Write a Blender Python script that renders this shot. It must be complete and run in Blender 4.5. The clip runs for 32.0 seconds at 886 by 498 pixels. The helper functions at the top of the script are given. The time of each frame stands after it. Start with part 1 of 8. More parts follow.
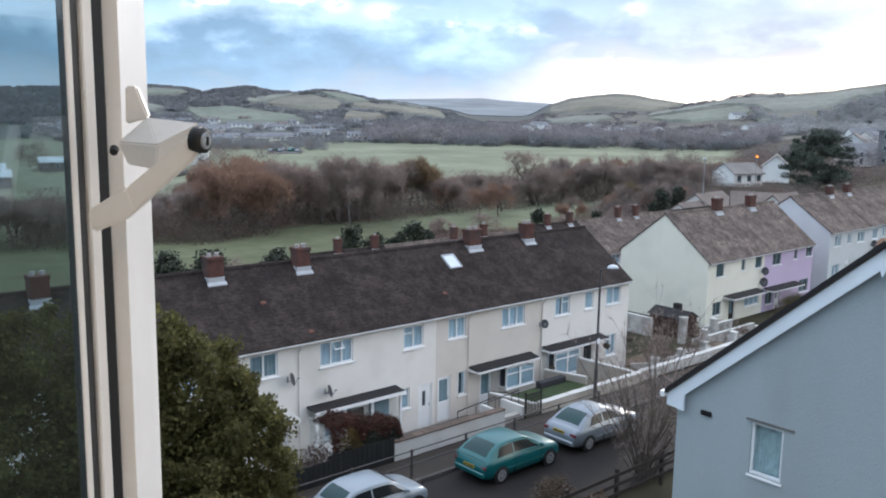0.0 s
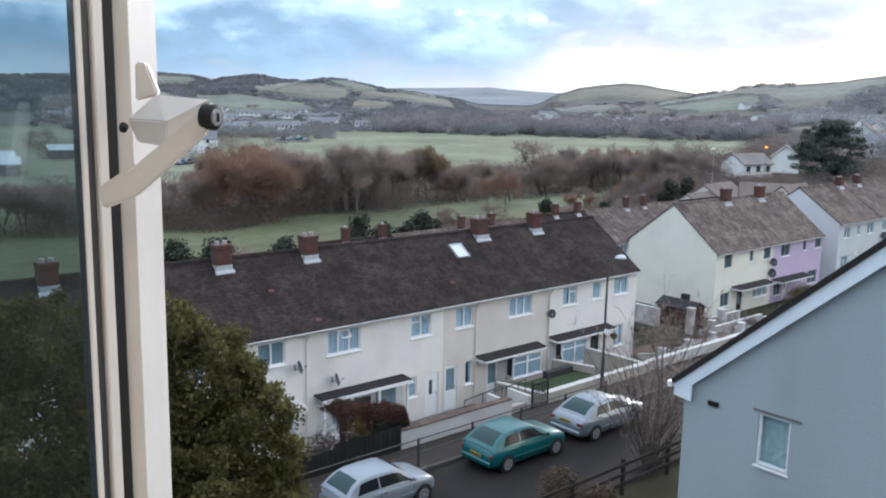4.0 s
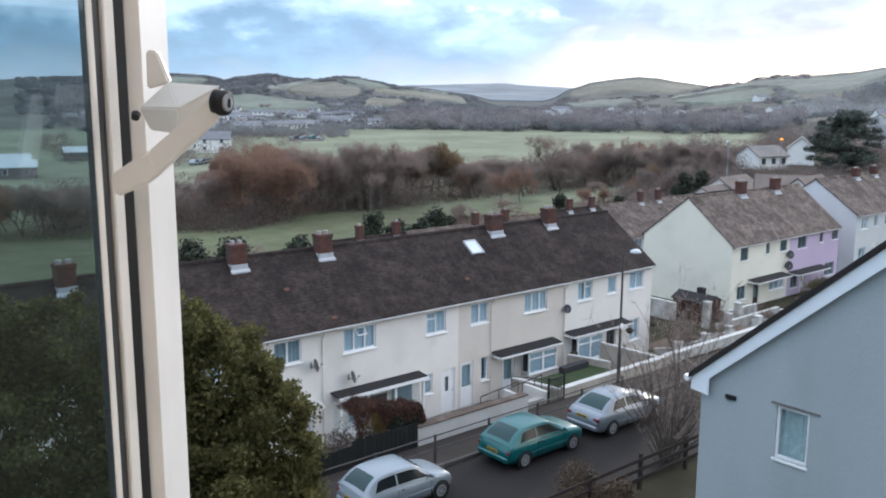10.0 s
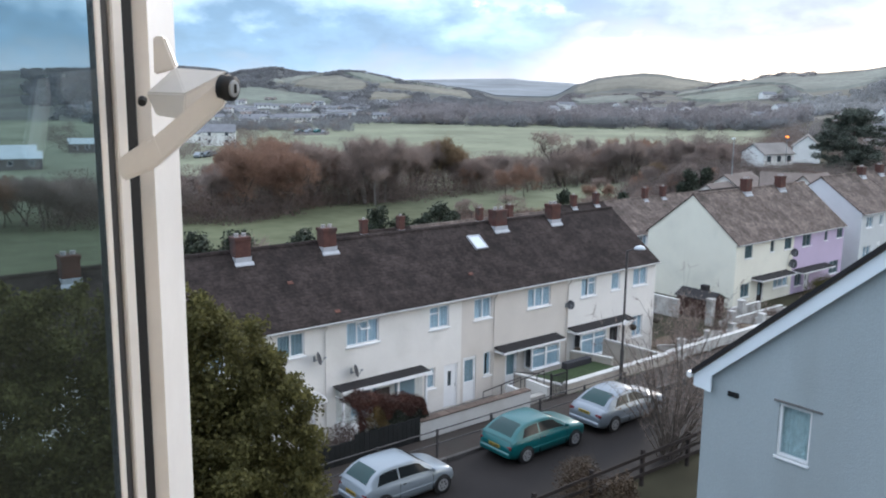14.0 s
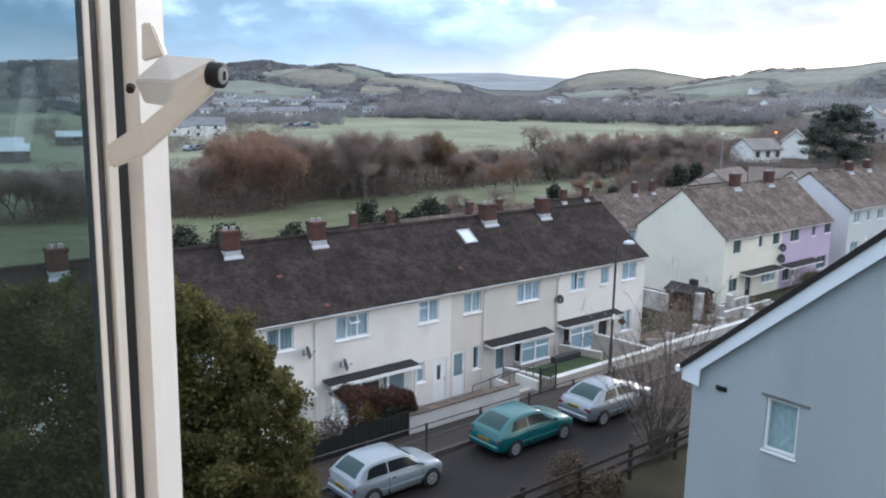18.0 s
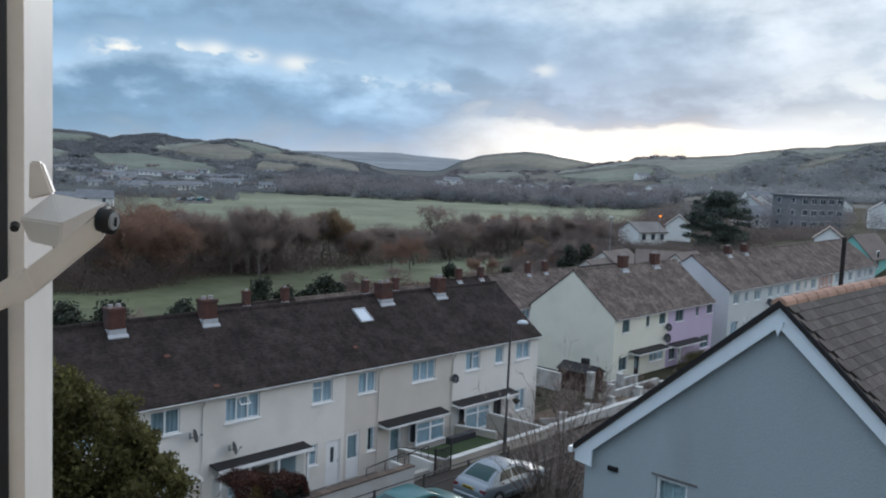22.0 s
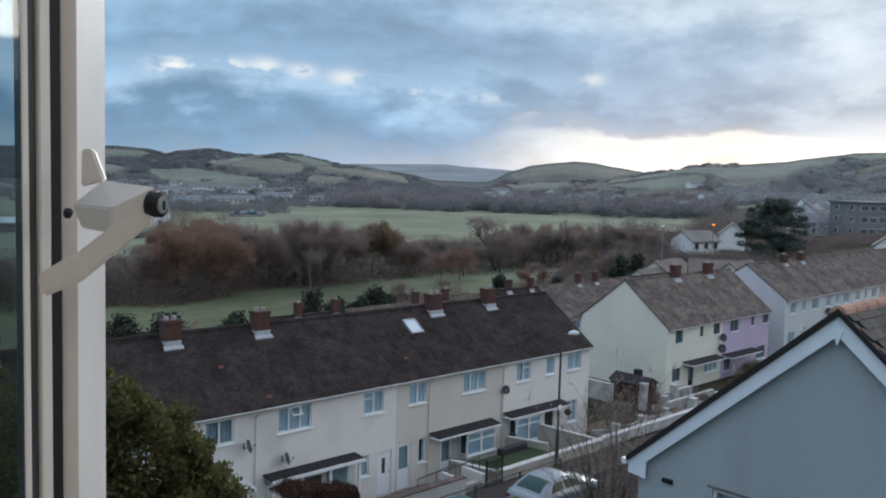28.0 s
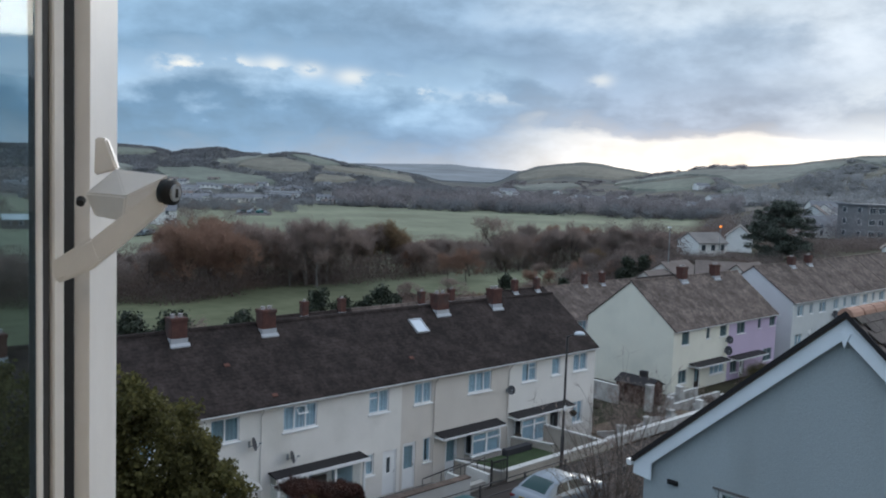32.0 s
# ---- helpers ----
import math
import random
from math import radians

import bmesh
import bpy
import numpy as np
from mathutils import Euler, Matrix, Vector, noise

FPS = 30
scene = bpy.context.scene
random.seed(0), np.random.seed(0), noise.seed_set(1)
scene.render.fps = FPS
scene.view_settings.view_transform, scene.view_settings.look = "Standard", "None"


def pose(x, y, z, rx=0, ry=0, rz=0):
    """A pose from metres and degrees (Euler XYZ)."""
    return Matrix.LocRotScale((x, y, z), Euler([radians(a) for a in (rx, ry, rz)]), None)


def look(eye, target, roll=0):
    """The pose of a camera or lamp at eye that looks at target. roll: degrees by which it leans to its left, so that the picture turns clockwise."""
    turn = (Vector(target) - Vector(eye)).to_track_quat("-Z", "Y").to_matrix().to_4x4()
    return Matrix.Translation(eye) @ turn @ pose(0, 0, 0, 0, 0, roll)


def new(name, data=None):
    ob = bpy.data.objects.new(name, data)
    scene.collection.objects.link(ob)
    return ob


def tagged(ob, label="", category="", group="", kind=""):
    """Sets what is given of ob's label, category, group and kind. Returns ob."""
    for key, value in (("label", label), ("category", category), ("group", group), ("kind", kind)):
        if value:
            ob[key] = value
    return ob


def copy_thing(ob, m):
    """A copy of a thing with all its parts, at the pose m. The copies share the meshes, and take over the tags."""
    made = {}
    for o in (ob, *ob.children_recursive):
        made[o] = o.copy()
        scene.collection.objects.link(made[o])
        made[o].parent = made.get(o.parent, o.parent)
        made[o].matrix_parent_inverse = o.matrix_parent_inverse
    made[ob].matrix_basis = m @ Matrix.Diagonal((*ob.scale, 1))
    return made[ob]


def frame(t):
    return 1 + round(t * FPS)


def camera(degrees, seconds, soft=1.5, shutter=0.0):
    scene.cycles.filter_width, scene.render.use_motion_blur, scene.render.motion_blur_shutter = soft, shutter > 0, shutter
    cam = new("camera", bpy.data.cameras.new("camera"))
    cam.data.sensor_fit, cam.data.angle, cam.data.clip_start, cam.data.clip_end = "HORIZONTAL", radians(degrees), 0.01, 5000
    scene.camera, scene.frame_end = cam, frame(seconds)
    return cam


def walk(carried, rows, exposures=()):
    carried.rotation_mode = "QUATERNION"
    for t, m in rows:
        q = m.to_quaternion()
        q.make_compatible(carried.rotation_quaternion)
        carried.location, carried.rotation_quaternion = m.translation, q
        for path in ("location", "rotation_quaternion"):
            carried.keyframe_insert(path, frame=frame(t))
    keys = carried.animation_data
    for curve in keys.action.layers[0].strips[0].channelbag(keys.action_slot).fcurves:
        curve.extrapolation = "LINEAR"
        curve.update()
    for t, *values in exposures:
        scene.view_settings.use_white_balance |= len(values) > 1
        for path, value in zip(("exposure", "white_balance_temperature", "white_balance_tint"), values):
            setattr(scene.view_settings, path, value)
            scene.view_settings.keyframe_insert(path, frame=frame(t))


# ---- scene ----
cam = camera(54.0, 32.0, soft=2.0)
PATH = [
    (0.0, pose(0.0000, -0.0030, 12.6090, 80.78, -0.95, -41.02)),
    (0.5, pose(0.0000, -0.0030, 12.6080, 80.77, -0.44, -41.12)),
    (1.0, pose(0.0000, -0.0020, 12.6100, 80.85, -0.59, -40.93)),
    (1.5, pose(-0.0010, -0.0010, 12.6080, 80.64, -0.81, -41.00)),
    (2.0, pose(0.0010, -0.0010, 12.6060, 80.48, -0.65, -40.43)),
    (2.5, pose(0.0010, -0.0010, 12.6040, 80.66, -0.85, -40.47)),
    (3.0, pose(0.0010, 0.0000, 12.6050, 80.74, -0.96, -40.34)),
    (3.5, pose(0.0010, 0.0010, 12.6030, 80.38, -1.07, -40.54)),
    (5.5, pose(0.0000, 0.0060, 12.5980, 79.69, -1.03, -40.13)),
    (6.0, pose(0.0010, 0.0050, 12.5970, 79.67, -0.90, -40.20)),
    (6.5, pose(0.0020, 0.0050, 12.5940, 79.52, -1.09, -40.15)),
    (7.0, pose(0.0000, 0.0050, 12.5930, 79.60, -0.92, -39.92)),
    (7.5, pose(0.0010, 0.0030, 12.5930, 79.61, -1.14, -39.78)),
    (8.0, pose(0.0010, 0.0010, 12.5910, 79.36, -0.67, -39.92)),
    (8.5, pose(0.0010, 0.0000, 12.5900, 79.49, -0.53, -40.07)),
    (9.0, pose(0.0010, 0.0010, 12.5910, 79.80, -0.80, -40.11)),
    (9.5, pose(0.0020, 0.0010, 12.5900, 79.60, -0.85, -40.15)),
    (10.0, pose(0.0020, 0.0020, 12.5910, 79.85, -0.28, -39.68)),
    (10.5, pose(0.0010, 0.0030, 12.5900, 79.75, -0.38, -39.46)),
    (11.0, pose(-0.0010, 0.0040, 12.5930, 79.90, -0.67, -39.58)),
    (11.5, pose(-0.0010, 0.0030, 12.5920, 79.85, -1.07, -39.68)),
    (12.0, pose(0.0000, 0.0010, 12.5900, 79.61, -1.08, -39.77)),
    (12.5, pose(0.0010, 0.0000, 12.5890, 79.64, -0.46, -39.73)),
    (13.0, pose(0.0000, 0.0000, 12.5870, 79.68, -0.72, -39.63)),
    (13.5, pose(0.0000, -0.0000, 12.5860, 79.59, -0.54, -39.60)),
    (14.0, pose(0.0000, 0.0000, 12.5860, 79.51, -0.74, -39.34)),
    (14.5, pose(0.0000, -0.0000, 12.5840, 79.26, -0.86, -39.44)),
    (16.5, pose(0.0000, -0.0030, 12.5820, 78.97, -1.09, -39.81)),
    (17.0, pose(0.0000, -0.0030, 12.5800, 78.93, -0.88, -40.07)),
    (17.5, pose(0.0000, -0.0020, 12.5810, 79.08, -0.51, -40.23)),
    (18.0, pose(0.0000, -0.0000, 12.5820, 79.14, -1.01, -39.98)),
    (18.5, pose(-0.0010, 0.0030, 12.5930, 80.22, -0.55, -39.43)),
    (19.0, pose(-0.0020, 0.0040, 12.5990, 81.04, -0.35, -39.47)),
    (19.5, pose(-0.0080, 0.0050, 12.6130, 82.33, -0.86, -39.90)),
    (20.0, pose(-0.0130, 0.0070, 12.6300, 81.83, -1.27, -40.94)),
    (20.2, pose(-0.0106, 0.0056, 12.6351, 81.83, -2.06, -40.28)),
    (20.5, pose(-0.0079, 0.0040, 12.6428, 86.72, -2.09, -40.22)),
    (20.6, pose(-0.0077, 0.0037, 12.6453, 86.22, -3.14, -38.06)),
    (20.8, pose(-0.0143, 0.0103, 12.6404, 86.04, -2.66, -40.94)),
    (21.0, pose(-0.0149, 0.0099, 12.6415, 87.03, -2.17, -42.17)),
    (21.2, pose(-0.0149, 0.0109, 12.6415, 86.73, -2.43, -43.66)),
    (21.5, pose(-0.0099, 0.0069, 12.6385, 86.90, -2.81, -45.95)),
    (21.8, pose(-0.0039, 0.0019, 12.6345, 85.25, -2.64, -44.54)),
    (22.0, pose(-0.0009, -0.0011, 12.6315, 84.47, -2.50, -46.67)),
    (22.5, pose(0.0031, -0.0041, 12.6245, 84.85, -3.25, -46.45)),
    (23.0, pose(0.0031, -0.0051, 12.6215, 85.57, -1.97, -46.02)),
    (23.5, pose(0.0031, -0.0051, 12.6185, 85.41, -1.79, -44.87)),
    (24.0, pose(0.0031, -0.0051, 12.6175, 85.43, -2.36, -44.48)),
    (24.5, pose(0.0031, -0.0061, 12.6155, 85.33, -2.10, -44.27)),
    (25.0, pose(0.0031, -0.0051, 12.6155, 85.76, -2.58, -43.68)),
    (25.5, pose(0.0021, -0.0051, 12.6155, 85.81, -2.97, -43.50)),
    (27.5, pose(0.0031, -0.0041, 12.6115, 85.28, -1.65, -43.70)),
    (28.0, pose(0.0031, -0.0031, 12.6105, 85.09, -1.73, -43.46)),
    (28.5, pose(0.0021, -0.0031, 12.6095, 85.12, -1.94, -43.21)),
    (29.0, pose(0.0021, -0.0031, 12.6095, 85.15, -1.90, -43.61)),
    (29.5, pose(0.0021, -0.0031, 12.6085, 85.14, -1.68, -43.36)),
    (30.0, pose(0.0021, -0.0031, 12.6085, 85.16, -1.46, -42.79)),
    (30.5, pose(0.0011, -0.0011, 12.6085, 85.40, -2.09, -42.67)),
    (31.0, pose(0.0011, -0.0011, 12.6055, 85.11, -2.44, -42.88)),
    (31.5, pose(0.0001, -0.0021, 12.6025, 84.80, -2.07, -43.02)),
    (32.0, pose(0.0001, -0.0011, 12.6035, 85.07, -2.10, -43.01)),
]
walk(cam, PATH, [(0.0, 0.57, 6380, 10), (5.0, 0.62, 6380, 10), (10.0, 0.66, 6380, 10), (19.0, 0.68, 6380, 10), (20.0, 0.54, 6350, 10), (21.0, 0.22, 6280, 9), (21.5, -0.02, 6240, 8), (22.5, -0.15, 6180, 7), (24.0, -0.19, 6160, 7), (32.0, -0.19, 6160, 7)])

# ---- world and light ----
SUN_AZ, SUN_EL = 63.0, 7.0


def world_sky():
    w = bpy.data.worlds.new("sky")
    scene.world = w
    w.use_nodes = True
    nt = w.node_tree
    nt.nodes.clear()
    N = nt.nodes.new
    L = nt.links.new

    def math_node(op, a, b=None, clamp=False):
        m = N("ShaderNodeMath")
        m.operation, m.use_clamp = op, clamp
        for i, v in enumerate((a, b)):
            if v is None:
                continue
            if isinstance(v, (int, float)):
                m.inputs[i].default_value = v
            else:
                L(v, m.inputs[i])
        return m.outputs[0]

    def ramp(fac, stops):
        r = N("ShaderNodeValToRGB")
        L(fac, r.inputs[0])
        els = r.color_ramp.elements
        els[0].position, els[0].color = stops[0][0], (*stops[0][1], 1)
        els[1].position, els[1].color = stops[-1][0], (*stops[-1][1], 1)
        for p, c in stops[1:-1]:
            e = els.new(p)
            e.color = (*c, 1)
        return r.outputs[0]

    def mix(fac, a, b, mode="MIX"):
        m = N("ShaderNodeMix")
        m.data_type, m.blend_type, m.clamp_factor = "RGBA", mode, True
        if isinstance(fac, float):
            m.inputs[0].default_value = fac
        else:
            L(fac, m.inputs[0])
        for i, v in ((6, a), (7, b)):
            if isinstance(v, tuple):
                m.inputs[i].default_value = (*v, 1)
            else:
                L(v, m.inputs[i])
        return m.outputs[2]

    def N_grey(v):
        c = N("ShaderNodeCombineColor")
        for k in range(3):
            L(v, c.inputs[k])
        return c.outputs[0]

    tc = N("ShaderNodeTexCoord")
    sep = N("ShaderNodeSeparateXYZ")
    L(tc.outputs["Generated"], sep.inputs[0])
    x, y, z = sep.outputs
    az = math_node("ARCTAN2", x, y)
    el = math_node("ARCSINE", z)

    def span(v, lo, hi, a=0.0, b=1.0):
        q = N("ShaderNodeMapRange")
        q.interpolation_type = "SMOOTHSTEP"
        q.inputs["From Min"].default_value, q.inputs["From Max"].default_value = lo, hi
        q.inputs["To Min"].default_value, q.inputs["To Max"].default_value = a, b
        L(v, q.inputs[0])
        return q.outputs[0]

    def clouds(sa, se, detail, rough, dist, shift):
        c = N("ShaderNodeCombineXYZ")
        L(math_node("MULTIPLY", az, sa), c.inputs[0]), L(math_node("MULTIPLY", el, se), c.inputs[1])
        c.inputs[2].default_value = shift
        t = N("ShaderNodeTexNoise")
        t.inputs["Scale"].default_value, t.inputs["Detail"].default_value = 1.0, detail
        t.inputs["Roughness"].default_value, t.inputs["Distortion"].default_value = rough, dist
        L(c.outputs[0], t.inputs["Vector"])
        return t.outputs["Fac"]

    def bell(v, mid, width):
        d = math_node("DIVIDE", math_node("SUBTRACT", v, radians(mid)), radians(width))
        return math_node("POWER", 2.718, math_node("MULTIPLY", math_node("MULTIPLY", d, d), -1.0))

    big = clouds(3.2, 10.0, 4.0, 0.5, 0.2, 4.3)
    fine = clouds(9.0, 20.0, 5.0, 0.5, 0.15, 1.9)
    wisp = clouds(24.0, 44.0, 5.0, 0.55, 0.1, 7.7)
    dens = math_node("ADD", math_node("MULTIPLY", big, 0.6), math_node("MULTIPLY", fine, 0.4))
    # banks of cloud by height, their edges torn by the noise
    lift = math_node("ADD", math_node("MULTIPLY", math_node("SUBTRACT", big, 0.5), radians(5.5)), math_node("ADD", math_node("MULTIPLY", math_node("SUBTRACT", fine, 0.5), radians(6.0)), math_node("MULTIPLY", math_node("SUBTRACT", wisp, 0.5), radians(2.2))))
    lin = N("ShaderNodeMapRange")
    lin.inputs["From Min"].default_value, lin.inputs["From Max"].default_value = radians(-2.2), radians(12.8)
    L(math_node("ADD", el, lift), lin.inputs[0])
    h = lin.outputs[0]

    def banks(gain, *stops):
        return ramp(h, [(e / 15.0, (c[0] * gain, c[1] * gain * 1.05, c[2] * gain * 1.11)) for e, c in stops])

    left = banks(1.36, (2.2, (0.34, 0.41, 0.49)), (4.2, (0.19, 0.295, 0.40)), (5.4, (0.18, 0.29, 0.41)), (6.9, (0.38, 0.50, 0.62)), (8.2, (0.33, 0.45, 0.575)), (9.6, (0.225, 0.335, 0.45)), (13.5, (0.29, 0.41, 0.53)))
    mid = banks(1.30, (1.0, (0.50, 0.52, 0.56)), (2.6, (0.37, 0.43, 0.51)), (4.3, (0.205, 0.32, 0.46)), (5.8, (0.235, 0.365, 0.51)), (7.2, (0.35, 0.49, 0.63)), (8.6, (0.235, 0.345, 0.47)), (11.0, (0.23, 0.325, 0.435)), (13.5, (0.29, 0.40, 0.52)))
    right = banks(1.06, (0.6, (0.95, 0.86, 0.79)), (2.0, (1.35, 1.22, 1.07)), (4.3, (1.10, 1.04, 0.99)), (5.1, (0.47, 0.53, 0.63)), (6.1, (0.30, 0.42, 0.58)), (7.6, (0.37, 0.50, 0.67)), (9.2, (0.32, 0.45, 0.61)), (11.5, (0.38, 0.51, 0.66)), (13.5, (0.58, 0.66, 0.74)))
    wob = math_node("ADD", az, math_node("MULTIPLY", math_node("SUBTRACT", fine, 0.5), radians(9.0)))
    col = mix(span(wob, radians(27), radians(43)), left, mid)
    col = mix(span(wob, radians(42.5), radians(55)), col, right)
    east = banks(1.06, (0.6, (1.1, 1.0, 0.92)), (2.5, (1.35, 1.25, 1.12)), (4.5, (0.92, 0.93, 0.95)), (6.0, (0.62, 0.69, 0.78)), (8.0, (0.72, 0.78, 0.85)), (10.5, (0.60, 0.67, 0.76)), (13.5, (0.75, 0.79, 0.84)))
    col = mix(span(wob, radians(61), radians(72)), col, east)
    nish = N("ShaderNodeTexSky")
    nish.sky_type, nish.sun_disc = "NISHITA", False
    nish.sun_elevation, nish.sun_rotation = radians(SUN_EL), radians(SUN_AZ)
    clear = mix(1.0, nish.outputs[0], (0.07, 0.07, 0.07), "MULTIPLY")
    col = mix(0.06, col, clear)
    # lumps within the banks, torn white rims and the brighter sky at the right
    lump = span(math_node("ADD", math_node("MULTIPLY", fine, 0.6), math_node("MULTIPLY", wisp, 0.4)), 0.32, 0.68, 0.85, 1.17)
    col = mix(1.0, col, N_grey(lump), "MULTIPLY")
    torn = span(math_node("ADD", math_node("MULTIPLY", fine, 0.5), math_node("MULTIPLY", wisp, 0.5)), 0.455, 0.525)
    for a, e, wa, we, amt in ((26.2, 6.2, 1.3, 0.5, 1.0), (29.2, 6.4, 1.5, 0.45, 1.0), (31.9, 6.5, 0.9, 0.5, 0.75), (34.2, 6.3, 0.9, 0.45, 0.7), (36.9, 6.0, 1.1, 0.5, 0.75), (39.4, 5.8, 0.8, 0.4, 0.5), (41.5, 5.2, 1.2, 0.4, 0.45), (53.0, 6.3, 0.7, 0.4, 0.6), (46.5, 5.0, 3.0, 0.35, 0.35), (76.0, 4.2, 6.0, 3.0, 0.8)):
        spot = math_node("MULTIPLY", math_node("MULTIPLY", bell(az, a, wa), bell(el, e, we)), math_node("MULTIPLY", torn, amt))
        col = mix(spot, col, (1.12, 1.08, 1.0))
    # unseen bright break to the south-east, added for the sash pane to reflect
    gap = math_node("MULTIPLY", bell(az, 128.0, 17.0), bell(el, 19.0, 8.0))
    # the overcast is brightest overhead
    high = span(el, radians(11.5), radians(38))
    col = mix(high, col, mix(dens, (1.22, 1.37, 1.62), (0.77, 0.85, 0.99)))
    col = mix(math_node("MULTIPLY", gap, span(dens, 0.3, 0.6, 0.6, 1.0)), col, (2.3, 2.2, 2.05))
    # unseen brighter break, torn below, set where the sash pane mirrors it
    rift = math_node("MULTIPLY", bell(az, 135.8, 6.5), span(math_node("ADD", el, math_node("MULTIPLY", lift, 0.3)), radians(6.9), radians(7.5)))
    rift = math_node("MULTIPLY", rift, span(el, radians(12.0), radians(15), 1.0, 0.0))
    col = mix(rift, col, (8.5, 7.9, 6.9))
    bg = N("ShaderNodeBackground")
    L(col, bg.inputs[0])
    bg.inputs[1].default_value = 1.0
    out = N("ShaderNodeOutputWorld")
    L(bg.outputs[0], out.inputs[0])


world_sky()
sun = new("sun", bpy.data.lights.new("sun", "SUN"))
sun.data.energy, sun.data.angle, sun.data.color = 0.7, radians(14), (1.0, 0.9, 0.8)
sun.matrix_world = look((40 * math.sin(radians(SUN_AZ)), 40 * math.cos(radians(SUN_AZ)), 40 * math.tan(radians(14))), (0, 0, 0))


# ---- materials ----
def material(name, base, rough=0.8, var=0.12, scale=1.5, fine=0.06, fine_scale=25.0, bump=0.15, metal=0.0, spec=0.4, stain=None, stain_amt=0.0, stain_scale=0.6, coord="pos", rand=0.0, stretch=(1, 1, 1), coat=0.0):
    m = bpy.data.materials.new(name)
    m.use_nodes = True
    nt = m.node_tree
    N, L = nt.nodes.new, nt.links.new
    p = nt.nodes["Principled BSDF"]
    p.inputs["Roughness"].default_value, p.inputs["Metallic"].default_value = rough, metal
    p.inputs["Specular IOR Level"].default_value = spec
    p.inputs["Coat Weight"].default_value = coat
    if coord == "pos":
        vec = N("ShaderNodeNewGeometry").outputs["Position"]
    else:
        vec = N("ShaderNodeTexCoord").outputs["Object"]
    mp = N("ShaderNodeMapping")
    mp.inputs["Scale"].default_value = stretch
    L(vec, mp.inputs[0])

    def tex(s, d=4.0):
        t = N("ShaderNodeTexNoise")
        t.inputs["Scale"].default_value, t.inputs["Detail"].default_value = s, d
        L(mp.outputs[0], t.inputs["Vector"])
        return t.outputs["Fac"]

    big, small = tex(scale), tex(fine_scale, 3.0)

    def scaled(fac, amt):
        q = N("ShaderNodeMapRange")
        q.inputs["From Min"].default_value, q.inputs["From Max"].default_value = 0.25, 0.75
        q.inputs["To Min"].default_value, q.inputs["To Max"].default_value = 1 - amt, 1 + amt
        L(fac, q.inputs[0])
        return q.outputs[0]

    mul = N("ShaderNodeMath")
    mul.operation = "MULTIPLY"
    L(scaled(big, var), mul.inputs[0]), L(scaled(small, fine), mul.inputs[1])
    fac = mul.outputs[0]
    if rand:
        oi = N("ShaderNodeObjectInfo")
        q = N("ShaderNodeMapRange")
        q.inputs["To Min"].default_value, q.inputs["To Max"].default_value = 1 - rand, 1 + rand
        L(oi.outputs["Random"], q.inputs[0])
        m2 = N("ShaderNodeMath")
        m2.operation = "MULTIPLY"
        L(fac, m2.inputs[0]), L(q.outputs[0], m2.inputs[1])
        fac = m2.outputs[0]
    mx = N("ShaderNodeMix")
    mx.data_type, mx.blend_type = "RGBA", "MULTIPLY"
    mx.inputs[0].default_value = 1.0
    mx.inputs[6].default_value = (*base, 1)
    L(fac, mx.inputs[7])
    col = mx.outputs[2]
    if stain:
        st = tex(stain_scale, 6.0)
        r = N("ShaderNodeMapRange")
        r.inputs["From Min"].default_value, r.inputs["From Max"].default_value = 0.5, 0.68
        r.inputs["To Max"].default_value = stain_amt
        L(st, r.inputs[0])
        ms = N("ShaderNodeMix")
        ms.data_type = "RGBA"
        L(r.outputs[0], ms.inputs[0]), L(col, ms.inputs[6])
        ms.inputs[7].default_value = (*stain, 1)
        col = ms.outputs[2]
    L(col, p.inputs["Base Color"])
    if bump:
        b = N("ShaderNodeBump")
        b.inputs["Strength"].default_value, b.inputs["Distance"].default_value = bump, 0.02
        L(small, b.inputs["Height"])
        L(b.outputs[0], p.inputs["Normal"])
    return m


def glass_material(name, tint=(0.9, 0.95, 0.95), ior=1.5, gloss=1.0):
    m = bpy.data.materials.new(name)
    m.use_nodes = True
    nt = m.node_tree
    nt.nodes.clear()
    N, L = nt.nodes.new, nt.links.new
    tr, gl, mx, lw, out = N("ShaderNodeBsdfTransparent"), N("ShaderNodeBsdfGlossy"), N("ShaderNodeMixShader"), N("ShaderNodeLayerWeight"), N("ShaderNodeOutputMaterial")
    lw.inputs["Blend"].default_value = 0.5
    pw, fr = N("ShaderNodeMath"), N("ShaderNodeMath")
    pw.operation, fr.operation = "POWER", "MULTIPLY_ADD"
    pw.inputs[1].default_value = 5.0
    f0 = ((ior - 1) / (ior + 1)) ** 2
    fr.inputs[1].default_value, fr.inputs[2].default_value = 1 - f0, f0
    L(lw.outputs["Facing"], pw.inputs[0]), L(pw.outputs[0], fr.inputs[0])
    tr.inputs[0].default_value = (*tint, 1)
    gl.inputs["Roughness"].default_value = 0.02
    gl.inputs[0].default_value = (gloss, gloss, gloss, 1)
    L(fr.outputs[0], mx.inputs[0]), L(tr.outputs[0], mx.inputs[1]), L(gl.outputs[0], mx.inputs[2]), L(mx.outputs[0], out.inputs[0])
    return m


def emission(name, col, strength):
    m = bpy.data.materials.new(name)
    m.use_nodes = True
    nt = m.node_tree
    p = nt.nodes["Principled BSDF"]
    p.inputs["Emission Color"].default_value = (*col, 1)
    p.inputs["Emission Strength"].default_value = strength
    p.inputs["Base Color"].default_value = (*col, 1)
    return m


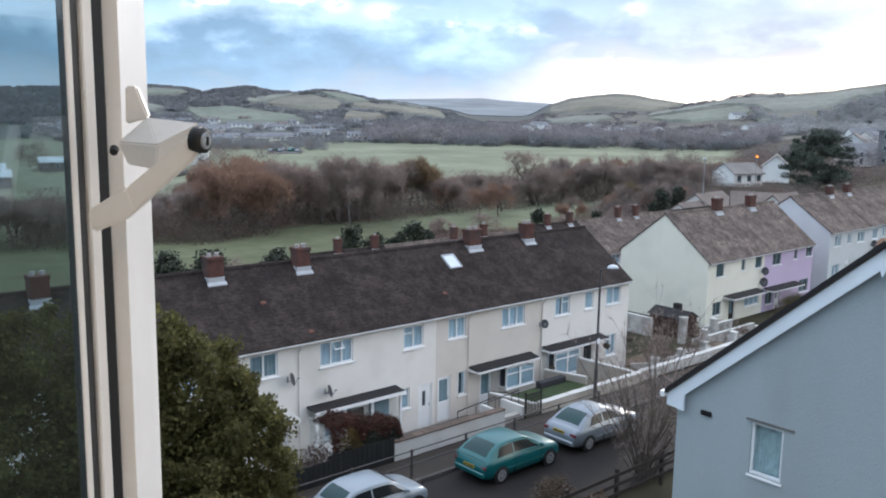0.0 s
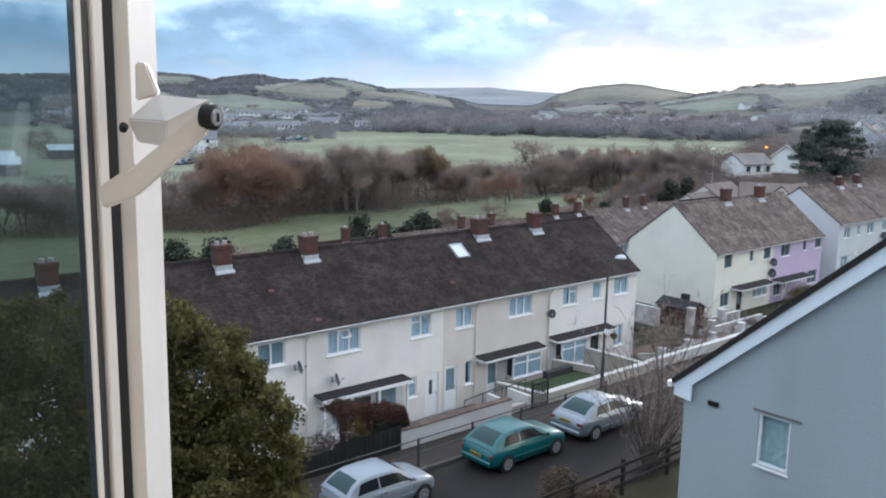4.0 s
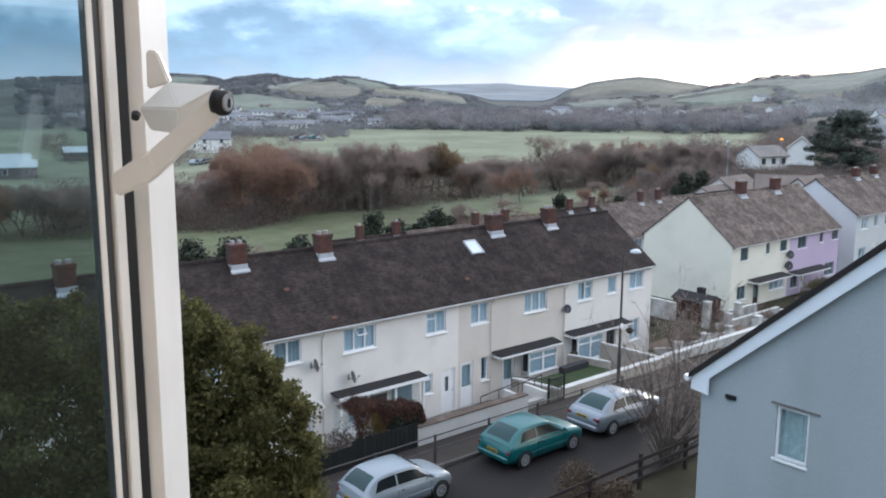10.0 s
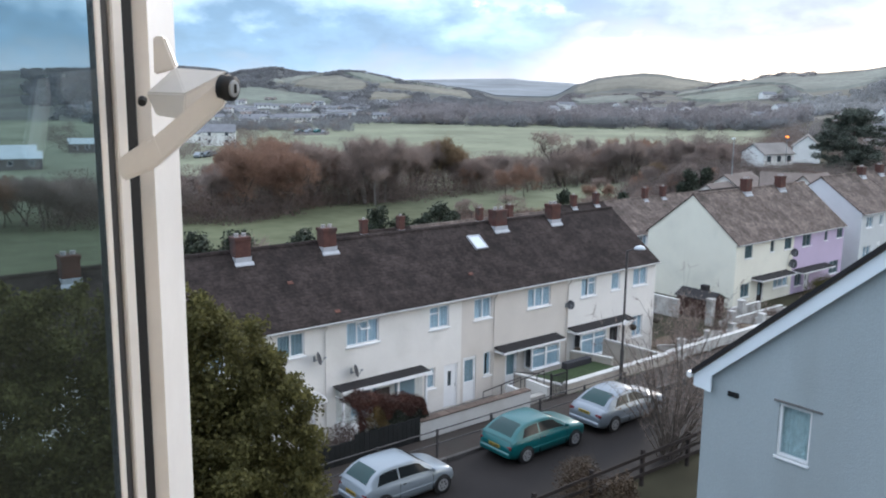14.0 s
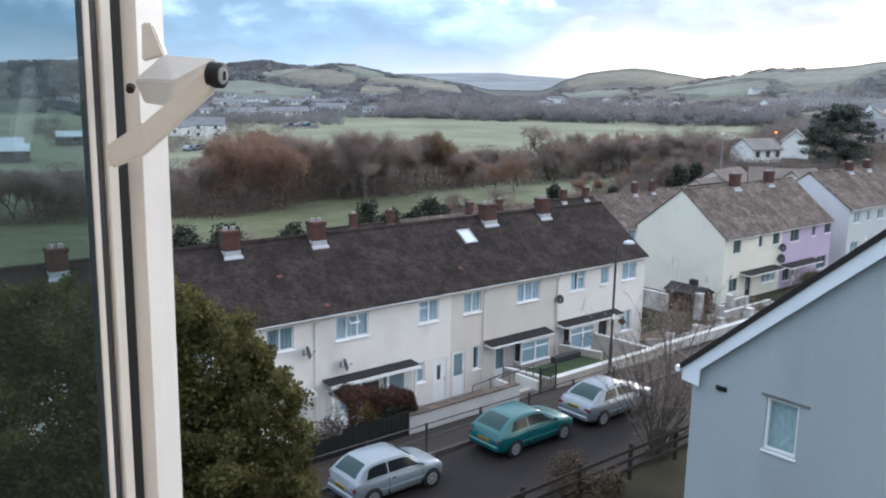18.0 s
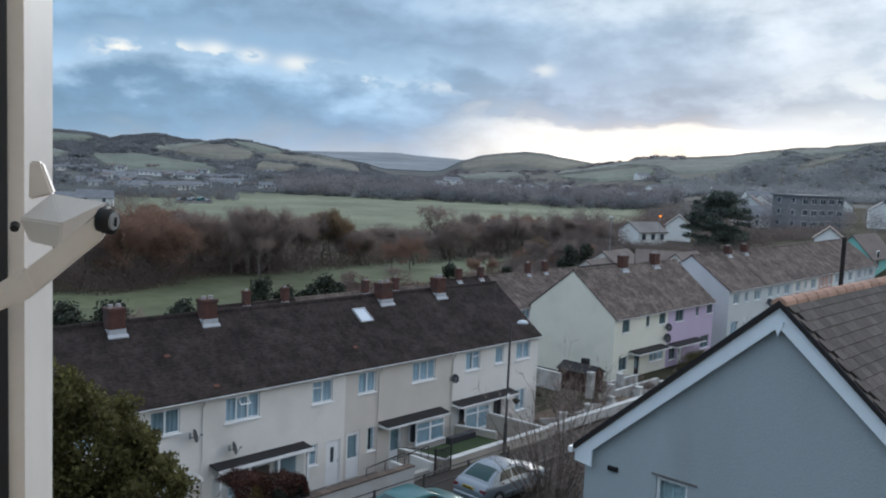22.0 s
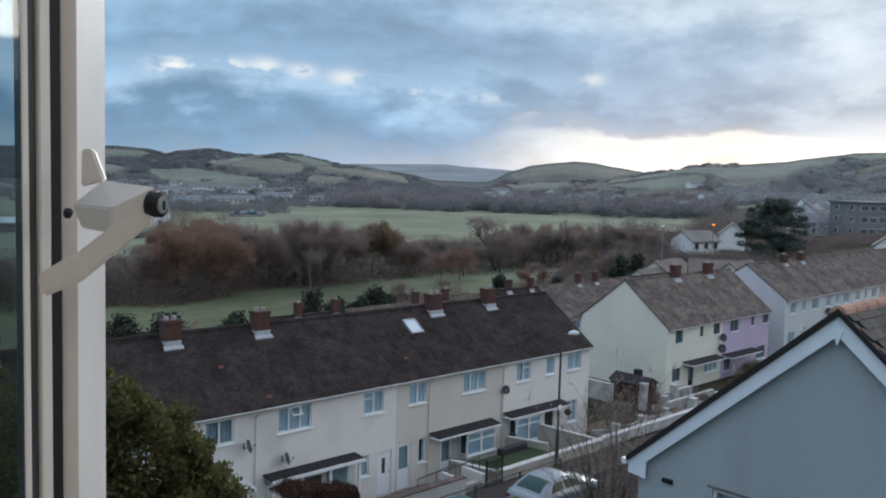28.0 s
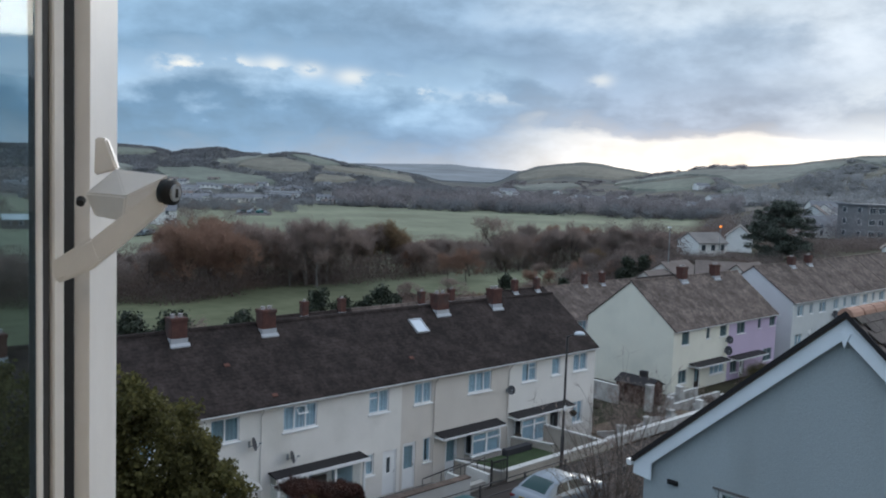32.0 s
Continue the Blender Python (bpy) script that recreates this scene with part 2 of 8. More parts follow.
CREAM = material("cream_render", (0.76, 0.725, 0.68), 0.9, 0.05, 0.7, 0.05, 40, 0.25, stain=(0.5, 0.48, 0.42), stain_amt=0.35, stain_scale=0.5)
BEIGE = material("beige_render", (0.63, 0.575, 0.52), 0.9, 0.05, 0.7, 0.05, 40, 0.25, stain=(0.46, 0.42, 0.36), stain_amt=0.3, stain_scale=0.5)
YELLOW = material("pale_yellow_render", (0.76, 0.735, 0.63), 0.9, 0.05, 0.5, 0.05, 40, 0.25, stain=(0.52, 0.52, 0.45), stain_amt=0.35, stain_scale=0.35)
LILAC = material("lilac_render", (0.54, 0.44, 0.58), 0.9, 0.05, 0.6, 0.05, 40, 0.25)
GREY_R = material("pale_grey_render", (0.60, 0.62, 0.62), 0.9, 0.06, 0.6, 0.05, 40, 0.25, stain=(0.42, 0.44, 0.43), stain_amt=0.3)
PINK = material("salmon_render", (0.62, 0.40, 0.33), 0.9, 0.05, 0.6, 0.05, 40, 0.25)
TURQ = material("turquoise_render", (0.25, 0.55, 0.50), 0.9, 0.05, 0.6, 0.05, 40, 0.25)
WHITE_R = material("white_render", (0.78, 0.78, 0.76), 0.9, 0.06, 0.6, 0.05, 40, 0.25, stain=(0.5, 0.5, 0.47), stain_amt=0.3)
GABLE = material("grey_blue_render", (0.364, 0.410, 0.426), 0.92, 0.05, 0.5, 0.06, 60, 0.35, stain=(0.29, 0.32, 0.32), stain_amt=0.55, stain_scale=0.45, stretch=(1, 1, 0.35))
WHITE = material("white_paint", (0.80, 0.80, 0.80), 0.4, 0.04, 2.0, 0.02, 60, 0.03)
BARGE = material("white_barge_paint", (0.80, 0.86, 0.91), 0.5, 0.05, 2.0, 0.03, 60, 0.05)
DARK = material("dark_void", (0.03, 0.03, 0.035), 0.8, 0.1)
BLACK = material("black_rubber", (0.012, 0.012, 0.013), 0.6, 0.1, 3, 0.05, 80, 0.05)
FELT = material("bitumen_felt", (0.02, 0.018, 0.019), 0.85, 0.15, 1.2, 0.1, 40, 0.2)
BRICK = material("red_brick", (0.092, 0.041, 0.033), 0.9, 0.25, 3.0, 0.3, 22, 0.4, stain=(0.065, 0.05, 0.045), stain_amt=0.8, stain_scale=1.6)
LEAD = material("lead_flashing", (0.40, 0.41, 0.43), 0.6, 0.1, 3, 0.05, 40, 0.1)
POT = material("pale_clay_pot", (0.33, 0.31, 0.30), 0.85, 0.2, 6)
METAL = material("grey_metal", (0.30, 0.32, 0.33), 0.5, 0.1, 3, 0.05, 50, 0.05, metal=0.4)
RAIL = material("dark_rail_paint", (0.055, 0.05, 0.05), 0.6, 0.2, 4)
WOODF = material("dark_fence_wood", (0.026, 0.019, 0.017), 0.85, 0.25, 3, 0.2, 30, 0.3)
CONC = material("old_concrete", (0.36, 0.34, 0.31), 0.92, 0.15, 1.2, 0.1, 30, 0.3, stain=(0.16, 0.15, 0.12), stain_amt=0.6)
PANE = glass_material("window_glass", (0.92, 0.95, 0.96))
CURTAIN = material("net_curtain", (0.42, 0.53, 0.61), 0.95, 0.12, 3.0, 0.15, 14, 0.2, stretch=(3, 3, 0.3))
CURTAIN_B = material("blue_curtain", (0.22, 0.30, 0.34), 0.95, 0.2, 3.0, 0.15, 14, 0.2, stretch=(3, 3, 0.3))
# dark teal sheet behind the glass that makes the farther panes dark
CURTAIN_D = material("dark_teal_pane_back", (0.10, 0.15, 0.165), 0.95, 0.2, 3.0, 0.15, 14, 0.2, stretch=(3, 3, 0.3))
SLIM = material("grey_window_frame", (0.30, 0.34, 0.35), 0.5, 0.06, 2.0, 0.03, 60, 0.03)
# dark colour stands for the unlit rooms behind the panes
ROOM = material("unlit_room_dark", (0.10, 0.11, 0.12), 0.9, 0.2)


def roof_material(name, base, moss, tile_w=0.3, tile_h=0.17):
    m = material(name, base, 0.92, 0.34, 0.8, 0.30, 7, 0.0, spec=0.15, stain=moss, stain_amt=0.75, stain_scale=0.9)
    nt = m.node_tree
    N, L = nt.nodes.new, nt.links.new
    p = nt.nodes["Principled BSDF"]
    geo = N("ShaderNodeNewGeometry")
    sep = N("ShaderNodeSeparateXYZ")
    L(geo.outputs["Position"], sep.inputs[0])
    comb = N("ShaderNodeCombineXYZ")
    L(sep.outputs[0], comb.inputs[0]), L(sep.outputs[2], comb.inputs[1])
    br = N("ShaderNodeTexBrick")
    br.inputs["Scale"].default_value = 1.0
    br.inputs["Brick Width"].default_value, br.inputs["Row Height"].default_value = tile_w, tile_h * 0.6
    br.inputs["Mortar Size"].default_value = 0.012
    br.inputs["Color1"].default_value, br.inputs["Color2"].default_value = (1.18, 1.15, 1.12, 1), (0.82, 0.84, 0.86, 1)
    br.inputs["Mortar"].default_value = (0.55, 0.55, 0.55, 1)
    L(comb.outputs[0], br.inputs["Vector"])
    old = p.inputs["Base Color"].links[0].from_socket
    mx = N("ShaderNodeMix")
    mx.data_type, mx.blend_type = "RGBA", "MULTIPLY"
    mx.inputs[0].default_value = 0.35
    L(old, mx.inputs[6]), L(br.outputs["Color"], mx.inputs[7])
    # long streaks of wash running down the slope
    mp = N("ShaderNodeMapping")
    mp.inputs["Scale"].default_value = (1.0, 0.12, 0.12)
    L(geo.outputs["Position"], mp.inputs[0])
    st = N("ShaderNodeTexNoise")
    st.inputs["Scale"].default_value = 1.1
    L(mp.outputs[0], st.inputs["Vector"])
    q = N("ShaderNodeMapRange")
    q.inputs["From Min"].default_value, q.inputs["From Max"].default_value = 0.3, 0.7
    q.inputs["To Min"].default_value, q.inputs["To Max"].default_value = 0.91, 1.10
    L(st.outputs["Fac"], q.inputs[0])
    m2 = N("ShaderNodeMix")
    m2.data_type, m2.blend_type = "RGBA", "MULTIPLY"
    m2.inputs[0].default_value = 1.0
    L(mx.outputs[2], m2.inputs[6]), L(q.outputs[0], m2.inputs[7])
    # lichen and weathered single tiles
    sp = N("ShaderNodeTexNoise")
    sp.inputs["Scale"].default_value, sp.inputs["Detail"].default_value, sp.inputs["Roughness"].default_value = 2.6, 6.0, 0.75
    L(geo.outputs["Position"], sp.inputs["Vector"])
    q2 = N("ShaderNodeMapRange")
    q2.inputs["From Min"].default_value, q2.inputs["From Max"].default_value = 0.36, 0.66
    q2.inputs["To Min"].default_value, q2.inputs["To Max"].default_value = 0.66, 1.42
    L(sp.outputs["Fac"], q2.inputs[0])
    m3 = N("ShaderNodeMix")
    m3.data_type, m3.blend_type = "RGBA", "MULTIPLY"
    m3.inputs[0].default_value = 1.0
    L(m2.outputs[2], m3.inputs[6]), L(q2.outputs[0], m3.inputs[7])
    L(m3.outputs[2], p.inputs["Base Color"])
    b = N("ShaderNodeBump")
    b.inputs["Strength"].default_value, b.inputs["Distance"].default_value = 0.5, 0.02
    L(br.outputs["Fac"], b.inputs["Height"])
    b.invert = True
    L(b.outputs[0], p.inputs["Normal"])
    return m


ROOF_A = roof_material("dark_brown_tiles", (0.0375, 0.0288, 0.0264), (0.0230, 0.0182, 0.0170))
ROOF_B = roof_material("weathered_brown_tiles", (0.142, 0.113, 0.099), (0.082, 0.068, 0.060))


# ---- mesh helpers ----
def mesh_ob(name, bm, mat, parent=None, label="", smooth=False):
    me = bpy.data.meshes.new(name)
    bmesh.ops.recalc_face_normals(bm, faces=bm.faces[:])
    bm.to_mesh(me)
    bm.free()
    for q in (mat if isinstance(mat, (list, tuple)) else [mat]):
        me.materials.append(q)
    if smooth:
        for f in me.polygons:
            f.use_smooth = True
    ob = new(name, me)
    if parent:
        ob.parent = parent
    if label:
        ob["label"] = label
    return ob


def part(name, bm, mat, parent, label="", smooth=False):
    return mesh_ob(name, bm, mat, parent, label, smooth)


def thing(name, x, y, z, label, category, group="", kind="", rz=0.0):
    e = new(name)
    e.empty_display_size = 0.2
    e.matrix_world = pose(x, y, z, 0, 0, rz)
    return tagged(e, label, category, group, kind)


def box(bm, x0, x1, y0, y1, z0, z1, bev=0.0):
    r = bmesh.ops.create_cube(bm, size=1.0)
    vs = r["verts"]
    bmesh.ops.scale(bm, vec=(x1 - x0, y1 - y0, z1 - z0), verts=vs)
    bmesh.ops.translate(bm, vec=((x0 + x1) / 2, (y0 + y1) / 2, (z0 + z1) / 2), verts=vs)
    if bev:
        es = {e for v in vs for e in v.link_edges}
        bmesh.ops.bevel(bm, geom=list(es), offset=bev, segments=1, affect="EDGES")
    return bm


def boxes(*bs, bev=0.0):
    bm = bmesh.new()
    for b in bs:
        box(bm, *b, bev=bev)
    return bm


def tube(bm, p, q, r0, r1=None, n=8):
    p, q = Vector(p), Vector(q)
    d = q - p
    rot = d.to_track_quat("Z", "Y").to_matrix().to_4x4()
    bmesh.ops.create_cone(bm, cap_ends=True, segments=n, radius1=r0, radius2=r0 if r1 is None else r1, depth=d.length, matrix=Matrix.Translation((p + q) / 2) @ rot)
    return bm


def prism(bm, poly, axis, a, b):
    """A solid: the polygon in the two other axes, run along an axis from a to b."""
    def at(u, v, w):
        return {"x": (w, u, v), "y": (u, w, v), "z": (u, v, w)}[axis]
    lo = [bm.verts.new(at(u, v, a)) for u, v in poly]
    hi = [bm.verts.new(at(u, v, b)) for u, v in poly]
    bm.faces.new(lo)
    bm.faces.new(hi[::-1])
    for i in range(len(poly)):
        j = (i + 1) % len(poly)
        bm.faces.new((lo[i], lo[j], hi[j], hi[i]))
    return bm


def wall_with_holes(bm, x0, x1, z0, z1, holes, thick, y=0.0):
    """A wall in the x-z plane whose face lies at y and whose body runs to y + thick, with openings (x0, x1, z0, z1)."""
    xs = sorted({x0, x1, *[h[0] for h in holes], *[h[1] for h in holes]})
    zs = sorted({z0, z1, *[h[2] for h in holes], *[h[3] for h in holes]})

    def open_at(i, k):
        if i < 0 or k < 0 or i >= len(xs) - 1 or k >= len(zs) - 1:
            return True
        cx, cz = (xs[i] + xs[i + 1]) / 2, (zs[k] + zs[k + 1]) / 2
        return any(h[0] < cx < h[1] and h[2] < cz < h[3] for h in holes)

    vv = {}

    def v(i, k, d):
        key = (i, k, d)
        if key not in vv:
            vv[key] = bm.verts.new((xs[i], y + d * thick, zs[k]))
        return vv[key]

    for i in range(len(xs) - 1):
        for k in range(len(zs) - 1):
            if open_at(i, k):
                continue
            bm.faces.new((v(i, k, 0), v(i + 1, k, 0), v(i + 1, k + 1, 0), v(i, k + 1, 0)))
            bm.faces.new((v(i, k, 1), v(i, k + 1, 1), v(i + 1, k + 1, 1), v(i + 1, k, 1)))
            if open_at(i - 1, k):
                bm.faces.new((v(i, k, 0), v(i, k + 1, 0), v(i, k + 1, 1), v(i, k, 1)))
            if open_at(i + 1, k):
                bm.faces.new((v(i + 1, k, 0), v(i + 1, k, 1), v(i + 1, k + 1, 1), v(i + 1, k + 1, 0)))
            if open_at(i, k - 1):
                bm.faces.new((v(i, k, 0), v(i, k, 1), v(i + 1, k, 1), v(i + 1, k, 0)))
            if open_at(i, k + 1):
                bm.faces.new((v(i, k + 1, 0), v(i + 1, k + 1, 0), v(i + 1, k + 1, 1), v(i, k + 1, 1)))
    return bm


# ---- ground ----
def smooth(a, b, x):
    t = min(1.0, max(0.0, (x - a) / (b - a)))
    return t * t * (3 - 2 * t)


FORMS = [  # start and crest distance, then azimuth and elevation of the crest as seen from the house
    (520, 1150, ((-20, 0.8), (8.00, 0.50), (17.65, 0.85), (22.15, 0.97), (23.75, 0.91), (24.85, 0.85), (25.75, 0.60), (26.75, 0.82), (28.75, 1.06), (29.25, 0.89), (30.55, 0.77), (31.85, 0.83), (32.75, 0.97), (34.05, 0.99), (35.45, 0.68), (36.96, 0.44), (38.36, 0.30), (39.87, 0.07), (41.37, -0.20), (42.88, -0.72), (44.39, -0.99), (46.69, -1.22))),
    (1500, 2700, ((33.66, 0.13), (37.66, 0.46), (41.36, 0.54), (43.56, 0.59), (45.06, 0.47), (47.26, 0.38), (49.67, 0.13), (53.68, -0.29))),
    (800, 1500, ((45.19, -0.95), (46.58, -0.48), (48.06, 0.33), (49.30, 0.76), (50.95, 0.97), (52.05, 1.08), (53.15, 1.01), (54.55, 0.78), (56.06, 0.58), (56.86, 0.43), (59.67, 0.13), (62.68, -0.51))),
    (640, 1200, ((53.69, -0.89), (54.68, -0.47), (56.76, 0.47), (58.51, 0.76), (59.55, 0.98), (60.90, 1.13), (62.25, 1.15), (64.55, 1.34), (66.14, 1.57), (67.74, 1.79), (68.64, 1.95), (70.24, 1.99), (70.83, 2.14), (73.63, 2.40), (80.00, 3.10), (100, 3.5), (180, 6.0), (260, 5.0), (320, 2.0), (345, 0.6)))]


def crest(az, table):
    for off in (0, -360):
        q = az + off
        if table[0][0] <= q <= table[-1][0]:
            for (a0, e0), (a1, e1) in zip(table, table[1:]):
                if a0 <= q <= a1:
                    t = (q - a0) / (a1 - a0)
                    t = 0.5 * t + 0.5 * t * t * (3 - 2 * t)
                    return e0 + (e1 - e0) * t
    return None


def ground_z(x, y):
    r = math.hypot(x, y)
    az = math.degrees(math.atan2(x, y)) % 360
    # the street's shelf, the lower row of houses, and the valley floor
    z = -0.14
    if y < 16.4:
        z = -0.14 + 6.0 * smooth(16.4, -4.0, y)
    else:
        z -= 1.66 * smooth(23.3, 26.5, y) + 4.3 * smooth(42.0, 75.0, y)
    z -= 0.95 * smooth(43, 53, x) * smooth(24, 30, y) * (1 - smooth(42, 75, y))
    if r > 90:
        z += 6.3 * smooth(50, 58.5, az) * (1 - smooth(120, 180, az)) * smooth(95, 150, r) * (1 - (1 - smooth(58, 64, az)) * smooth(175, 240, r))
    if r > 400:
        best = -6.1
        for r0, r1, table in FORMS:
            e = crest(az, table)
            if e is not None and r > r0:
                top = 12.6 + r1 * math.tan(radians(e))
                rough = 1 + 0.05 * noise.noise((x * 0.004, y * 0.004, r0 * 1.0)) + 0.02 * noise.noise((x * 0.015, y * 0.015, 3.0))
                best = max(best, -6.1 + (top + 6.1) * smooth(r0, r1, r) * rough)
        z = max(z, best)
    return z


def build_ground():
    bm = bmesh.new()
    rs = [0.0]
    r = 1.0
    while r < 4600:
        rs.append(r)
        r += max(1.0, r * 0.03)
    turns = [radians(8 + 0.2 * i) for i in range(370)] + [radians(82 + 2 * i) for i in range(143)]
    n = len(turns)
    prev = None
    for r in rs:
        if r == 0:
            ring = [bm.verts.new((0, 0, ground_z(0, 0)))] * n
        else:
            ring = []
            for a in turns:
                x, y = r * math.sin(a), r * math.cos(a)
                ring.append(bm.verts.new((x, y, ground_z(x, y))))
        if prev:
            for i in range(n):
                j = (i + 1) % n
                vs = [prev[i], prev[j], ring[j], ring[i]]
                if prev[i] is prev[j]:
                    vs = [prev[i], ring[j], ring[i]]
                bm.faces.new(vs)
        prev = ring
    m = bpy.data.materials.new("grass_and_fields")
    m.use_nodes = True
    nt = m.node_tree
    N, L = nt.nodes.new, nt.links.new
    p = nt.nodes["Principled BSDF"]
    p.inputs["Roughness"].default_value = 0.95
    p.inputs["Specular IOR Level"].default_value = 0.1
    geo = N("ShaderNodeNewGeometry")
    warp = N("ShaderNodeTexNoise")
    warp.inputs["Scale"].default_value = 0.004
    L(geo.outputs["Position"], warp.inputs["Vector"])
    add = N("ShaderNodeMix")
    add.data_type, add.blend_type = "RGBA", "LINEAR_LIGHT"
    add.inputs[0].default_value = 1.0
    sc = N("ShaderNodeMapping")
    sc.inputs["Scale"].default_value = (0.0035, 0.0035, 0.0)
    L(geo.outputs["Position"], sc.inputs[0])
    L(sc.outputs[0], add.inputs[6]), L(warp.outputs["Color"], add.inputs[7])
    add.inputs[0].default_value = 0.25
    vor = N("ShaderNodeTexVoronoi")
    vor.inputs["Scale"].default_value = 1.0
    L(add.outputs[2], vor.inputs["Vector"])
    edge = N("ShaderNodeTexVoronoi")
    edge.feature = "DISTANCE_TO_EDGE"
    L(add.outputs[2], edge.inputs["Vector"])
    ramp = N("ShaderNodeValToRGB")
    sepc = N("ShaderNodeSeparateColor")
    L(vor.outputs["Color"], sepc.inputs[0])
    L(sepc.outputs[0], ramp.inputs[0])
    ramp.color_ramp.interpolation = "CONSTANT"
    els = ramp.color_ramp.elements
    # far slope colours are greyed and muted in place of distance haze
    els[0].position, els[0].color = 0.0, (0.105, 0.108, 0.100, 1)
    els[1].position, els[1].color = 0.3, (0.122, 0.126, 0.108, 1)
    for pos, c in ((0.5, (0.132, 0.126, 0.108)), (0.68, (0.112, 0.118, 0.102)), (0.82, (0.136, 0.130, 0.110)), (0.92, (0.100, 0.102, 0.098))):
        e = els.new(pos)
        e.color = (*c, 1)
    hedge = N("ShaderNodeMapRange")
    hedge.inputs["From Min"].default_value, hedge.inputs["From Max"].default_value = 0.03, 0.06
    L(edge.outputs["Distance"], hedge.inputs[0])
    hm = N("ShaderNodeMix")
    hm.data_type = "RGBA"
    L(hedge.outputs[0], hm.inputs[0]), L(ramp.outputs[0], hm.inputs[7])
    # far hedge colour greyed for haze as well
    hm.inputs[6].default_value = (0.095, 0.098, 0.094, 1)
    # grass close by
    gn = N("ShaderNodeTexNoise")
    gn.inputs["Scale"].default_value, gn.inputs["Detail"].default_value = 0.35, 8.0
    L(geo.outputs["Position"], gn.inputs["Vector"])
    gr = N("ShaderNodeValToRGB")
    L(gn.outputs["Fac"], gr.inputs[0])
    ge = gr.color_ramp.elements
    ge[0].position, ge[0].color = 0.3, (0.034, 0.031, 0.021, 1)
    ge[1].position, ge[1].color = 0.7, (0.062, 0.058, 0.036, 1)
    fr = N("ShaderNodeValToRGB")
    L(gn.outputs["Fac"], fr.inputs[0])
    fe = fr.color_ramp.elements
    fe[0].position, fe[0].color = 0.3, (0.160, 0.174, 0.118, 1)
    fe[1].position, fe[1].color = 0.7, (0.215, 0.226, 0.160, 1)
    sepp = N("ShaderNodeSeparateXYZ")
    L(geo.outputs["Position"], sepp.inputs[0])
    low = N("ShaderNodeMapRange")
    low.inputs["From Min"].default_value, low.inputs["From Max"].default_value = -4.6, -5.8
    L(sepp.outputs[2], low.inputs[0])
    nr = N("ShaderNodeValToRGB")
    L(gn.outputs["Fac"], nr.inputs[0])
    ne = nr.color_ramp.elements
    ne[0].position, ne[0].color = 0.3, (0.088, 0.098, 0.056, 1)
    ne[1].position, ne[1].color = 0.7, (0.130, 0.138, 0.084, 1)
    reach = N("ShaderNodeVectorMath")
    reach.operation = "LENGTH"
    L(geo.outputs["Position"], reach.inputs[0])
    frost = N("ShaderNodeMapRange")
    frost.inputs["From Min"].default_value, frost.inputs["From Max"].default_value = 130, 190
    L(reach.outputs["Value"], frost.inputs[0])
    fx = N("ShaderNodeMix")
    fx.data_type = "RGBA"
    L(frost.outputs[0], fx.inputs[0]), L(nr.outputs[0], fx.inputs[6]), L(fr.outputs[0], fx.inputs[7])
    gm = N("ShaderNodeMix")
    gm.data_type = "RGBA"
    L(low.outputs[0], gm.inputs[0]), L(gr.outputs[0], gm.inputs[6]), L(fx.outputs[2], gm.inputs[7])
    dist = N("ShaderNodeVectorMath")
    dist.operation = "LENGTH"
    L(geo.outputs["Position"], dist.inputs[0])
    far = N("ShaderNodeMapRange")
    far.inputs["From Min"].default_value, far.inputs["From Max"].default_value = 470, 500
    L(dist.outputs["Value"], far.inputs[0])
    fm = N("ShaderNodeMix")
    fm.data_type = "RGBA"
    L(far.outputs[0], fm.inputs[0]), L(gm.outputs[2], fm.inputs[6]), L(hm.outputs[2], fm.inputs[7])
    mott = N("ShaderNodeTexNoise")
    mott.inputs["Scale"].default_value, mott.inputs["Detail"].default_value = 0.03, 8.0
    L(geo.outputs["Position"], mott.inputs["Vector"])
    q = N("ShaderNodeMapRange")
    q.inputs["From Min"].default_value, q.inputs["From Max"].default_value = 0.3, 0.7
    q.inputs["To Min"].default_value, q.inputs["To Max"].default_value = 0.75, 1.25
    L(mott.outputs["Fac"], q.inputs[0])
    mm = N("ShaderNodeMix")
    mm.data_type, mm.blend_type = "RGBA", "MULTIPLY"
    mm.inputs[0].default_value = 1.0
    L(fm.outputs[2], mm.inputs[6]), L(q.outputs[0], mm.inputs[7])
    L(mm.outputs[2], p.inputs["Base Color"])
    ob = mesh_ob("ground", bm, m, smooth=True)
    tagged(ob, "damp winter grass and hillside fields around the street", "ground", kind="structure")


build_ground()


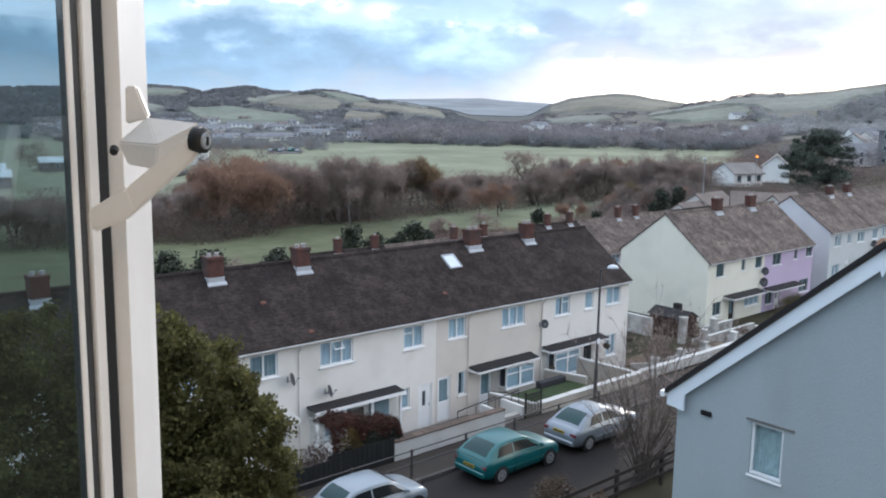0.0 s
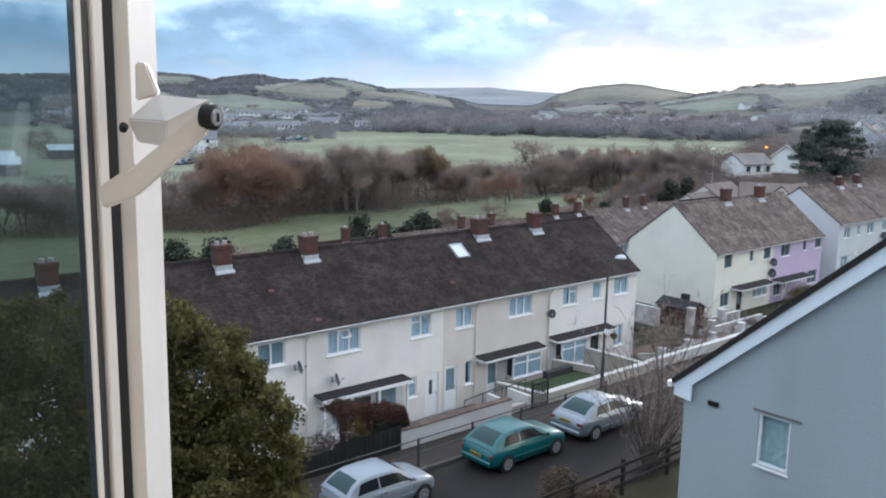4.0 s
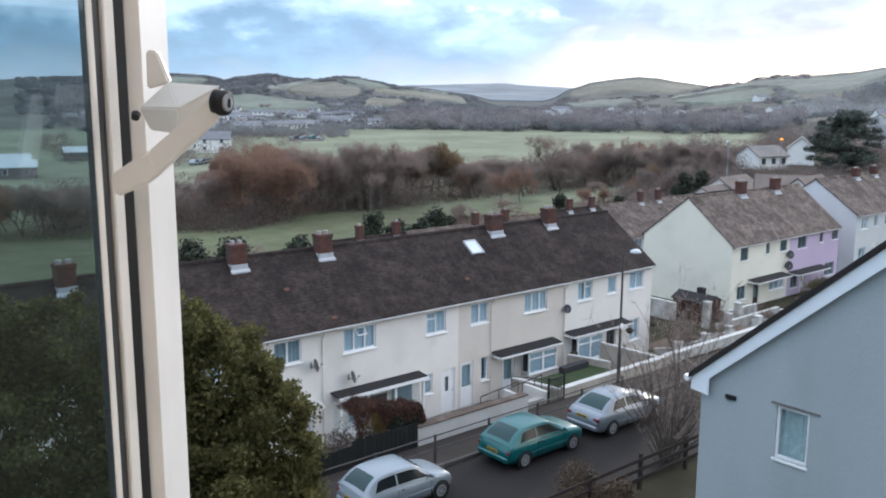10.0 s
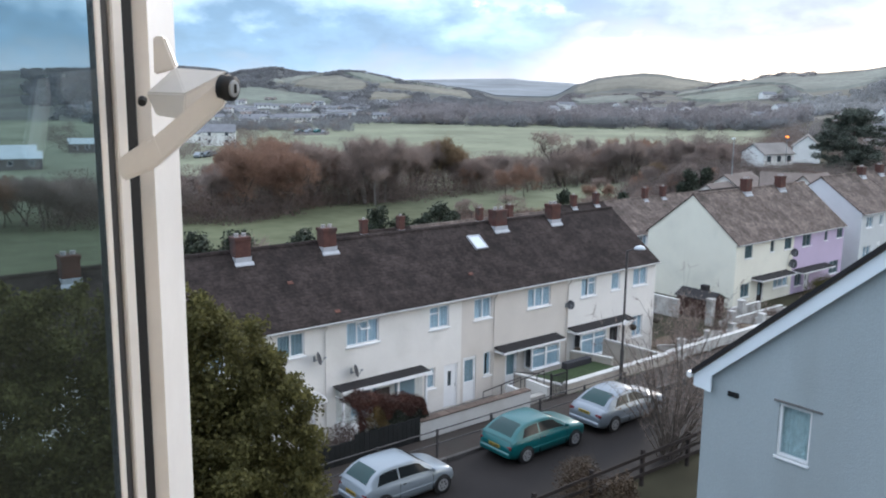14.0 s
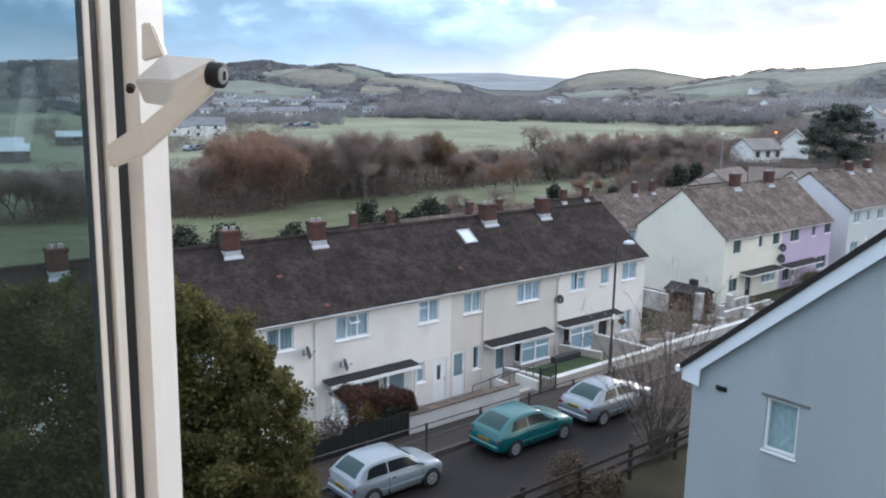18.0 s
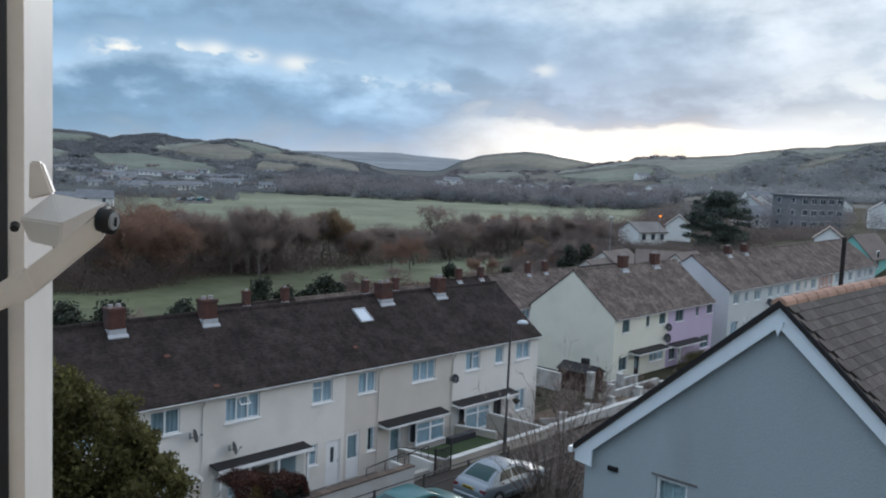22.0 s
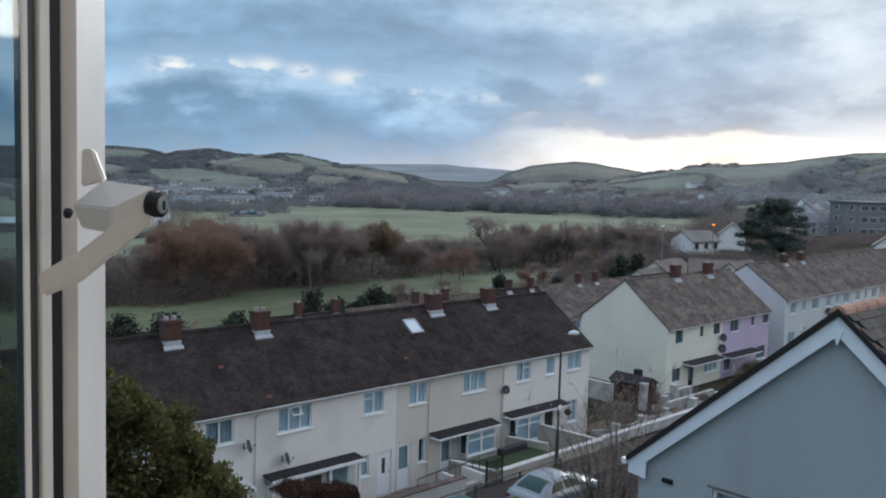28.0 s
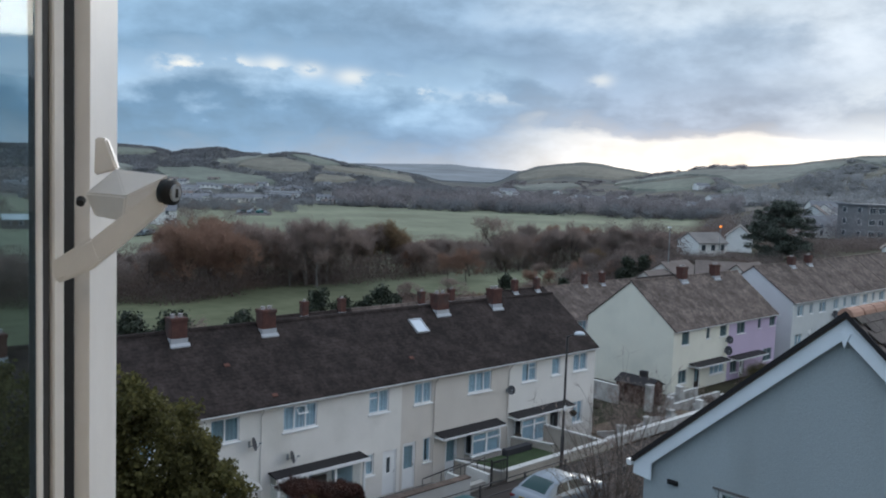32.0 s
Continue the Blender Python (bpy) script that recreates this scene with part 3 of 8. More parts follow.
# ---- houses ----
def window(parent, x0, x1, z0, z1, lights=2, y=0.0, curtain=None, transom=(), ajar=None, label="", frame_mat=None, sill=True, f=0.055):
    """A casement window in an opening of a front wall: frame with mullions, panes, sill and the curtain behind."""
    step = (x1 - x0) / lights
    holes = []
    for i in range(lights):
        a, b = x0 + (i * step + f * 0.6 if i else f), x0 + ((i + 1) * step - f * 0.6 if i < lights - 1 else (x1 - x0) - f)
        if i in transom:
            zt = z1 - 0.32 * (z1 - z0)
            holes += [(a, b, z0 + f, zt - f * 0.5), (a, b, zt + f * 0.5, z1 - f)]
        else:
            holes.append((a, b, z0 + f, z1 - f))
    bm = bmesh.new()
    wall_with_holes(bm, x0, x1, z0, z1, holes, 0.06, y + 0.05)
    w = part("window", bm, frame_mat or WHITE, parent, label)
    for i in range(lights):
        a, b = x0 + i * step + f * 0.6, x0 + (i + 1) * step - f * 0.6
        pane = part("pane", boxes((a, b, y + 0.075, y + 0.083, z0 + f, z1 - f)), PANE, w)
        pane.visible_shadow = False
    if ajar is not None:
        a = x0 + ajar * step + f * 0.6
        zt = z1 - 0.32 * (z1 - z0)
        bm = bmesh.new()
        q = 0.035
        lo, hi = Vector((0, -0.24, zt)), Vector((0, 0.04, z1 - f))
        L2 = step - f * 1.2
        for u0, u1, s0, s1 in ((0, L2, 0, 0.12), (0, L2, 0.88, 1), (0, q, 0.12, 0.88), (L2 - q, L2, 0.12, 0.88)):
            p0, p1 = lo.lerp(hi, s0), lo.lerp(hi, s1)
            vs = [bm.verts.new((a + u, y + p.y + d, p.z)) for u, p in ((u0, p0), (u1, p0), (u1, p1), (u0, p1)) for d in (0, 0.04)]
            for k in range(4):
                j = (k + 1) % 4
                bm.faces.new((vs[2 * k], vs[2 * j], vs[2 * j + 1], vs[2 * k + 1]))
            bm.faces.new([vs[2 * k] for k in range(4)])
            bm.faces.new([vs[2 * k + 1] for k in range(3, -1, -1)])
        part("open_fanlight", bm, WHITE, w, "small top casement standing open")
    if sill:
        part("sill", boxes((x0 - 0.06, x1 + 0.06, y - 0.07, y + 0.06, z0 - 0.07, z0 - 0.002), bev=0.01), WHITE, w)
    cm = curtain or CURTAIN
    bm = bmesh.new()
    n = max(8, int((x1 - x0) * 18))
    rng = random.Random(int(x0 * 977 + z0 * 131))
    gap = rng.choice((0.0, 0.12, 0.0, 0.2))
    vs = []
    for i in range(n + 1):
        u = x0 + (x1 - x0) * i / n
        yy = y + 0.125 + 0.010 * math.sin(i * 2.1) + rng.uniform(-0.006, 0.006)
        vs.append((bm.verts.new((u, yy, z0 - 0.03)), bm.verts.new((u, yy, z1 + 0.03))))
    for i in range(n):
        if abs((i + 0.5) / n - 0.5) < gap / 2:
            continue
        bm.faces.new((vs[i][0], vs[i + 1][0], vs[i + 1][1], vs[i][1]))
    part("curtain", bm, cm, w)
    # dark panel in place of the room's own darkness
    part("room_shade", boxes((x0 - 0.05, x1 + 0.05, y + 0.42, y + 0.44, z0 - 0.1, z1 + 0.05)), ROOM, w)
    return w


def door(parent, x0, x1, z1, y=0.0, glass=(0.3, 0.62, 0.5, 0.86), z0=0.05, mat=None, label="white panelled front door", pane_mat=None):
    d = part("door", boxes((x0, x0 + 0.06, y + 0.04, y + 0.12, z0, z1), (x1 - 0.06, x1, y + 0.04, y + 0.12, z0, z1), (x0 + 0.06, x1 - 0.06, y + 0.04, y + 0.12, z1 - 0.06, z1)), WHITE, parent, label)
    w, h = x1 - x0 - 0.14, z1 - z0 - 0.08
    a, b = x0 + 0.07, z0 + 0.01
    gx0, gx1, gz0, gz1 = a + glass[0] * w, a + glass[1] * w, b + glass[2] * h, b + glass[3] * h
    bm = bmesh.new()
    wall_with_holes(bm, a, a + w, b, b + h, [(gx0, gx1, gz0, gz1)], 0.045, y + 0.06)
    leaf = part("door_leaf", bm, mat or WHITE, d)
    pn = part("pane", boxes((gx0, gx1, y + 0.078, y + 0.086, gz0, gz1)), pane_mat or PANE, d)
    pn.visible_shadow = False
    # narrow panes get a dark panel for the unlit hall, wide ones a curtain
    part("blind", boxes((gx0 - 0.03, gx1 + 0.03, y + 0.115, y + 0.125, gz0 - 0.03, gz1 + 0.03)), ROOM if glass[1] - glass[0] < 0.5 else CURTAIN_B, d)
    bm = bmesh.new()
    tube(bm, (a + w - 0.06, y + 0.02, b + h * 0.48), (a + w - 0.06, y + 0.02, b + h * 0.55), 0.012)
    tube(bm, (a + w - 0.06, y + 0.02, b + h * 0.52), (a + w - 0.06, y + 0.07, b + h * 0.52), 0.01)
    part("door_handle", bm, METAL, d, "metal handle")
    return d


GUTTER = material("weathered_white_gutter", (0.50, 0.50, 0.49), 0.5, 0.15, 2.0, 0.05, 40, 0.05)
DISH = material("dark_dish_mesh", (0.05, 0.05, 0.055), 0.6, 0.2, 5)


def dish(parent, x, z, y=0.0, side=1, size=1.0):
    """A satellite dish on its wall arm."""
    bm = bmesh.new()
    tube(bm, (x, y, z - 0.1), (x, y - 0.28, z), 0.022)
    tube(bm, (x, y, z - 0.14), (x, y + 0.01, z + 0.1), 0.05)
    arm = part("dish_bracket", bm, METAL, parent)
    bm = bmesh.new()
    c = Vector((x, y - 0.32, z + 0.06))
    face = Vector((0.62 * side, -0.72, 0.30)).normalized()
    rot = face.to_track_quat("Z", "Y").to_matrix()
    rings = []
    for j in range(5):
        rr = 0.25 * size * j / 4
        rings.append([bm.verts.new(c + rot @ Vector((rr * math.cos(a) * 0.92, rr * math.sin(a) * 1.08, 0.5 * rr * rr))) for a in [2 * math.pi * i / 16 for i in range(16)]] if j else [bm.verts.new(c)])
    for i in range(16):
        k = (i + 1) % 16
        bm.faces.new((rings[0][0], rings[1][i], rings[1][k]))
        for j in range(1, 4):
            bm.faces.new((rings[j][i], rings[j + 1][i], rings[j + 1][k], rings[j][k]))
    part("dish", bm, DISH, arm, "dark satellite dish", smooth=True)
    bm = bmesh.new()
    tip = c + rot @ Vector((0, -0.02, 0.26))
    tube(bm, c + rot @ Vector((0, -0.22, 0.04)), tip, 0.012)
    tube(bm, tip - face * 0.04, tip + face * 0.06, 0.035)
    part("receiver_arm", bm, METAL, arm)


def chimney(parent, x, y, z0, z1, w=0.66, d=0.56, pots=2):
    c = part("chimney", boxes((x - w / 2, x + w / 2, y - d / 2, y + d / 2, z0 - 0.6, z1 - 0.16), bev=0.012), BRICK, parent, "weathered red brick stack")
    part("corbel", boxes((x - w / 2 - 0.03, x + w / 2 + 0.03, y - d / 2 - 0.03, y + d / 2 + 0.03, z1 - 0.16, z1), bev=0.015), BRICK, c)
    bm = boxes((x - w / 2 - 0.02, x + w / 2 + 0.02, y - d / 2 - 0.02, y + d / 2 + 0.02, z0 - 0.62, z0 + 0.02))
    # the lead apron on the slope in front
    bm2 = bm
    prism(bm2, [(y - d / 2 - 0.14, z0 - 0.34), (y - d / 2 - 0.14, z0 - 0.27), (y - d / 2 - 0.02, z0 - 0.17), (y - d / 2 - 0.02, z0 - 0.3)], "x", x - w / 2 - 0.08, x + w / 2 + 0.08)
    part("flashing", bm2, LEAD, c, "pale lead flashing")
    for i in range(pots):
        px = x + (i - (pots - 1) / 2) * w / pots
        bm = bmesh.new()
        tube(bm, (px, y, z1), (px, y, z1 + 0.1), 0.10, 0.085, 10)
        tube(bm, (px, y, z1 + 0.1), (px, y, z1 + 0.13), 0.105, 0.105, 10)
        part("chimney_pot", bm, POT, c)
    return c


def house(name, x0, x1, yf, depth, zb, ze, zr, wall, roof, label, wins=(), doors=(), end=(False, False), chimneys=(), canopy=None, dishes=(), pipes=(), gable_mat=None, group="", over=0.22, verge=0.06, category="house"):
    h = thing(name, x0, yf, zb, label, category, group)
    w, H, R = x1 - x0, ze - zb, zr - zb
    wins = [dict(v, x0=v["x0"] - x0, x1=v["x1"] - x0, z0=v["z0"] - zb, z1=v["z1"] - zb) for v in wins]
    doors = [dict(v, x0=v["x0"] - x0, x1=v["x1"] - x0, z1=v["z1"] - zb) for v in doors]
    holes = [(v["x0"], v["x1"], v["z0"], v["z1"]) for v in wins] + [(v["x0"], v["x1"], 0.02, v["z1"]) for v in doors]
    bm = bmesh.new()
    wall_with_holes(bm, 0.0, w, -0.6, H, holes, 0.24)
    part("front_wall", bm, wall, h)
    part("back_wall", boxes((0, w, depth - 0.24, depth, -0.6, H)), wall, h)
    half = depth / 2
    for k, xe in ((0, 0.0), (1, w)):
        xa, xb = (xe, xe + 0.22) if k == 0 else (xe - 0.22, xe)
        bm = bmesh.new()
        off = 0.003 if not end[k] else 0.0
        prism(bm, [(0.243, -0.6), (depth - 0.243, -0.6), (depth - 0.243, H - 0.06), (half, R - 0.12), (0.243, H - 0.06)], "x", xa + (off if k == 0 else 0), xb - (off if k else 0))
        if end[k]:
            # the outer face closes over the wall ends
            xo = (xe - 0.006, xe + 0.1) if k == 0 else (xe - 0.1, xe + 0.006)
            prism(bm, [(-0.002, -0.6), (depth + 0.002, -0.6), (depth + 0.002, H - 0.05), (half, R - 0.1), (-0.002, H - 0.05)], "x", *xo)
        part("gable_wall", bm, gable_mat or wall, h)
    va, vb = (-verge if end[0] else 0.0), (w + verge if end[1] else w)
    slope = (R - H) / half
    t = 0.10
    bm = bmesh.new()
    prism(bm, [(-over, H - slope * over), (half, R), (half, R - t * 1.2), (-over + 0.02, H - slope * over - t)], "x", va, vb)
    part("roof_front", bm, roof, h)
    bm = bmesh.new()
    prism(bm, [(depth + over, H - slope * over), (half + 0.002, R), (half + 0.002, R - t * 1.2), (depth + over - 0.02, H - slope * over - t)], "x", va, vb)
    part("roof_back", bm, roof, h)
    bm = bmesh.new()
    n = max(1, int(w / 0.45))
    for i in range(n):
        a, b = va + (vb - va) * i / n, va + (vb - va) * (i + 1) / n
        prism(bm, [(half - 0.14, R - 0.07), (half - 0.08, R + 0.035), (half, R + 0.065), (half + 0.08, R + 0.035), (half + 0.14, R - 0.07)], "x", a + 0.006, b - 0.006)
    part("ridge_tiles", bm, roof, h)
    zg = H - slope * over - 0.035
    bm = bmesh.new()
    prism(bm, [(-over - 0.085, zg), (-over - 0.085, zg - 0.03), (-over - 0.06, zg - 0.06), (-over - 0.02, zg - 0.06), (-over, zg - 0.03), (-over, zg)], "x", va, vb)
    part("gutter", bm, GUTTER, h, "weathered white plastic gutter")
    part("fascia", boxes((va, vb, -over + 0.012, -over + 0.035, zg - 0.085, zg + 0.01), (va, vb, -over + 0.035, -0.003, zg - 0.085, zg - 0.07)), GUTTER, h)
    for px in pipes:
        bm = bmesh.new()
        u = px - x0
        tube(bm, (u, -0.05, -0.3), (u, -0.05, zg - 0.35), 0.03)
        tube(bm, (u, -0.05, zg - 0.35), (u, -over - 0.05, zg - 0.08), 0.03)
        part("downpipe", bm, wall, h, "downpipe painted like the wall")
    for v in wins:
        v.pop("skip", None)
        window(h, **v)
    for v in doors:
        door(h, **v)
    for c in chimneys:
        chimney(h, c[0] - x0, half - c[1], R - slope * c[1] + 0.02, R + c[2], *c[3:])
    for dx, dz, *side in dishes:
        dish(h, dx - x0, dz - zb, 0.0, *side)
    if canopy:
        cx0, cx1, cz, cp = canopy
        cx0, cx1, cz = cx0 - x0, cx1 - x0, cz - zb
        bm = bmesh.new()
        prism(bm, [(-0.005, cz + 0.14), (-cp, cz), (-cp, cz - 0.05), (-0.005, cz + 0.09)], "x", cx0, cx1)
        c = part("canopy", bm, FELT, h, "dark felt canopy over door and bay")
        part("canopy_fascia", boxes((cx0, cx1, -cp - 0.025, -cp - 0.003, cz - 0.10, cz - 0.01), (cx0 - 0.02, cx0 - 0.002, -cp, -0.005, cz - 0.10, cz + 0.0), (cx1 + 0.002, cx1 + 0.02, -cp, -0.005, cz - 0.10, cz + 0.0)), WHITE, c)
    return h


def V(x0, x1, z0, z1, lights=2):
    return dict(x0=x0, x1=x1, z0=z0, z1=z1, lights=lights, curtain=CURTAIN_D, frame_mat=SLIM, f=0.04)


def W(x0, x1, z0, z1, lights=2, **k):
    return dict(x0=x0, x1=x1, z0=z0, z1=z1, lights=lights, **k)


YA, ZB, ZE, ZR = 28.84, -1.75, 3.52, 5.97
ROW = "terrace beside the street"
house("terraced_house", 3.5, 10.65, YA, 6.8, ZB, ZE, ZR, CREAM, ROOF_A, "cream rendered terraced house under a dark tiled roof", [W(5, 6.2, 2.1, 3.1), W(8.2, 9.4, 2.1, 3.1), W(5, 6.4, -0.9, 0.3)], chimneys=[(9.0, 0.33, 0.62)], end=(True, False), group=ROW)
house("terraced_house", 10.65, 17.75, YA, 6.8, ZB, ZE, ZR, CREAM, ROOF_A, "cream rendered terraced house behind a large evergreen", [W(12.2, 13.4, 2.1, 3.1), W(15.55, 16.76, 2.16, 3.12, curtain=CURTAIN_B), W(12.6, 14.4, -1.0, 0.3, 3)], doors=[dict(x0=16.4, x1=17.2, z1=0.3)], chimneys=[(15.65, 0.33, 0.62)], dishes=[(17.2, 1.95)], pipes=[17.7], group=ROW)
house("terraced_house", 17.75, 24.9, YA, 6.8, ZB, ZE, ZR, CREAM, ROOF_A, "cream terraced house with a glazed lean-to porch", [W(18.72, 20.34, 2.12, 3.14, 3, ajar=1), W(23.05, 24.16, 2.12, 3.12, transom=(0,)), W(22.95, 23.4, -0.6, 0.36, 1, transom=(0,)), W(18.9, 20.3, -1.0, 0.2, 2)], doors=[dict(x0=23.9, x1=24.7, z1=0.32)], chimneys=[(19.73, 0.33, 0.62)], dishes=[(18.95, 1.1)], group=ROW)
house("terraced_house", 24.9, 31.93, YA, 6.8, ZB, ZE, ZR, BEIGE, ROOF_A, "beige terraced house with a canopy and a bay window", [W(25.65, 26.72, 2.14, 3.12), W(29.09, 30.67, 2.14, 3.12, 3), W(26.3, 26.76, -0.66, 0.48, 1)], doors=[dict(x0=25.05, x1=25.82, z1=0.46, glass=(0.08, 0.92, 0.45, 0.95), label="half-glazed front door"), dict(x0=27.7, x1=28.5, z1=0.2, glass=(0.1, 0.9, 0.4, 0.95), label="half-glazed front door")], chimneys=[(29.85, 0.33, 0.62, 0.8)], canopy=(26.95, 31.15, 0.50, 0.68), dishes=[(31.8, 1.95, -1, 0.85)], pipes=[26.87, 31.9], group=ROW)
house("terraced_house", 31.93, 39.0, YA, 6.8, ZB, ZE, ZR, CREAM, ROOF_A, "cream end-terrace house with hanging baskets by its canopy", [W(32.93, 34.04, 2.16, 3.14, transom=(1,)), W(35.28, 35.96, 2.2, 3.14, 1), W(37.07, 38.27, 2.18, 3.16), W(37.2, 38.05, -0.7, 0.5)], doors=[dict(x0=35.3, x1=36.1, z1=0.3, mat=DARK, label="dark front door")], chimneys=[(33.85, 0.33, 0.62)], canopy=(31.98, 36.6, 0.60, 0.68), end=(False, True), group=ROW)

# the next pair, and the longer row past it
ZB2, ZE2, ZR2, YB = -2.75, 2.12, 5.2, 33.5
house("semi_detached_house", 54.5, 62.35, YB, 7.7, ZB2, ZE2, ZR2, YELLOW, ROOF_B, "pale yellow rendered house with a plain gable", [V(55.6, 56.6, 0.8, 1.85, 1), V(59.0, 59.5, 0.95, 1.9, 1), V(61.0, 62.0, 0.9, 1.95, 1), V(55.4, 56.5, -2.05, -1.05), W(59.8, 61.9, -1.95, -1.0, 3)], doors=[dict(x0=57.6, x1=58.4, z1=-0.95, glass=(0.15, 0.85, 0.3, 0.95), label="dark glazed front door", mat=WOODF)], chimneys=[(60.9, 0.3, 0.78, 0.8)], canopy=(56.75, 61.5, -0.8, 0.9), dishes=[(61.95, 0.57, -1, 1.2), (61.85, -0.28, -1, 1.35)], end=(True, False), group="houses past the terrace")
house("semi_detached_house", 62.35, 70.2, YB, 7.7, ZB2, ZE2, ZR2, LILAC, ROOF_B, "lilac rendered house with a dark canopy", [V(63.6, 64.9, 0.85, 1.9), V(67.0, 67.5, 1.0, 1.9, 1), V(69.0, 70.0, 1.0, 1.95), V(68.2, 69.7, -1.9, -0.85), V(62.9, 63.9, -2.2, -1.15, 2)], doors=[dict(x0=64.3, x1=65.1, z1=-1.1)], chimneys=[(65.9, 0.3, 0.74, 0.8)], canopy=(62.5, 67.4, -0.94, 0.9), end=(False, True), group="houses past the terrace")
CS = ((73.15, 80.7, 0.55, GREY_R, "pale grey", (79.82,)), (80.7, 87.5, 0.58, GREY_R, "pale grey", (83.4,)), (87.5, 94.5, 0.62, CREAM, "cream", ()), (94.5, 98.6, 0.66, PINK, "salmon pink", ()), (98.6, 105.8, 0.70, WHITE_R, "white", ()), (105.8, 113.0, 0.75, GREY_R, "grey", ()))
for i, (xa, xb, up, c, word, chs) in enumerate(CS):
    w = xb - xa
    house("terraced_house", xa, xb, YB, 7.7, ZB2 + up, ZE2 + 0.10 + up, ZR2 - 0.3 + up, c, ROOF_B, "terraced house of the far row with %s walls" % word,
          [W(xa + 0.12 * w, xa + 0.27 * w, 0.8 + up, 1.75 + up), W(xa + 0.44 * w, xa + 0.52 * w, 0.85 + up, 1.75 + up, 1), W(xa + 0.7 * w, xa + 0.88 * w, 0.8 + up, 1.75 + up), W(xa + 0.1 * w, xa + 0.28 * w, -2.0 + up, -0.8 + up), W(xa + 0.68 * w, xa + 0.9 * w, -2.0 + up, -0.7 + up, 3)],
          doors=[dict(x0=xa + 0.43 * w, x1=xa + 0.43 * w + 0.8, z1=-0.6 + up)], chimneys=[(q, 0.3, 0.6, 0.7, 0.55) for q in chs], end=(i == 0, i == len(CS) - 1), dishes=[(xa + 0.6, 0.9, -1, 1.4)] if i in (1, 2) else (), group="far row of houses", gable_mat=GREY_R if i == 0 else None)
# the row behind, down towards the field
for i, chs in enumerate(((35.3, 38.65), (46.6,), (49.94,), (57.8, 60.8), (67.9,), (70.7,), ())):
    xa = 32.2 + 7.45 * i
    up = 0.0 if i < 3 else 0.3
    house("terraced_house", xa, xa + 7.45, 48.6, 7.2, -5.2 + up, -0.35 + up, 2.18 + up, WHITE_R, ROOF_B if i % 3 else ROOF_A, "white terraced house in the lower row behind", [W(xa + 1, xa + 2.1, -1.6 + up, -0.62 + up), W(xa + 5, xa + 6.2, -1.6 + up, -0.62 + up)], chimneys=[(q, 0.2, 0.92, 0.5, 0.45, 1) for q in chs], end=(i == 0, i == 6), group="lower row behind")


# ---- the neighbour's gable ----
LINTEL = material("dark_drip_moulding", (0.17, 0.165, 0.16), 0.9, 0.2, 3.0, 0.1, 30, 0.2)


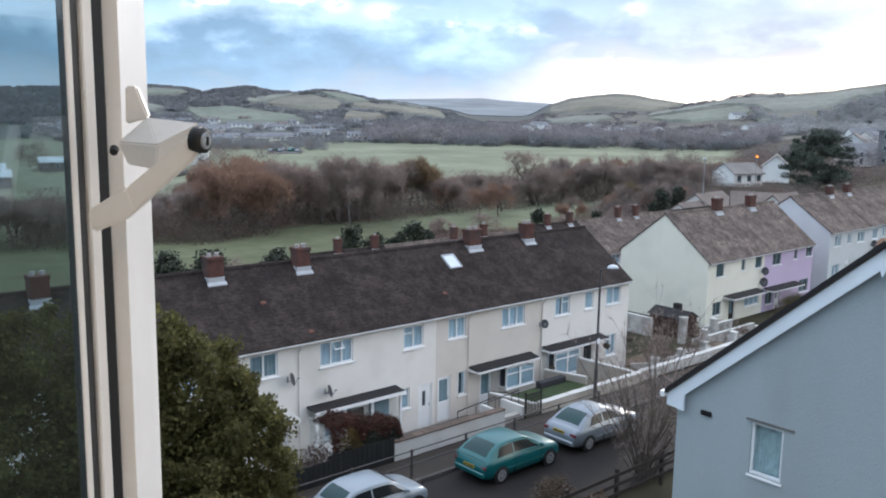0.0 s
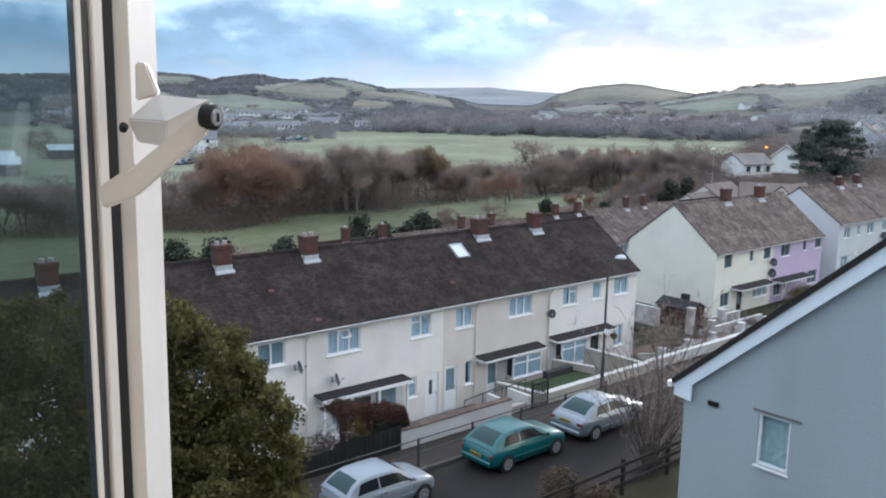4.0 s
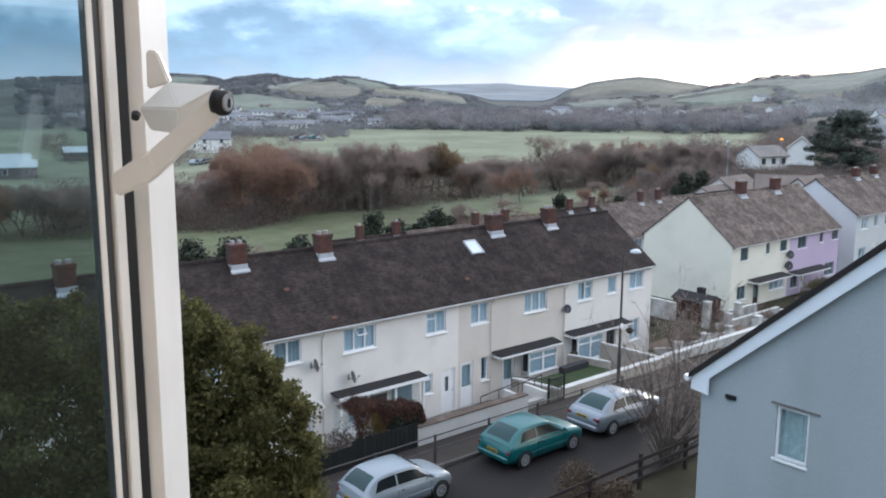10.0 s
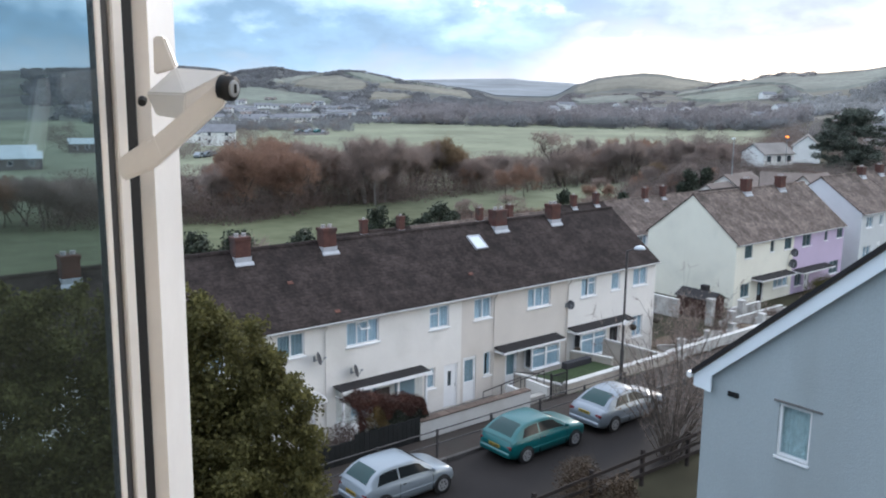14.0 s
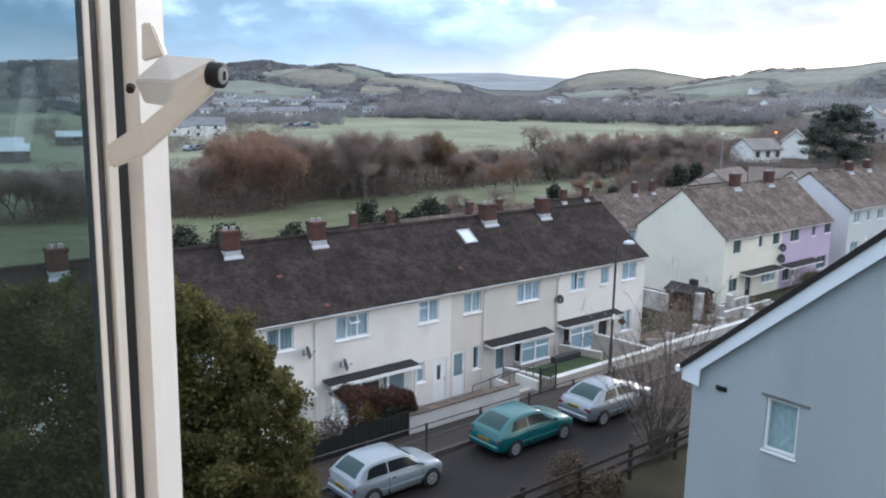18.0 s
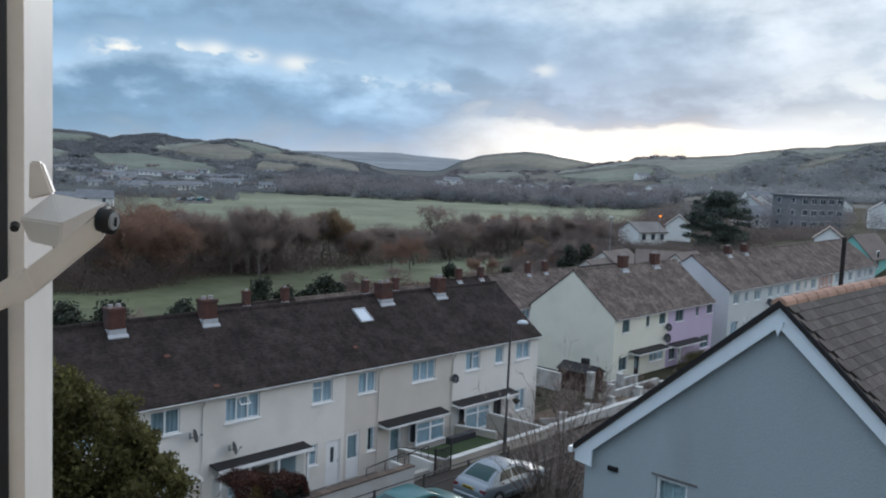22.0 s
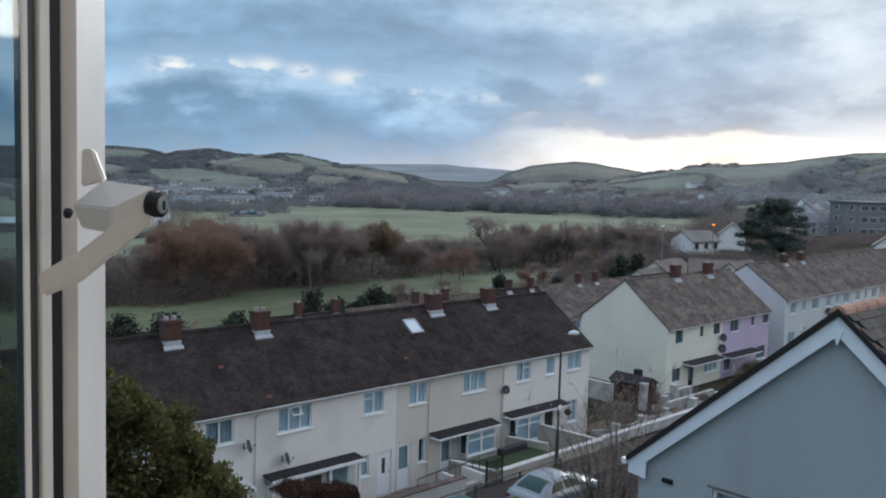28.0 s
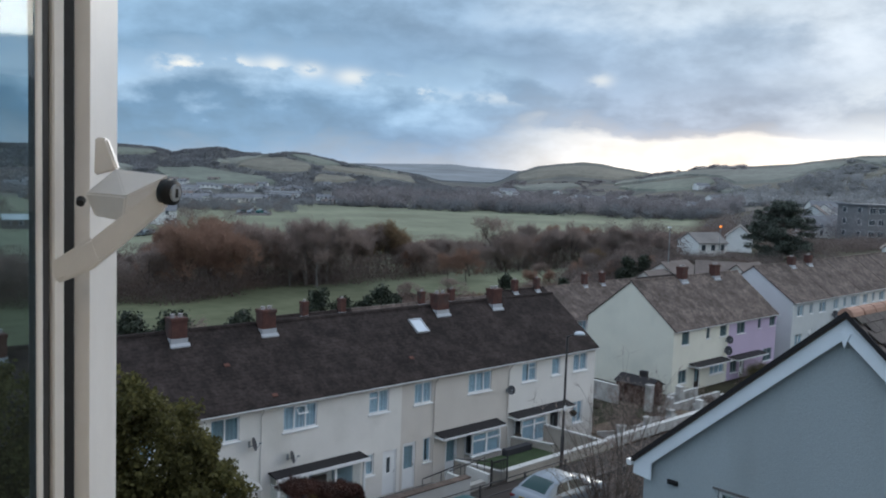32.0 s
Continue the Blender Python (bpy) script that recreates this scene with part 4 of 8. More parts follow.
def neighbour_house():
    X, yl, ze, ya, za = 14.19, 9.31, 7.31, 5.555, 10.63
    h = thing("neighbour_house", X, 0, 2.0, "grey-blue rendered gable house with white bargeboards", "house")
    slope = (za - ze) / (yl - ya)
    yr = ya - (yl - ya)
    zb = 0.0
    hole = (7.01, 7.63, 6.10 - 2.0, 7.09 - 2.0)
    # gable wall in the y-z plane, with the window's opening
    bm = bmesh.new()
    wall_with_holes(bm, -yl + 0.12, -yr - 0.12, zb - 1.5, ze - 2.0 + 0.1, [(-hole[1], -hole[0], hole[2], hole[3])], 0.25)
    for v in bm.verts:
        v.co = Vector((v.co.y, -v.co.x, v.co.z))
    a, b = yl - 0.12, yr + 0.12
    prism(bm, [(a, ze - 2.0 + 0.1), (b, ze - 2.0 + 0.1), (ya, za - 2.0 - 0.1)], "x", 0.0, 0.25)
    part("gable_wall", bm, GABLE, h)
    part("side_wall", boxes((0.253, 9.0, yl - 0.37, yl - 0.12, zb - 1.5, ze - 2.0 + 0.1)), GABLE, h)
    part("side_wall", boxes((0.253, 9.0, yr + 0.12, yr + 0.37, zb - 1.5, ze - 2.0 + 0.1)), GABLE, h)
    part("back_wall", boxes((9.0, 9.25, yr + 0.12, yl - 0.12, zb - 1.5, ze - 2.0 + 0.1)), GABLE, h)
    for sgn in (1, -1):
        bm = bmesh.new()
        ye = ya + sgn * (yl - ya + 0.04)
        zl = ze - 2.0 - slope * 0.04
        prism(bm, [(ye, zl + 0.02), (ya, za - 2.0 + 0.02), (ya, za - 2.0 - 0.08), (ye, zl - 0.08)], "x", -0.16, 9.3)
        part("roof_slope", bm, ROOF_G, h)
        bm = bmesh.new()
        prism(bm, [(ye + sgn * 0.02, zl + 0.03), (ya + sgn * 0.002, za - 2.0 + 0.05), (ya + sgn * 0.002, za - 2.0 - 0.05), (ye + sgn * 0.02, zl - 0.07)], "x", -0.21, -0.165)
        part("verge", bm, FELT, h, "dark mortared verge")
        bm = bmesh.new()
        d = 0.25
        prism(bm, [(ye, zl - 0.06), (ya + sgn * 0.001, za - 2.0 - 0.04), (ya + sgn * 0.001, za - 2.0 - 0.09 - d * 1.25), (ye - sgn * 0.38, zl - 0.1 + slope * 0.38 - d), (ye - sgn * 0.38, zl - 0.34), (ye, zl - 0.30)], "x", -0.14, -0.105)
        part("bargeboard", bm, BARGE, h, "white painted bargeboard")
        part("soffit", boxes((-0.10, -0.004, min(ye, ye - sgn * 0.3), max(ye, ye - sgn * 0.3), zl - 0.3, zl - 0.27)), BARGE, h)
        bm = bmesh.new()
        gy = ye + sgn * 0.07
        prism(bm, [(gy - 0.06, zl - 0.04), (gy - 0.06, zl - 0.11), (gy - 0.03, zl - 0.15), (gy + 0.03, zl - 0.15), (gy + 0.06, zl - 0.11), (gy + 0.06, zl - 0.04)], "x", -0.2, 9.3)
        part("gutter", bm, WHITE, h)
    bm = bmesh.new()
    prism(bm, [(ya - 0.09, za - 2.0 - 0.3), (ya + 0.09, za - 2.0 - 0.3), (ya + 0.05, za - 2.0 - 0.42), (ya, za - 2.0 - 0.55), (ya - 0.05, za - 2.0 - 0.42)], "x", -0.16, -0.142)
    part("finial", bm, BARGE, h)
    # ridge tiles
    n = 18
    for i in range(n):
        bm = bmesh.new()
        a, b = -0.2 + 0.47 * i, -0.2 + 0.47 * (i + 1) - 0.035
        ring = [(ya + 0.13 * math.cos(t), za - 2.0 - 0.03 + 0.125 * math.sin(t)) for t in [math.pi * k / 6 for k in range(7)]]
        prism(bm, ring, "x", a, b)
        part("ridge_tile", bm, RIDGE_G, h)
    # window
    hz0, hz1 = hole[2], hole[3]
    bm = bmesh.new()
    wall_with_holes(bm, -hole[1], -hole[0], hz0, hz1, [(-hole[1] + 0.05, -hole[0] - 0.05, hz0 + 0.05, hz1 - 0.05)], 0.06, 0.04)
    for v in bm.verts:
        v.co = Vector((v.co.y, -v.co.x, v.co.z))
    w = part("window", bm, WHITE, h, "white window with a net curtain")
    pn = part("pane", boxes((0.06, 0.068, hole[0] + 0.05, hole[1] - 0.05, hz0 + 0.05, hz1 - 0.05)), PANE, w)
    pn.visible_shadow = False
    part("sill", boxes((-0.035, 0.04, hole[0] - 0.03, hole[1] + 0.03, hz0 - 0.05, hz0), bev=0.008), WHITE, w)
    part("lintel", boxes((-0.025, 0.0, hole[0] - 0.19, hole[1] + 0.1, hz1 + 0.02, hz1 + 0.06)), LINTEL, w, "dark grey drip moulding")
    bm = bmesh.new()
    vs = []
    for i in range(31):
        u = hole[0] + (hole[1] - hole[0]) * i / 30
        xx = 0.15 + 0.014 * math.sin(i * 1.7) + 0.006 * math.sin(i * 4.1)
        vs.append((bm.verts.new((xx, u, hz0)), bm.verts.new((xx, u, hz1))))
    for i in range(30):
        bm.faces.new((vs[i][0], vs[i + 1][0], vs[i + 1][1], vs[i][1]))
    part("curtain", bm, NET, w, "patterned net curtain", smooth=True)
    # dark panel for the unlit room behind the net curtain
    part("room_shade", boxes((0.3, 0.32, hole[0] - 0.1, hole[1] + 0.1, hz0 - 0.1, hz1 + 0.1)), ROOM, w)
    v = part("air_vent", boxes((-0.05, 0.0, 8.44, 8.66, 6.94 - 2.0, 7.03 - 2.0), bev=0.008), BLACK, h, "black plastic vent")
    for k in range(3):
        part("slat", boxes((-0.062, -0.05, 8.455, 8.645, 4.955 + 0.022 * k, 4.967 + 0.022 * k)), BLACK, v)


ROOF_G = material("grey_brown_plain_tiles", (0.15, 0.12, 0.105), 0.9, 0.25, 1.2, 0.2, 20, 0.3, stain=(0.07, 0.065, 0.05), stain_amt=0.6, stain_scale=1.2)
RIDGE_G = material("orange_ridge_tiles", (0.37, 0.22, 0.16), 0.85, 0.2, 2.5, 0.15, 30, 0.2, rand=0.15)
NET = material("pale_green_net", (0.45, 0.56, 0.57), 0.95, 0.25, 9.0, 0.25, 30, 0.2)
neighbour_house()


# ---- street ----
ASPHALT = material("damp_asphalt", (0.0170, 0.0140, 0.0135), 0.8, 0.2, 0.6, 0.15, 40, 0.3, stain=(0.014, 0.012, 0.012), stain_amt=0.6, stain_scale=0.35, spec=0.25)
PAVE = material("worn_tarmac_pavement", (0.034, 0.026, 0.022), 0.9, 0.2, 0.8, 0.15, 30, 0.3, stain=(0.03, 0.027, 0.022), stain_amt=0.6)
KERB = material("kerb_stone", (0.085, 0.078, 0.074), 0.9, 0.2, 2.0, 0.1, 30, 0.3, rand=0.15)
EARTH = material("brown_garden_soil", (0.10, 0.068, 0.045), 0.95, 0.3, 0.9, 0.3, 12, 0.5, stain=(0.19, 0.16, 0.12), stain_amt=0.7)
LAWN = material("green_lawn", (0.030, 0.050, 0.017), 0.95, 0.25, 2.0, 0.25, 30, 0.5)
GRAVEL = material("grey_paving", (0.13, 0.115, 0.105), 0.9, 0.2, 1.0, 0.2, 15, 0.3)
WHITE_W = material("white_wall_paint", (0.52, 0.51, 0.49), 0.85, 0.08, 1.0, 0.06, 30, 0.25, stain=(0.4, 0.38, 0.34), stain_amt=0.45, stain_scale=0.8)
WHITE_D = material("dirty_white_wall_paint", (0.46, 0.45, 0.43), 0.9, 0.2, 1.5, 0.12, 20, 0.3, stain=(0.17, 0.16, 0.14), stain_amt=0.75, stain_scale=1.1)
BEIGE_W = material("beige_wall_render", (0.42, 0.38, 0.33), 0.9, 0.12, 1.0, 0.08, 30, 0.25, stain=(0.25, 0.22, 0.18), stain_amt=0.5)
tagged(mesh_ob("road", boxes((-60, 150, 16.75, 21.45, -0.3, 0.0)), ASPHALT), "damp dark asphalt street", "road", kind="structure")
tagged(mesh_ob("pavement", boxes((-60, 150, 21.6, 23.2, -0.3, 0.11)), PAVE), "worn dark tarmac pavement", "pavement", kind="structure")


def kerbs(y0, y1):
    k = thing("kerb", 0, 0, 0, "row of worn grey kerb stones beside the road", "kerb", kind="structure")
    me = None
    for i in range(70):
        if me is None:
            ob = part("kerb_stone", boxes((0, 0.895, y0, y1, -0.2, 0.12), bev=0.015), KERB, k)
            me = ob.data
        else:
            ob = new("kerb_stone", me)
            ob.parent = k
        ob.location = (0.0 + 0.9 * i, random.uniform(-0.004, 0.004), random.uniform(-0.006, 0.006))


kerbs(21.452, 21.598)


def garden_wall(name, x0, x1, y, zb, zt, mat, label, cope=WHITE_W, thick=0.22, capping=0.5, cope_h=0.06, slope=0.0):
    """A wall beside the pavement with a row of coping pieces on it."""
    w = thing(name, x0, y, zb, label, "wall", kind="structure")
    L = x1 - x0
    bm = bmesh.new()
    prism(bm, [(0, 0), (L, 0), (L, zt - zb + slope), (0, zt - zb)], "y", 0, thick)
    part("wall_body", bm, mat, w)
    n = max(1, round(L / capping))
    for i in range(n):
        a, b = L * i / n + 0.004, L * (i + 1) / n - 0.004
        z = zt - zb + slope * (i + 0.5) / n + random.uniform(-0.004, 0.004)
        part("coping", boxes((a, b, -0.03, thick + 0.03, z, z + cope_h), bev=0.012), cope, w)
    return w


COPE_B = material("brown_brick_coping", (0.10, 0.072, 0.058), 0.9, 0.25, 3.0, 0.2, 30, 0.3, rand=0.2)
garden_wall("garden_wall", 18.2, 23.75, 23.22, 0.0, 0.78, WHITE_W, "white painted garden wall with a brown coping", COPE_B, 0.3, 0.45)
garden_wall("garden_wall", 26.2, 33.3, 23.5, 0.0, 0.42, BEIGE_W, "low beige garden wall with white coping beside the pavement", WHITE_W, 0.25, 0.9)
garden_wall("garden_wall", 33.35, 52.0, 23.6, 0.0, 0.42, WHITE_D, "long low white garden wall along the pavement", WHITE_W, 0.25, 0.9)
garden_wall("garden_wall", 52.6, 66.0, 23.6, 0.0, 0.42, WHITE_W, "low white garden wall farther along the pavement", WHITE_W, 0.25, 0.9)
# dark boarded bank wall under the hedge
DARKW = material("dark_damp_boards", (0.011, 0.012, 0.012), 0.85, 0.3, 1.5, 0.2, 20, 0.3, rand=0.2)
f = thing("board_fence", 6.0, 23.25, 0.0, "dark damp board fence under the hedge", "fence", kind="structure")
for i in range(61):
    h = 0.85 + (0.14 if i > 46 else 0.0) + random.uniform(-0.02, 0.03)
    part("board", boxes((0.2 * i + 0.004, 0.2 * i + 0.196, random.uniform(0, 0.012), 0.04, 0.05, h), bev=0.004), DARKW, f)
part("fence_rail", boxes((0, 12.2, 0.045, 0.1, 0.62, 0.7)), DARKW, f)


def pillar(x, y, zb, h, w=0.38):
    p = thing("gate_pillar", x, y, zb, "square white painted garden pillar with a cap", "pillar", group="white garden pillars")
    part("shaft", boxes((-w / 2, w / 2, -w / 2, w / 2, -0.3, h), bev=0.015), WHITE_D, p)
    bm = boxes((-w / 2 - 0.04, w / 2 + 0.04, -w / 2 - 0.04, w / 2 + 0.04, h, h + 0.06), bev=0.012)
    part("cap", bm, WHITE_D, p)
    return p


for x, y, h in ((34.85, 24.02, 0.72), (37.1, 24.02, 0.76), (39.2, 24.02, 0.80), (42.0, 24.02, 0.88), (44.6, 24.02, 0.8), (47.3, 24.02, 0.85), (50.2, 24.02, 0.8)):
    pillar(x, y, 0.0, h, 0.3)
pillar(47.9, 31.0, -2.2, 1.65, 0.42)
pillar(46.2, 28.4, -1.9, 1.35, 0.36)
pillar(50.9, 30.6, -2.3, 1.3, 0.4)
for x0, x1, y, zb, zt in ((39.5, 45.5, 27.4, -2.2, -1.25), (46.8, 54.0, 29.4, -2.6, -1.55), (50.5, 54.3, 31.2, -2.8, -1.7), (55.5, 66.0, 29.3, -2.9, -1.7)):
    garden_wall("garden_wall", x0, x1, y, zb, zt, WHITE_D, "weathered white wall between the sunk gardens", WHITE_D, 0.2, 0.8)


def cross_wall(x, y0, y1, zb, zt0, zt1, mat, label, t=0.2):
    w = thing("dividing_wall", x, y0, zb, label, "wall", kind="structure")
    bm = bmesh.new()
    prism(bm, [(0, 0), (y1 - y0, 0), (y1 - y0, zt1 - zb), (0, zt0 - zb)], "x", 0, t)
    part("wall_body", bm, mat, w)
    bm = bmesh.new()
    prism(bm, [(0, zt0 - zb), (y1 - y0, zt1 - zb), (y1 - y0, zt1 - zb + 0.06), (0, zt0 - zb + 0.06)], "x", -0.03, t + 0.03)
    part("coping", bm, WHITE_W, w)
    return w


cross_wall(31.6, 25.6, 28.25, -2.0, -0.02, -0.3, BEIGE_W, "beige wall between two front gardens", 0.14)
cross_wall(33.9, 24.0, 28.1, -2.0, 0.05, -0.05, BEIGE_W, "beige wall beside the sunk path", 0.14)
cross_wall(26.9, 23.9, 27.4, -2.0, 0.0, -0.3, BEIGE_W, "white topped wall beside the steps", 0.16)
cross_wall(47.5, 33.2, 38.6, -2.9, -1.0, -1.0, WHITE_D, "white wall between the gardens behind the shed", 0.2)
for x in (39.2, 44.0, 49.2, 55.0):
    cross_wall(x, 24.3, 28.6, -2.4, -0.35, -1.5, WHITE_D, "weathered white cross wall between gardens")

# plots: lawn, beds and paved strips laid on the slope
bm = bmesh.new()
prism(bm, [(23.76, -2.6), (27.6, -2.6), (27.6, -0.75), (26.9, -0.42), (23.76, -0.22)], "x", 27.08, 31.58)
tagged(mesh_ob("lawn", bm, LAWN), "small green lawn behind a low wall", "lawn", kind="structure")
bm = bmesh.new()
prism(bm, [(23.56, -2.6), (28.8, -2.6), (28.8, -1.70), (26.4, -1.66), (23.56, 0.0)], "x", 17.0, 24.9)
tagged(mesh_ob("paved_yard", bm, GRAVEL), "grey paved front yard below the pavement", "yard", kind="structure")
bm = bmesh.new()
prism(bm, [(23.56, -2.6), (28.8, -2.6), (28.8, -1.70), (26.4, -1.66), (23.56, 0.05)], "x", 24.95, 26.88)
tagged(mesh_ob("paved_yard", bm, GRAVEL), "paved front path down to the doors", "yard", kind="structure")
for x0, x1 in ((35.05, 39.15), (39.45, 43.95), (44.25, 49.1), (49.5, 54.4), (55.3, 66.0)):
    bm = bmesh.new()
    d = 0.9 * smooth(43, 53, (x0 + x1) / 2)
    prism(bm, [(23.9, -3.6), (30.0, -3.6), (30.0, -1.70 - d), (26.6, -1.62 - 0.5 * d), (23.9, -0.15)], "x", x0, x1)
    tagged(mesh_ob("garden_bed", bm, EARTH), "brown winter garden bed with bare soil", "garden", kind="structure")


def steps(x, y0, n, w, z0, mat):
    s = thing("garden_steps", x, y0, z0, "concrete garden steps between low white walls", "steps")
    for i in range(n):
        part("step", boxes((0, w, 0.3 * i, 0.3 * (i + 1), -0.16 * (i + 1) - 0.3, -0.16 * i), bev=0.01), mat, s)
    for xx in (-0.18, w + 0.02):
        bm = bmesh.new()
        prism(bm, [(-0.1, -0.4), (0.3 * n, -0.16 * n - 0.4), (0.3 * n, -0.16 * n + 0.35), (0.15 * n, -0.08 * n + 0.35), (0.15 * n, 0.3), (-0.1, 0.3)], "x", xx, xx + 0.16)
        part("side_wall", bm, WHITE_W, s)
    return s


steps(24.75, 24.3, 8, 1.0, -0.1, CONC)


def railing(x0, x1, y, z, h, posts, label, mid=True, mat=None):
    r = thing("railing", x0, y, z, label, "railing")
    n = posts
    for i in range(n):
        u = (x1 - x0) * i / (n - 1)
        bm = boxes((u - 0.035, u + 0.035, -0.035, 0.035, -0.1, h + 0.02), bev=0.006)
        part("post", bm, mat or RAIL, r)
    for zz in ((h, h * 0.5) if mid else (h,)):
        bm = bmesh.new()
        tube(bm, (-0.1, 0, zz - 0.02), (x1 - x0 + 0.1, 0, zz - 0.02), 0.024)
        part("rail", bm, mat or RAIL, r)
    return r


railing(10.3, 27.8, 21.78, 0.11, 0.98, 8, "dark painted tube railing along the pavement")


def hand_rail(x, y0, y1, z0, z1):
    r = thing("hand_rail", x, y0, z0, "thin dark handrail beside garden steps", "railing")
    for k in range(3):
        t = k / 2
        bm = bmesh.new()
        tube(bm, (0, (y1 - y0) * t, (z1 - z0) * t - 0.1), (0, (y1 - y0) * t, (z1 - z0) * t + 0.9), 0.018)
        part("post", bm, RAIL, r)
    bm = bmesh.new()
    tube(bm, (0, 0, 0.9), (0, y1 - y0, z1 - z0 + 0.9), 0.022)
    part("rail", bm, RAIL, r)


hand_rail(24.55, 24.6, 26.9, -0.1, -1.4)
hand_rail(25.95, 24.6, 26.9, -0.1, -1.4)
hand_rail(26.7, 24.3, 27.2, -0.4, -1.0)
g = thing("garden_gate", 25.15, 23.45, 0.05, "black iron garden gate standing at the pavement", "gate")
part("gate_frame", boxes((0, 0.06, 0, 0.05, 0, 1.1), (0.94, 1.0, 0, 0.05, 0, 1.1), (0.06, 0.94, 0.01, 0.04, 0.08, 0.13), (0.06, 0.94, 0.01, 0.04, 0.95, 1.0)), BLACK, g)
for i in range(9):
    part("bar", boxes((0.1 + 0.09 * i, 0.125 + 0.09 * i, 0.015, 0.035, 0.13, 0.95)), BLACK, g)


def street_lamp(x, y, z, h, label, arm=(-0.5, -0.6)):
    p = thing("street_lamp", x, y, z, label, "street lamp")
    bm = bmesh.new()
    tube(bm, (0, 0, -0.1), (0, 0, 1.25), 0.085, 0.08, 10)
    part("base", bm, RAIL, p)
    bm = bmesh.new()
    tube(bm, (0, 0, 1.25), (0, 0, h), 0.055, 0.042, 10)
    tube(bm, (0, 0, 1.22), (0, 0, 1.3), 0.09, 0.09, 10)
    part("pole", bm, RAIL, p)
    bm = bmesh.new()
    q = Vector((arm[0], arm[1], 0)).normalized() * 0.25
    tube(bm, (0, 0, h - 0.02), (q.x, q.y, h + 0.06), 0.035, 0.03)
    part("arm", bm, RAIL, p)
    bm = bmesh.new()
    bmesh.ops.create_uvsphere(bm, u_segments=14, v_segments=8, radius=0.5)
    for v in bm.verts:
        v.co = Vector((v.co.x * 0.5, v.co.y * 0.26, max(v.co.z, -0.10) * 0.30))
    ang = math.atan2(q.y, q.x)
    bmesh.ops.rotate(bm, cent=(0, 0, 0), matrix=Matrix.Rotation(ang, 3, "Z"), verts=bm.verts[:])
    bmesh.ops.translate(bm, vec=(q.x * 2.1, q.y * 2.1, h + 0.09), verts=bm.verts[:])
    part("lantern", bm, LANTERN, p, "pale plastic lantern", smooth=True)
    part("number_plate_disc", tube(bmesh.new(), (0, -0.06, 2.55), (0, -0.075, 2.55), 0.13, 0.13, 14), WHITE, p)
    return p


LANTERN = material("lantern_plastic", (0.62, 0.66, 0.70), 0.35, 0.05, 5)
street_lamp(29.45, 23.3, 0.1, 5.72, "slim dark street lamp with a pale lantern", (0.75, -0.65))


def fence(x0, x1, y, z0, z1):
    f = thing("rail_fence", x0, y, z0, "dark stained post and rail fence by the road", "fence")
    n = 6
    for i in range(n):
        u = (x1 - x0) * i / (n - 1)
        zz = (z1 - z0) * i / (n - 1)
        part("post", boxes((u - 0.06, u + 0.06, -0.06, 0.06, zz - 0.3, zz + 1.12), bev=0.012), WOODF, f)
    for hh in (0.95, 0.62, 0.3):
        bm = bmesh.new()
        prism(bm, [(-0.2, hh - 0.06), (x1 - x0 + 0.2, hh - 0.06 + z1 - z0), (x1 - x0 + 0.2, hh + 0.06 + z1 - z0), (-0.2, hh + 0.06)], "y", -0.10, -0.062)
        part("rail", bm, WOODF, f)


fence(14.5, 27.0, 16.35, 0.0, 0.0)


def shed(x, y, z, w=2.9, d=2.0, h=1.75):
    s = thing("garden_shed", x, y, z, "dark brown wooden garden shed with a felt roof", "shed", rz=-90)
    for i in range(14):
        zz = h * i / 14
        part("plank", boxes((0, w, -0.012, 0.02, zz, zz + h / 14 - 0.008), bev=0.004), SHED, s)
    part("side", boxes((0, 0.03, 0.022, d, 0, h)), SHED, s)
    part("side", boxes((w - 0.03, w, 0.022, d, 0, h)), SHED, s)
    part("back", boxes((0.03, w - 0.03, d - 0.03, d, 0, h)), SHED, s)
    for sg in (0, 1):
        bm = bmesh.new()
        y0, y1 = (-0.15, d / 2) if sg == 0 else (d + 0.15, d / 2)
        prism(bm, [(y0, h - 0.05), (y1, h + 0.40), (y1, h + 0.45), (y0, h)], "x", -0.12, w + 0.12)
        part("roof_slope", bm, FELT, s)
    for xx in (0.0, w - 0.03):
        bm = bmesh.new()
        prism(bm, [(0.02, h), (d, h), (d / 2, h + 0.38)], "x", xx, xx + 0.03)
        part("gable", bm, SHED, s)
    part("vent", boxes((w * 0.45, w * 0.45 + 0.5, d / 2 + 0.1, d / 2 + 0.5, h + 0.1, h + 0.75), bev=0.02), FELT, s)


SHED = material("brown_shed_wood", (0.052, 0.024, 0.018), 0.85, 0.3, 2.0, 0.2, 20, 0.3)
shed(48.9, 34.3, -2.3, 2.7, 1.5, 1.35)


# ---- porch and bays on the terrace ----
# dark brown for the shade within the porch
PORCH_SHADE = material("porch_shade_brown", (0.07, 0.05, 0.042), 0.7, 0.2, 2.0, 0.1, 20, 0.1)


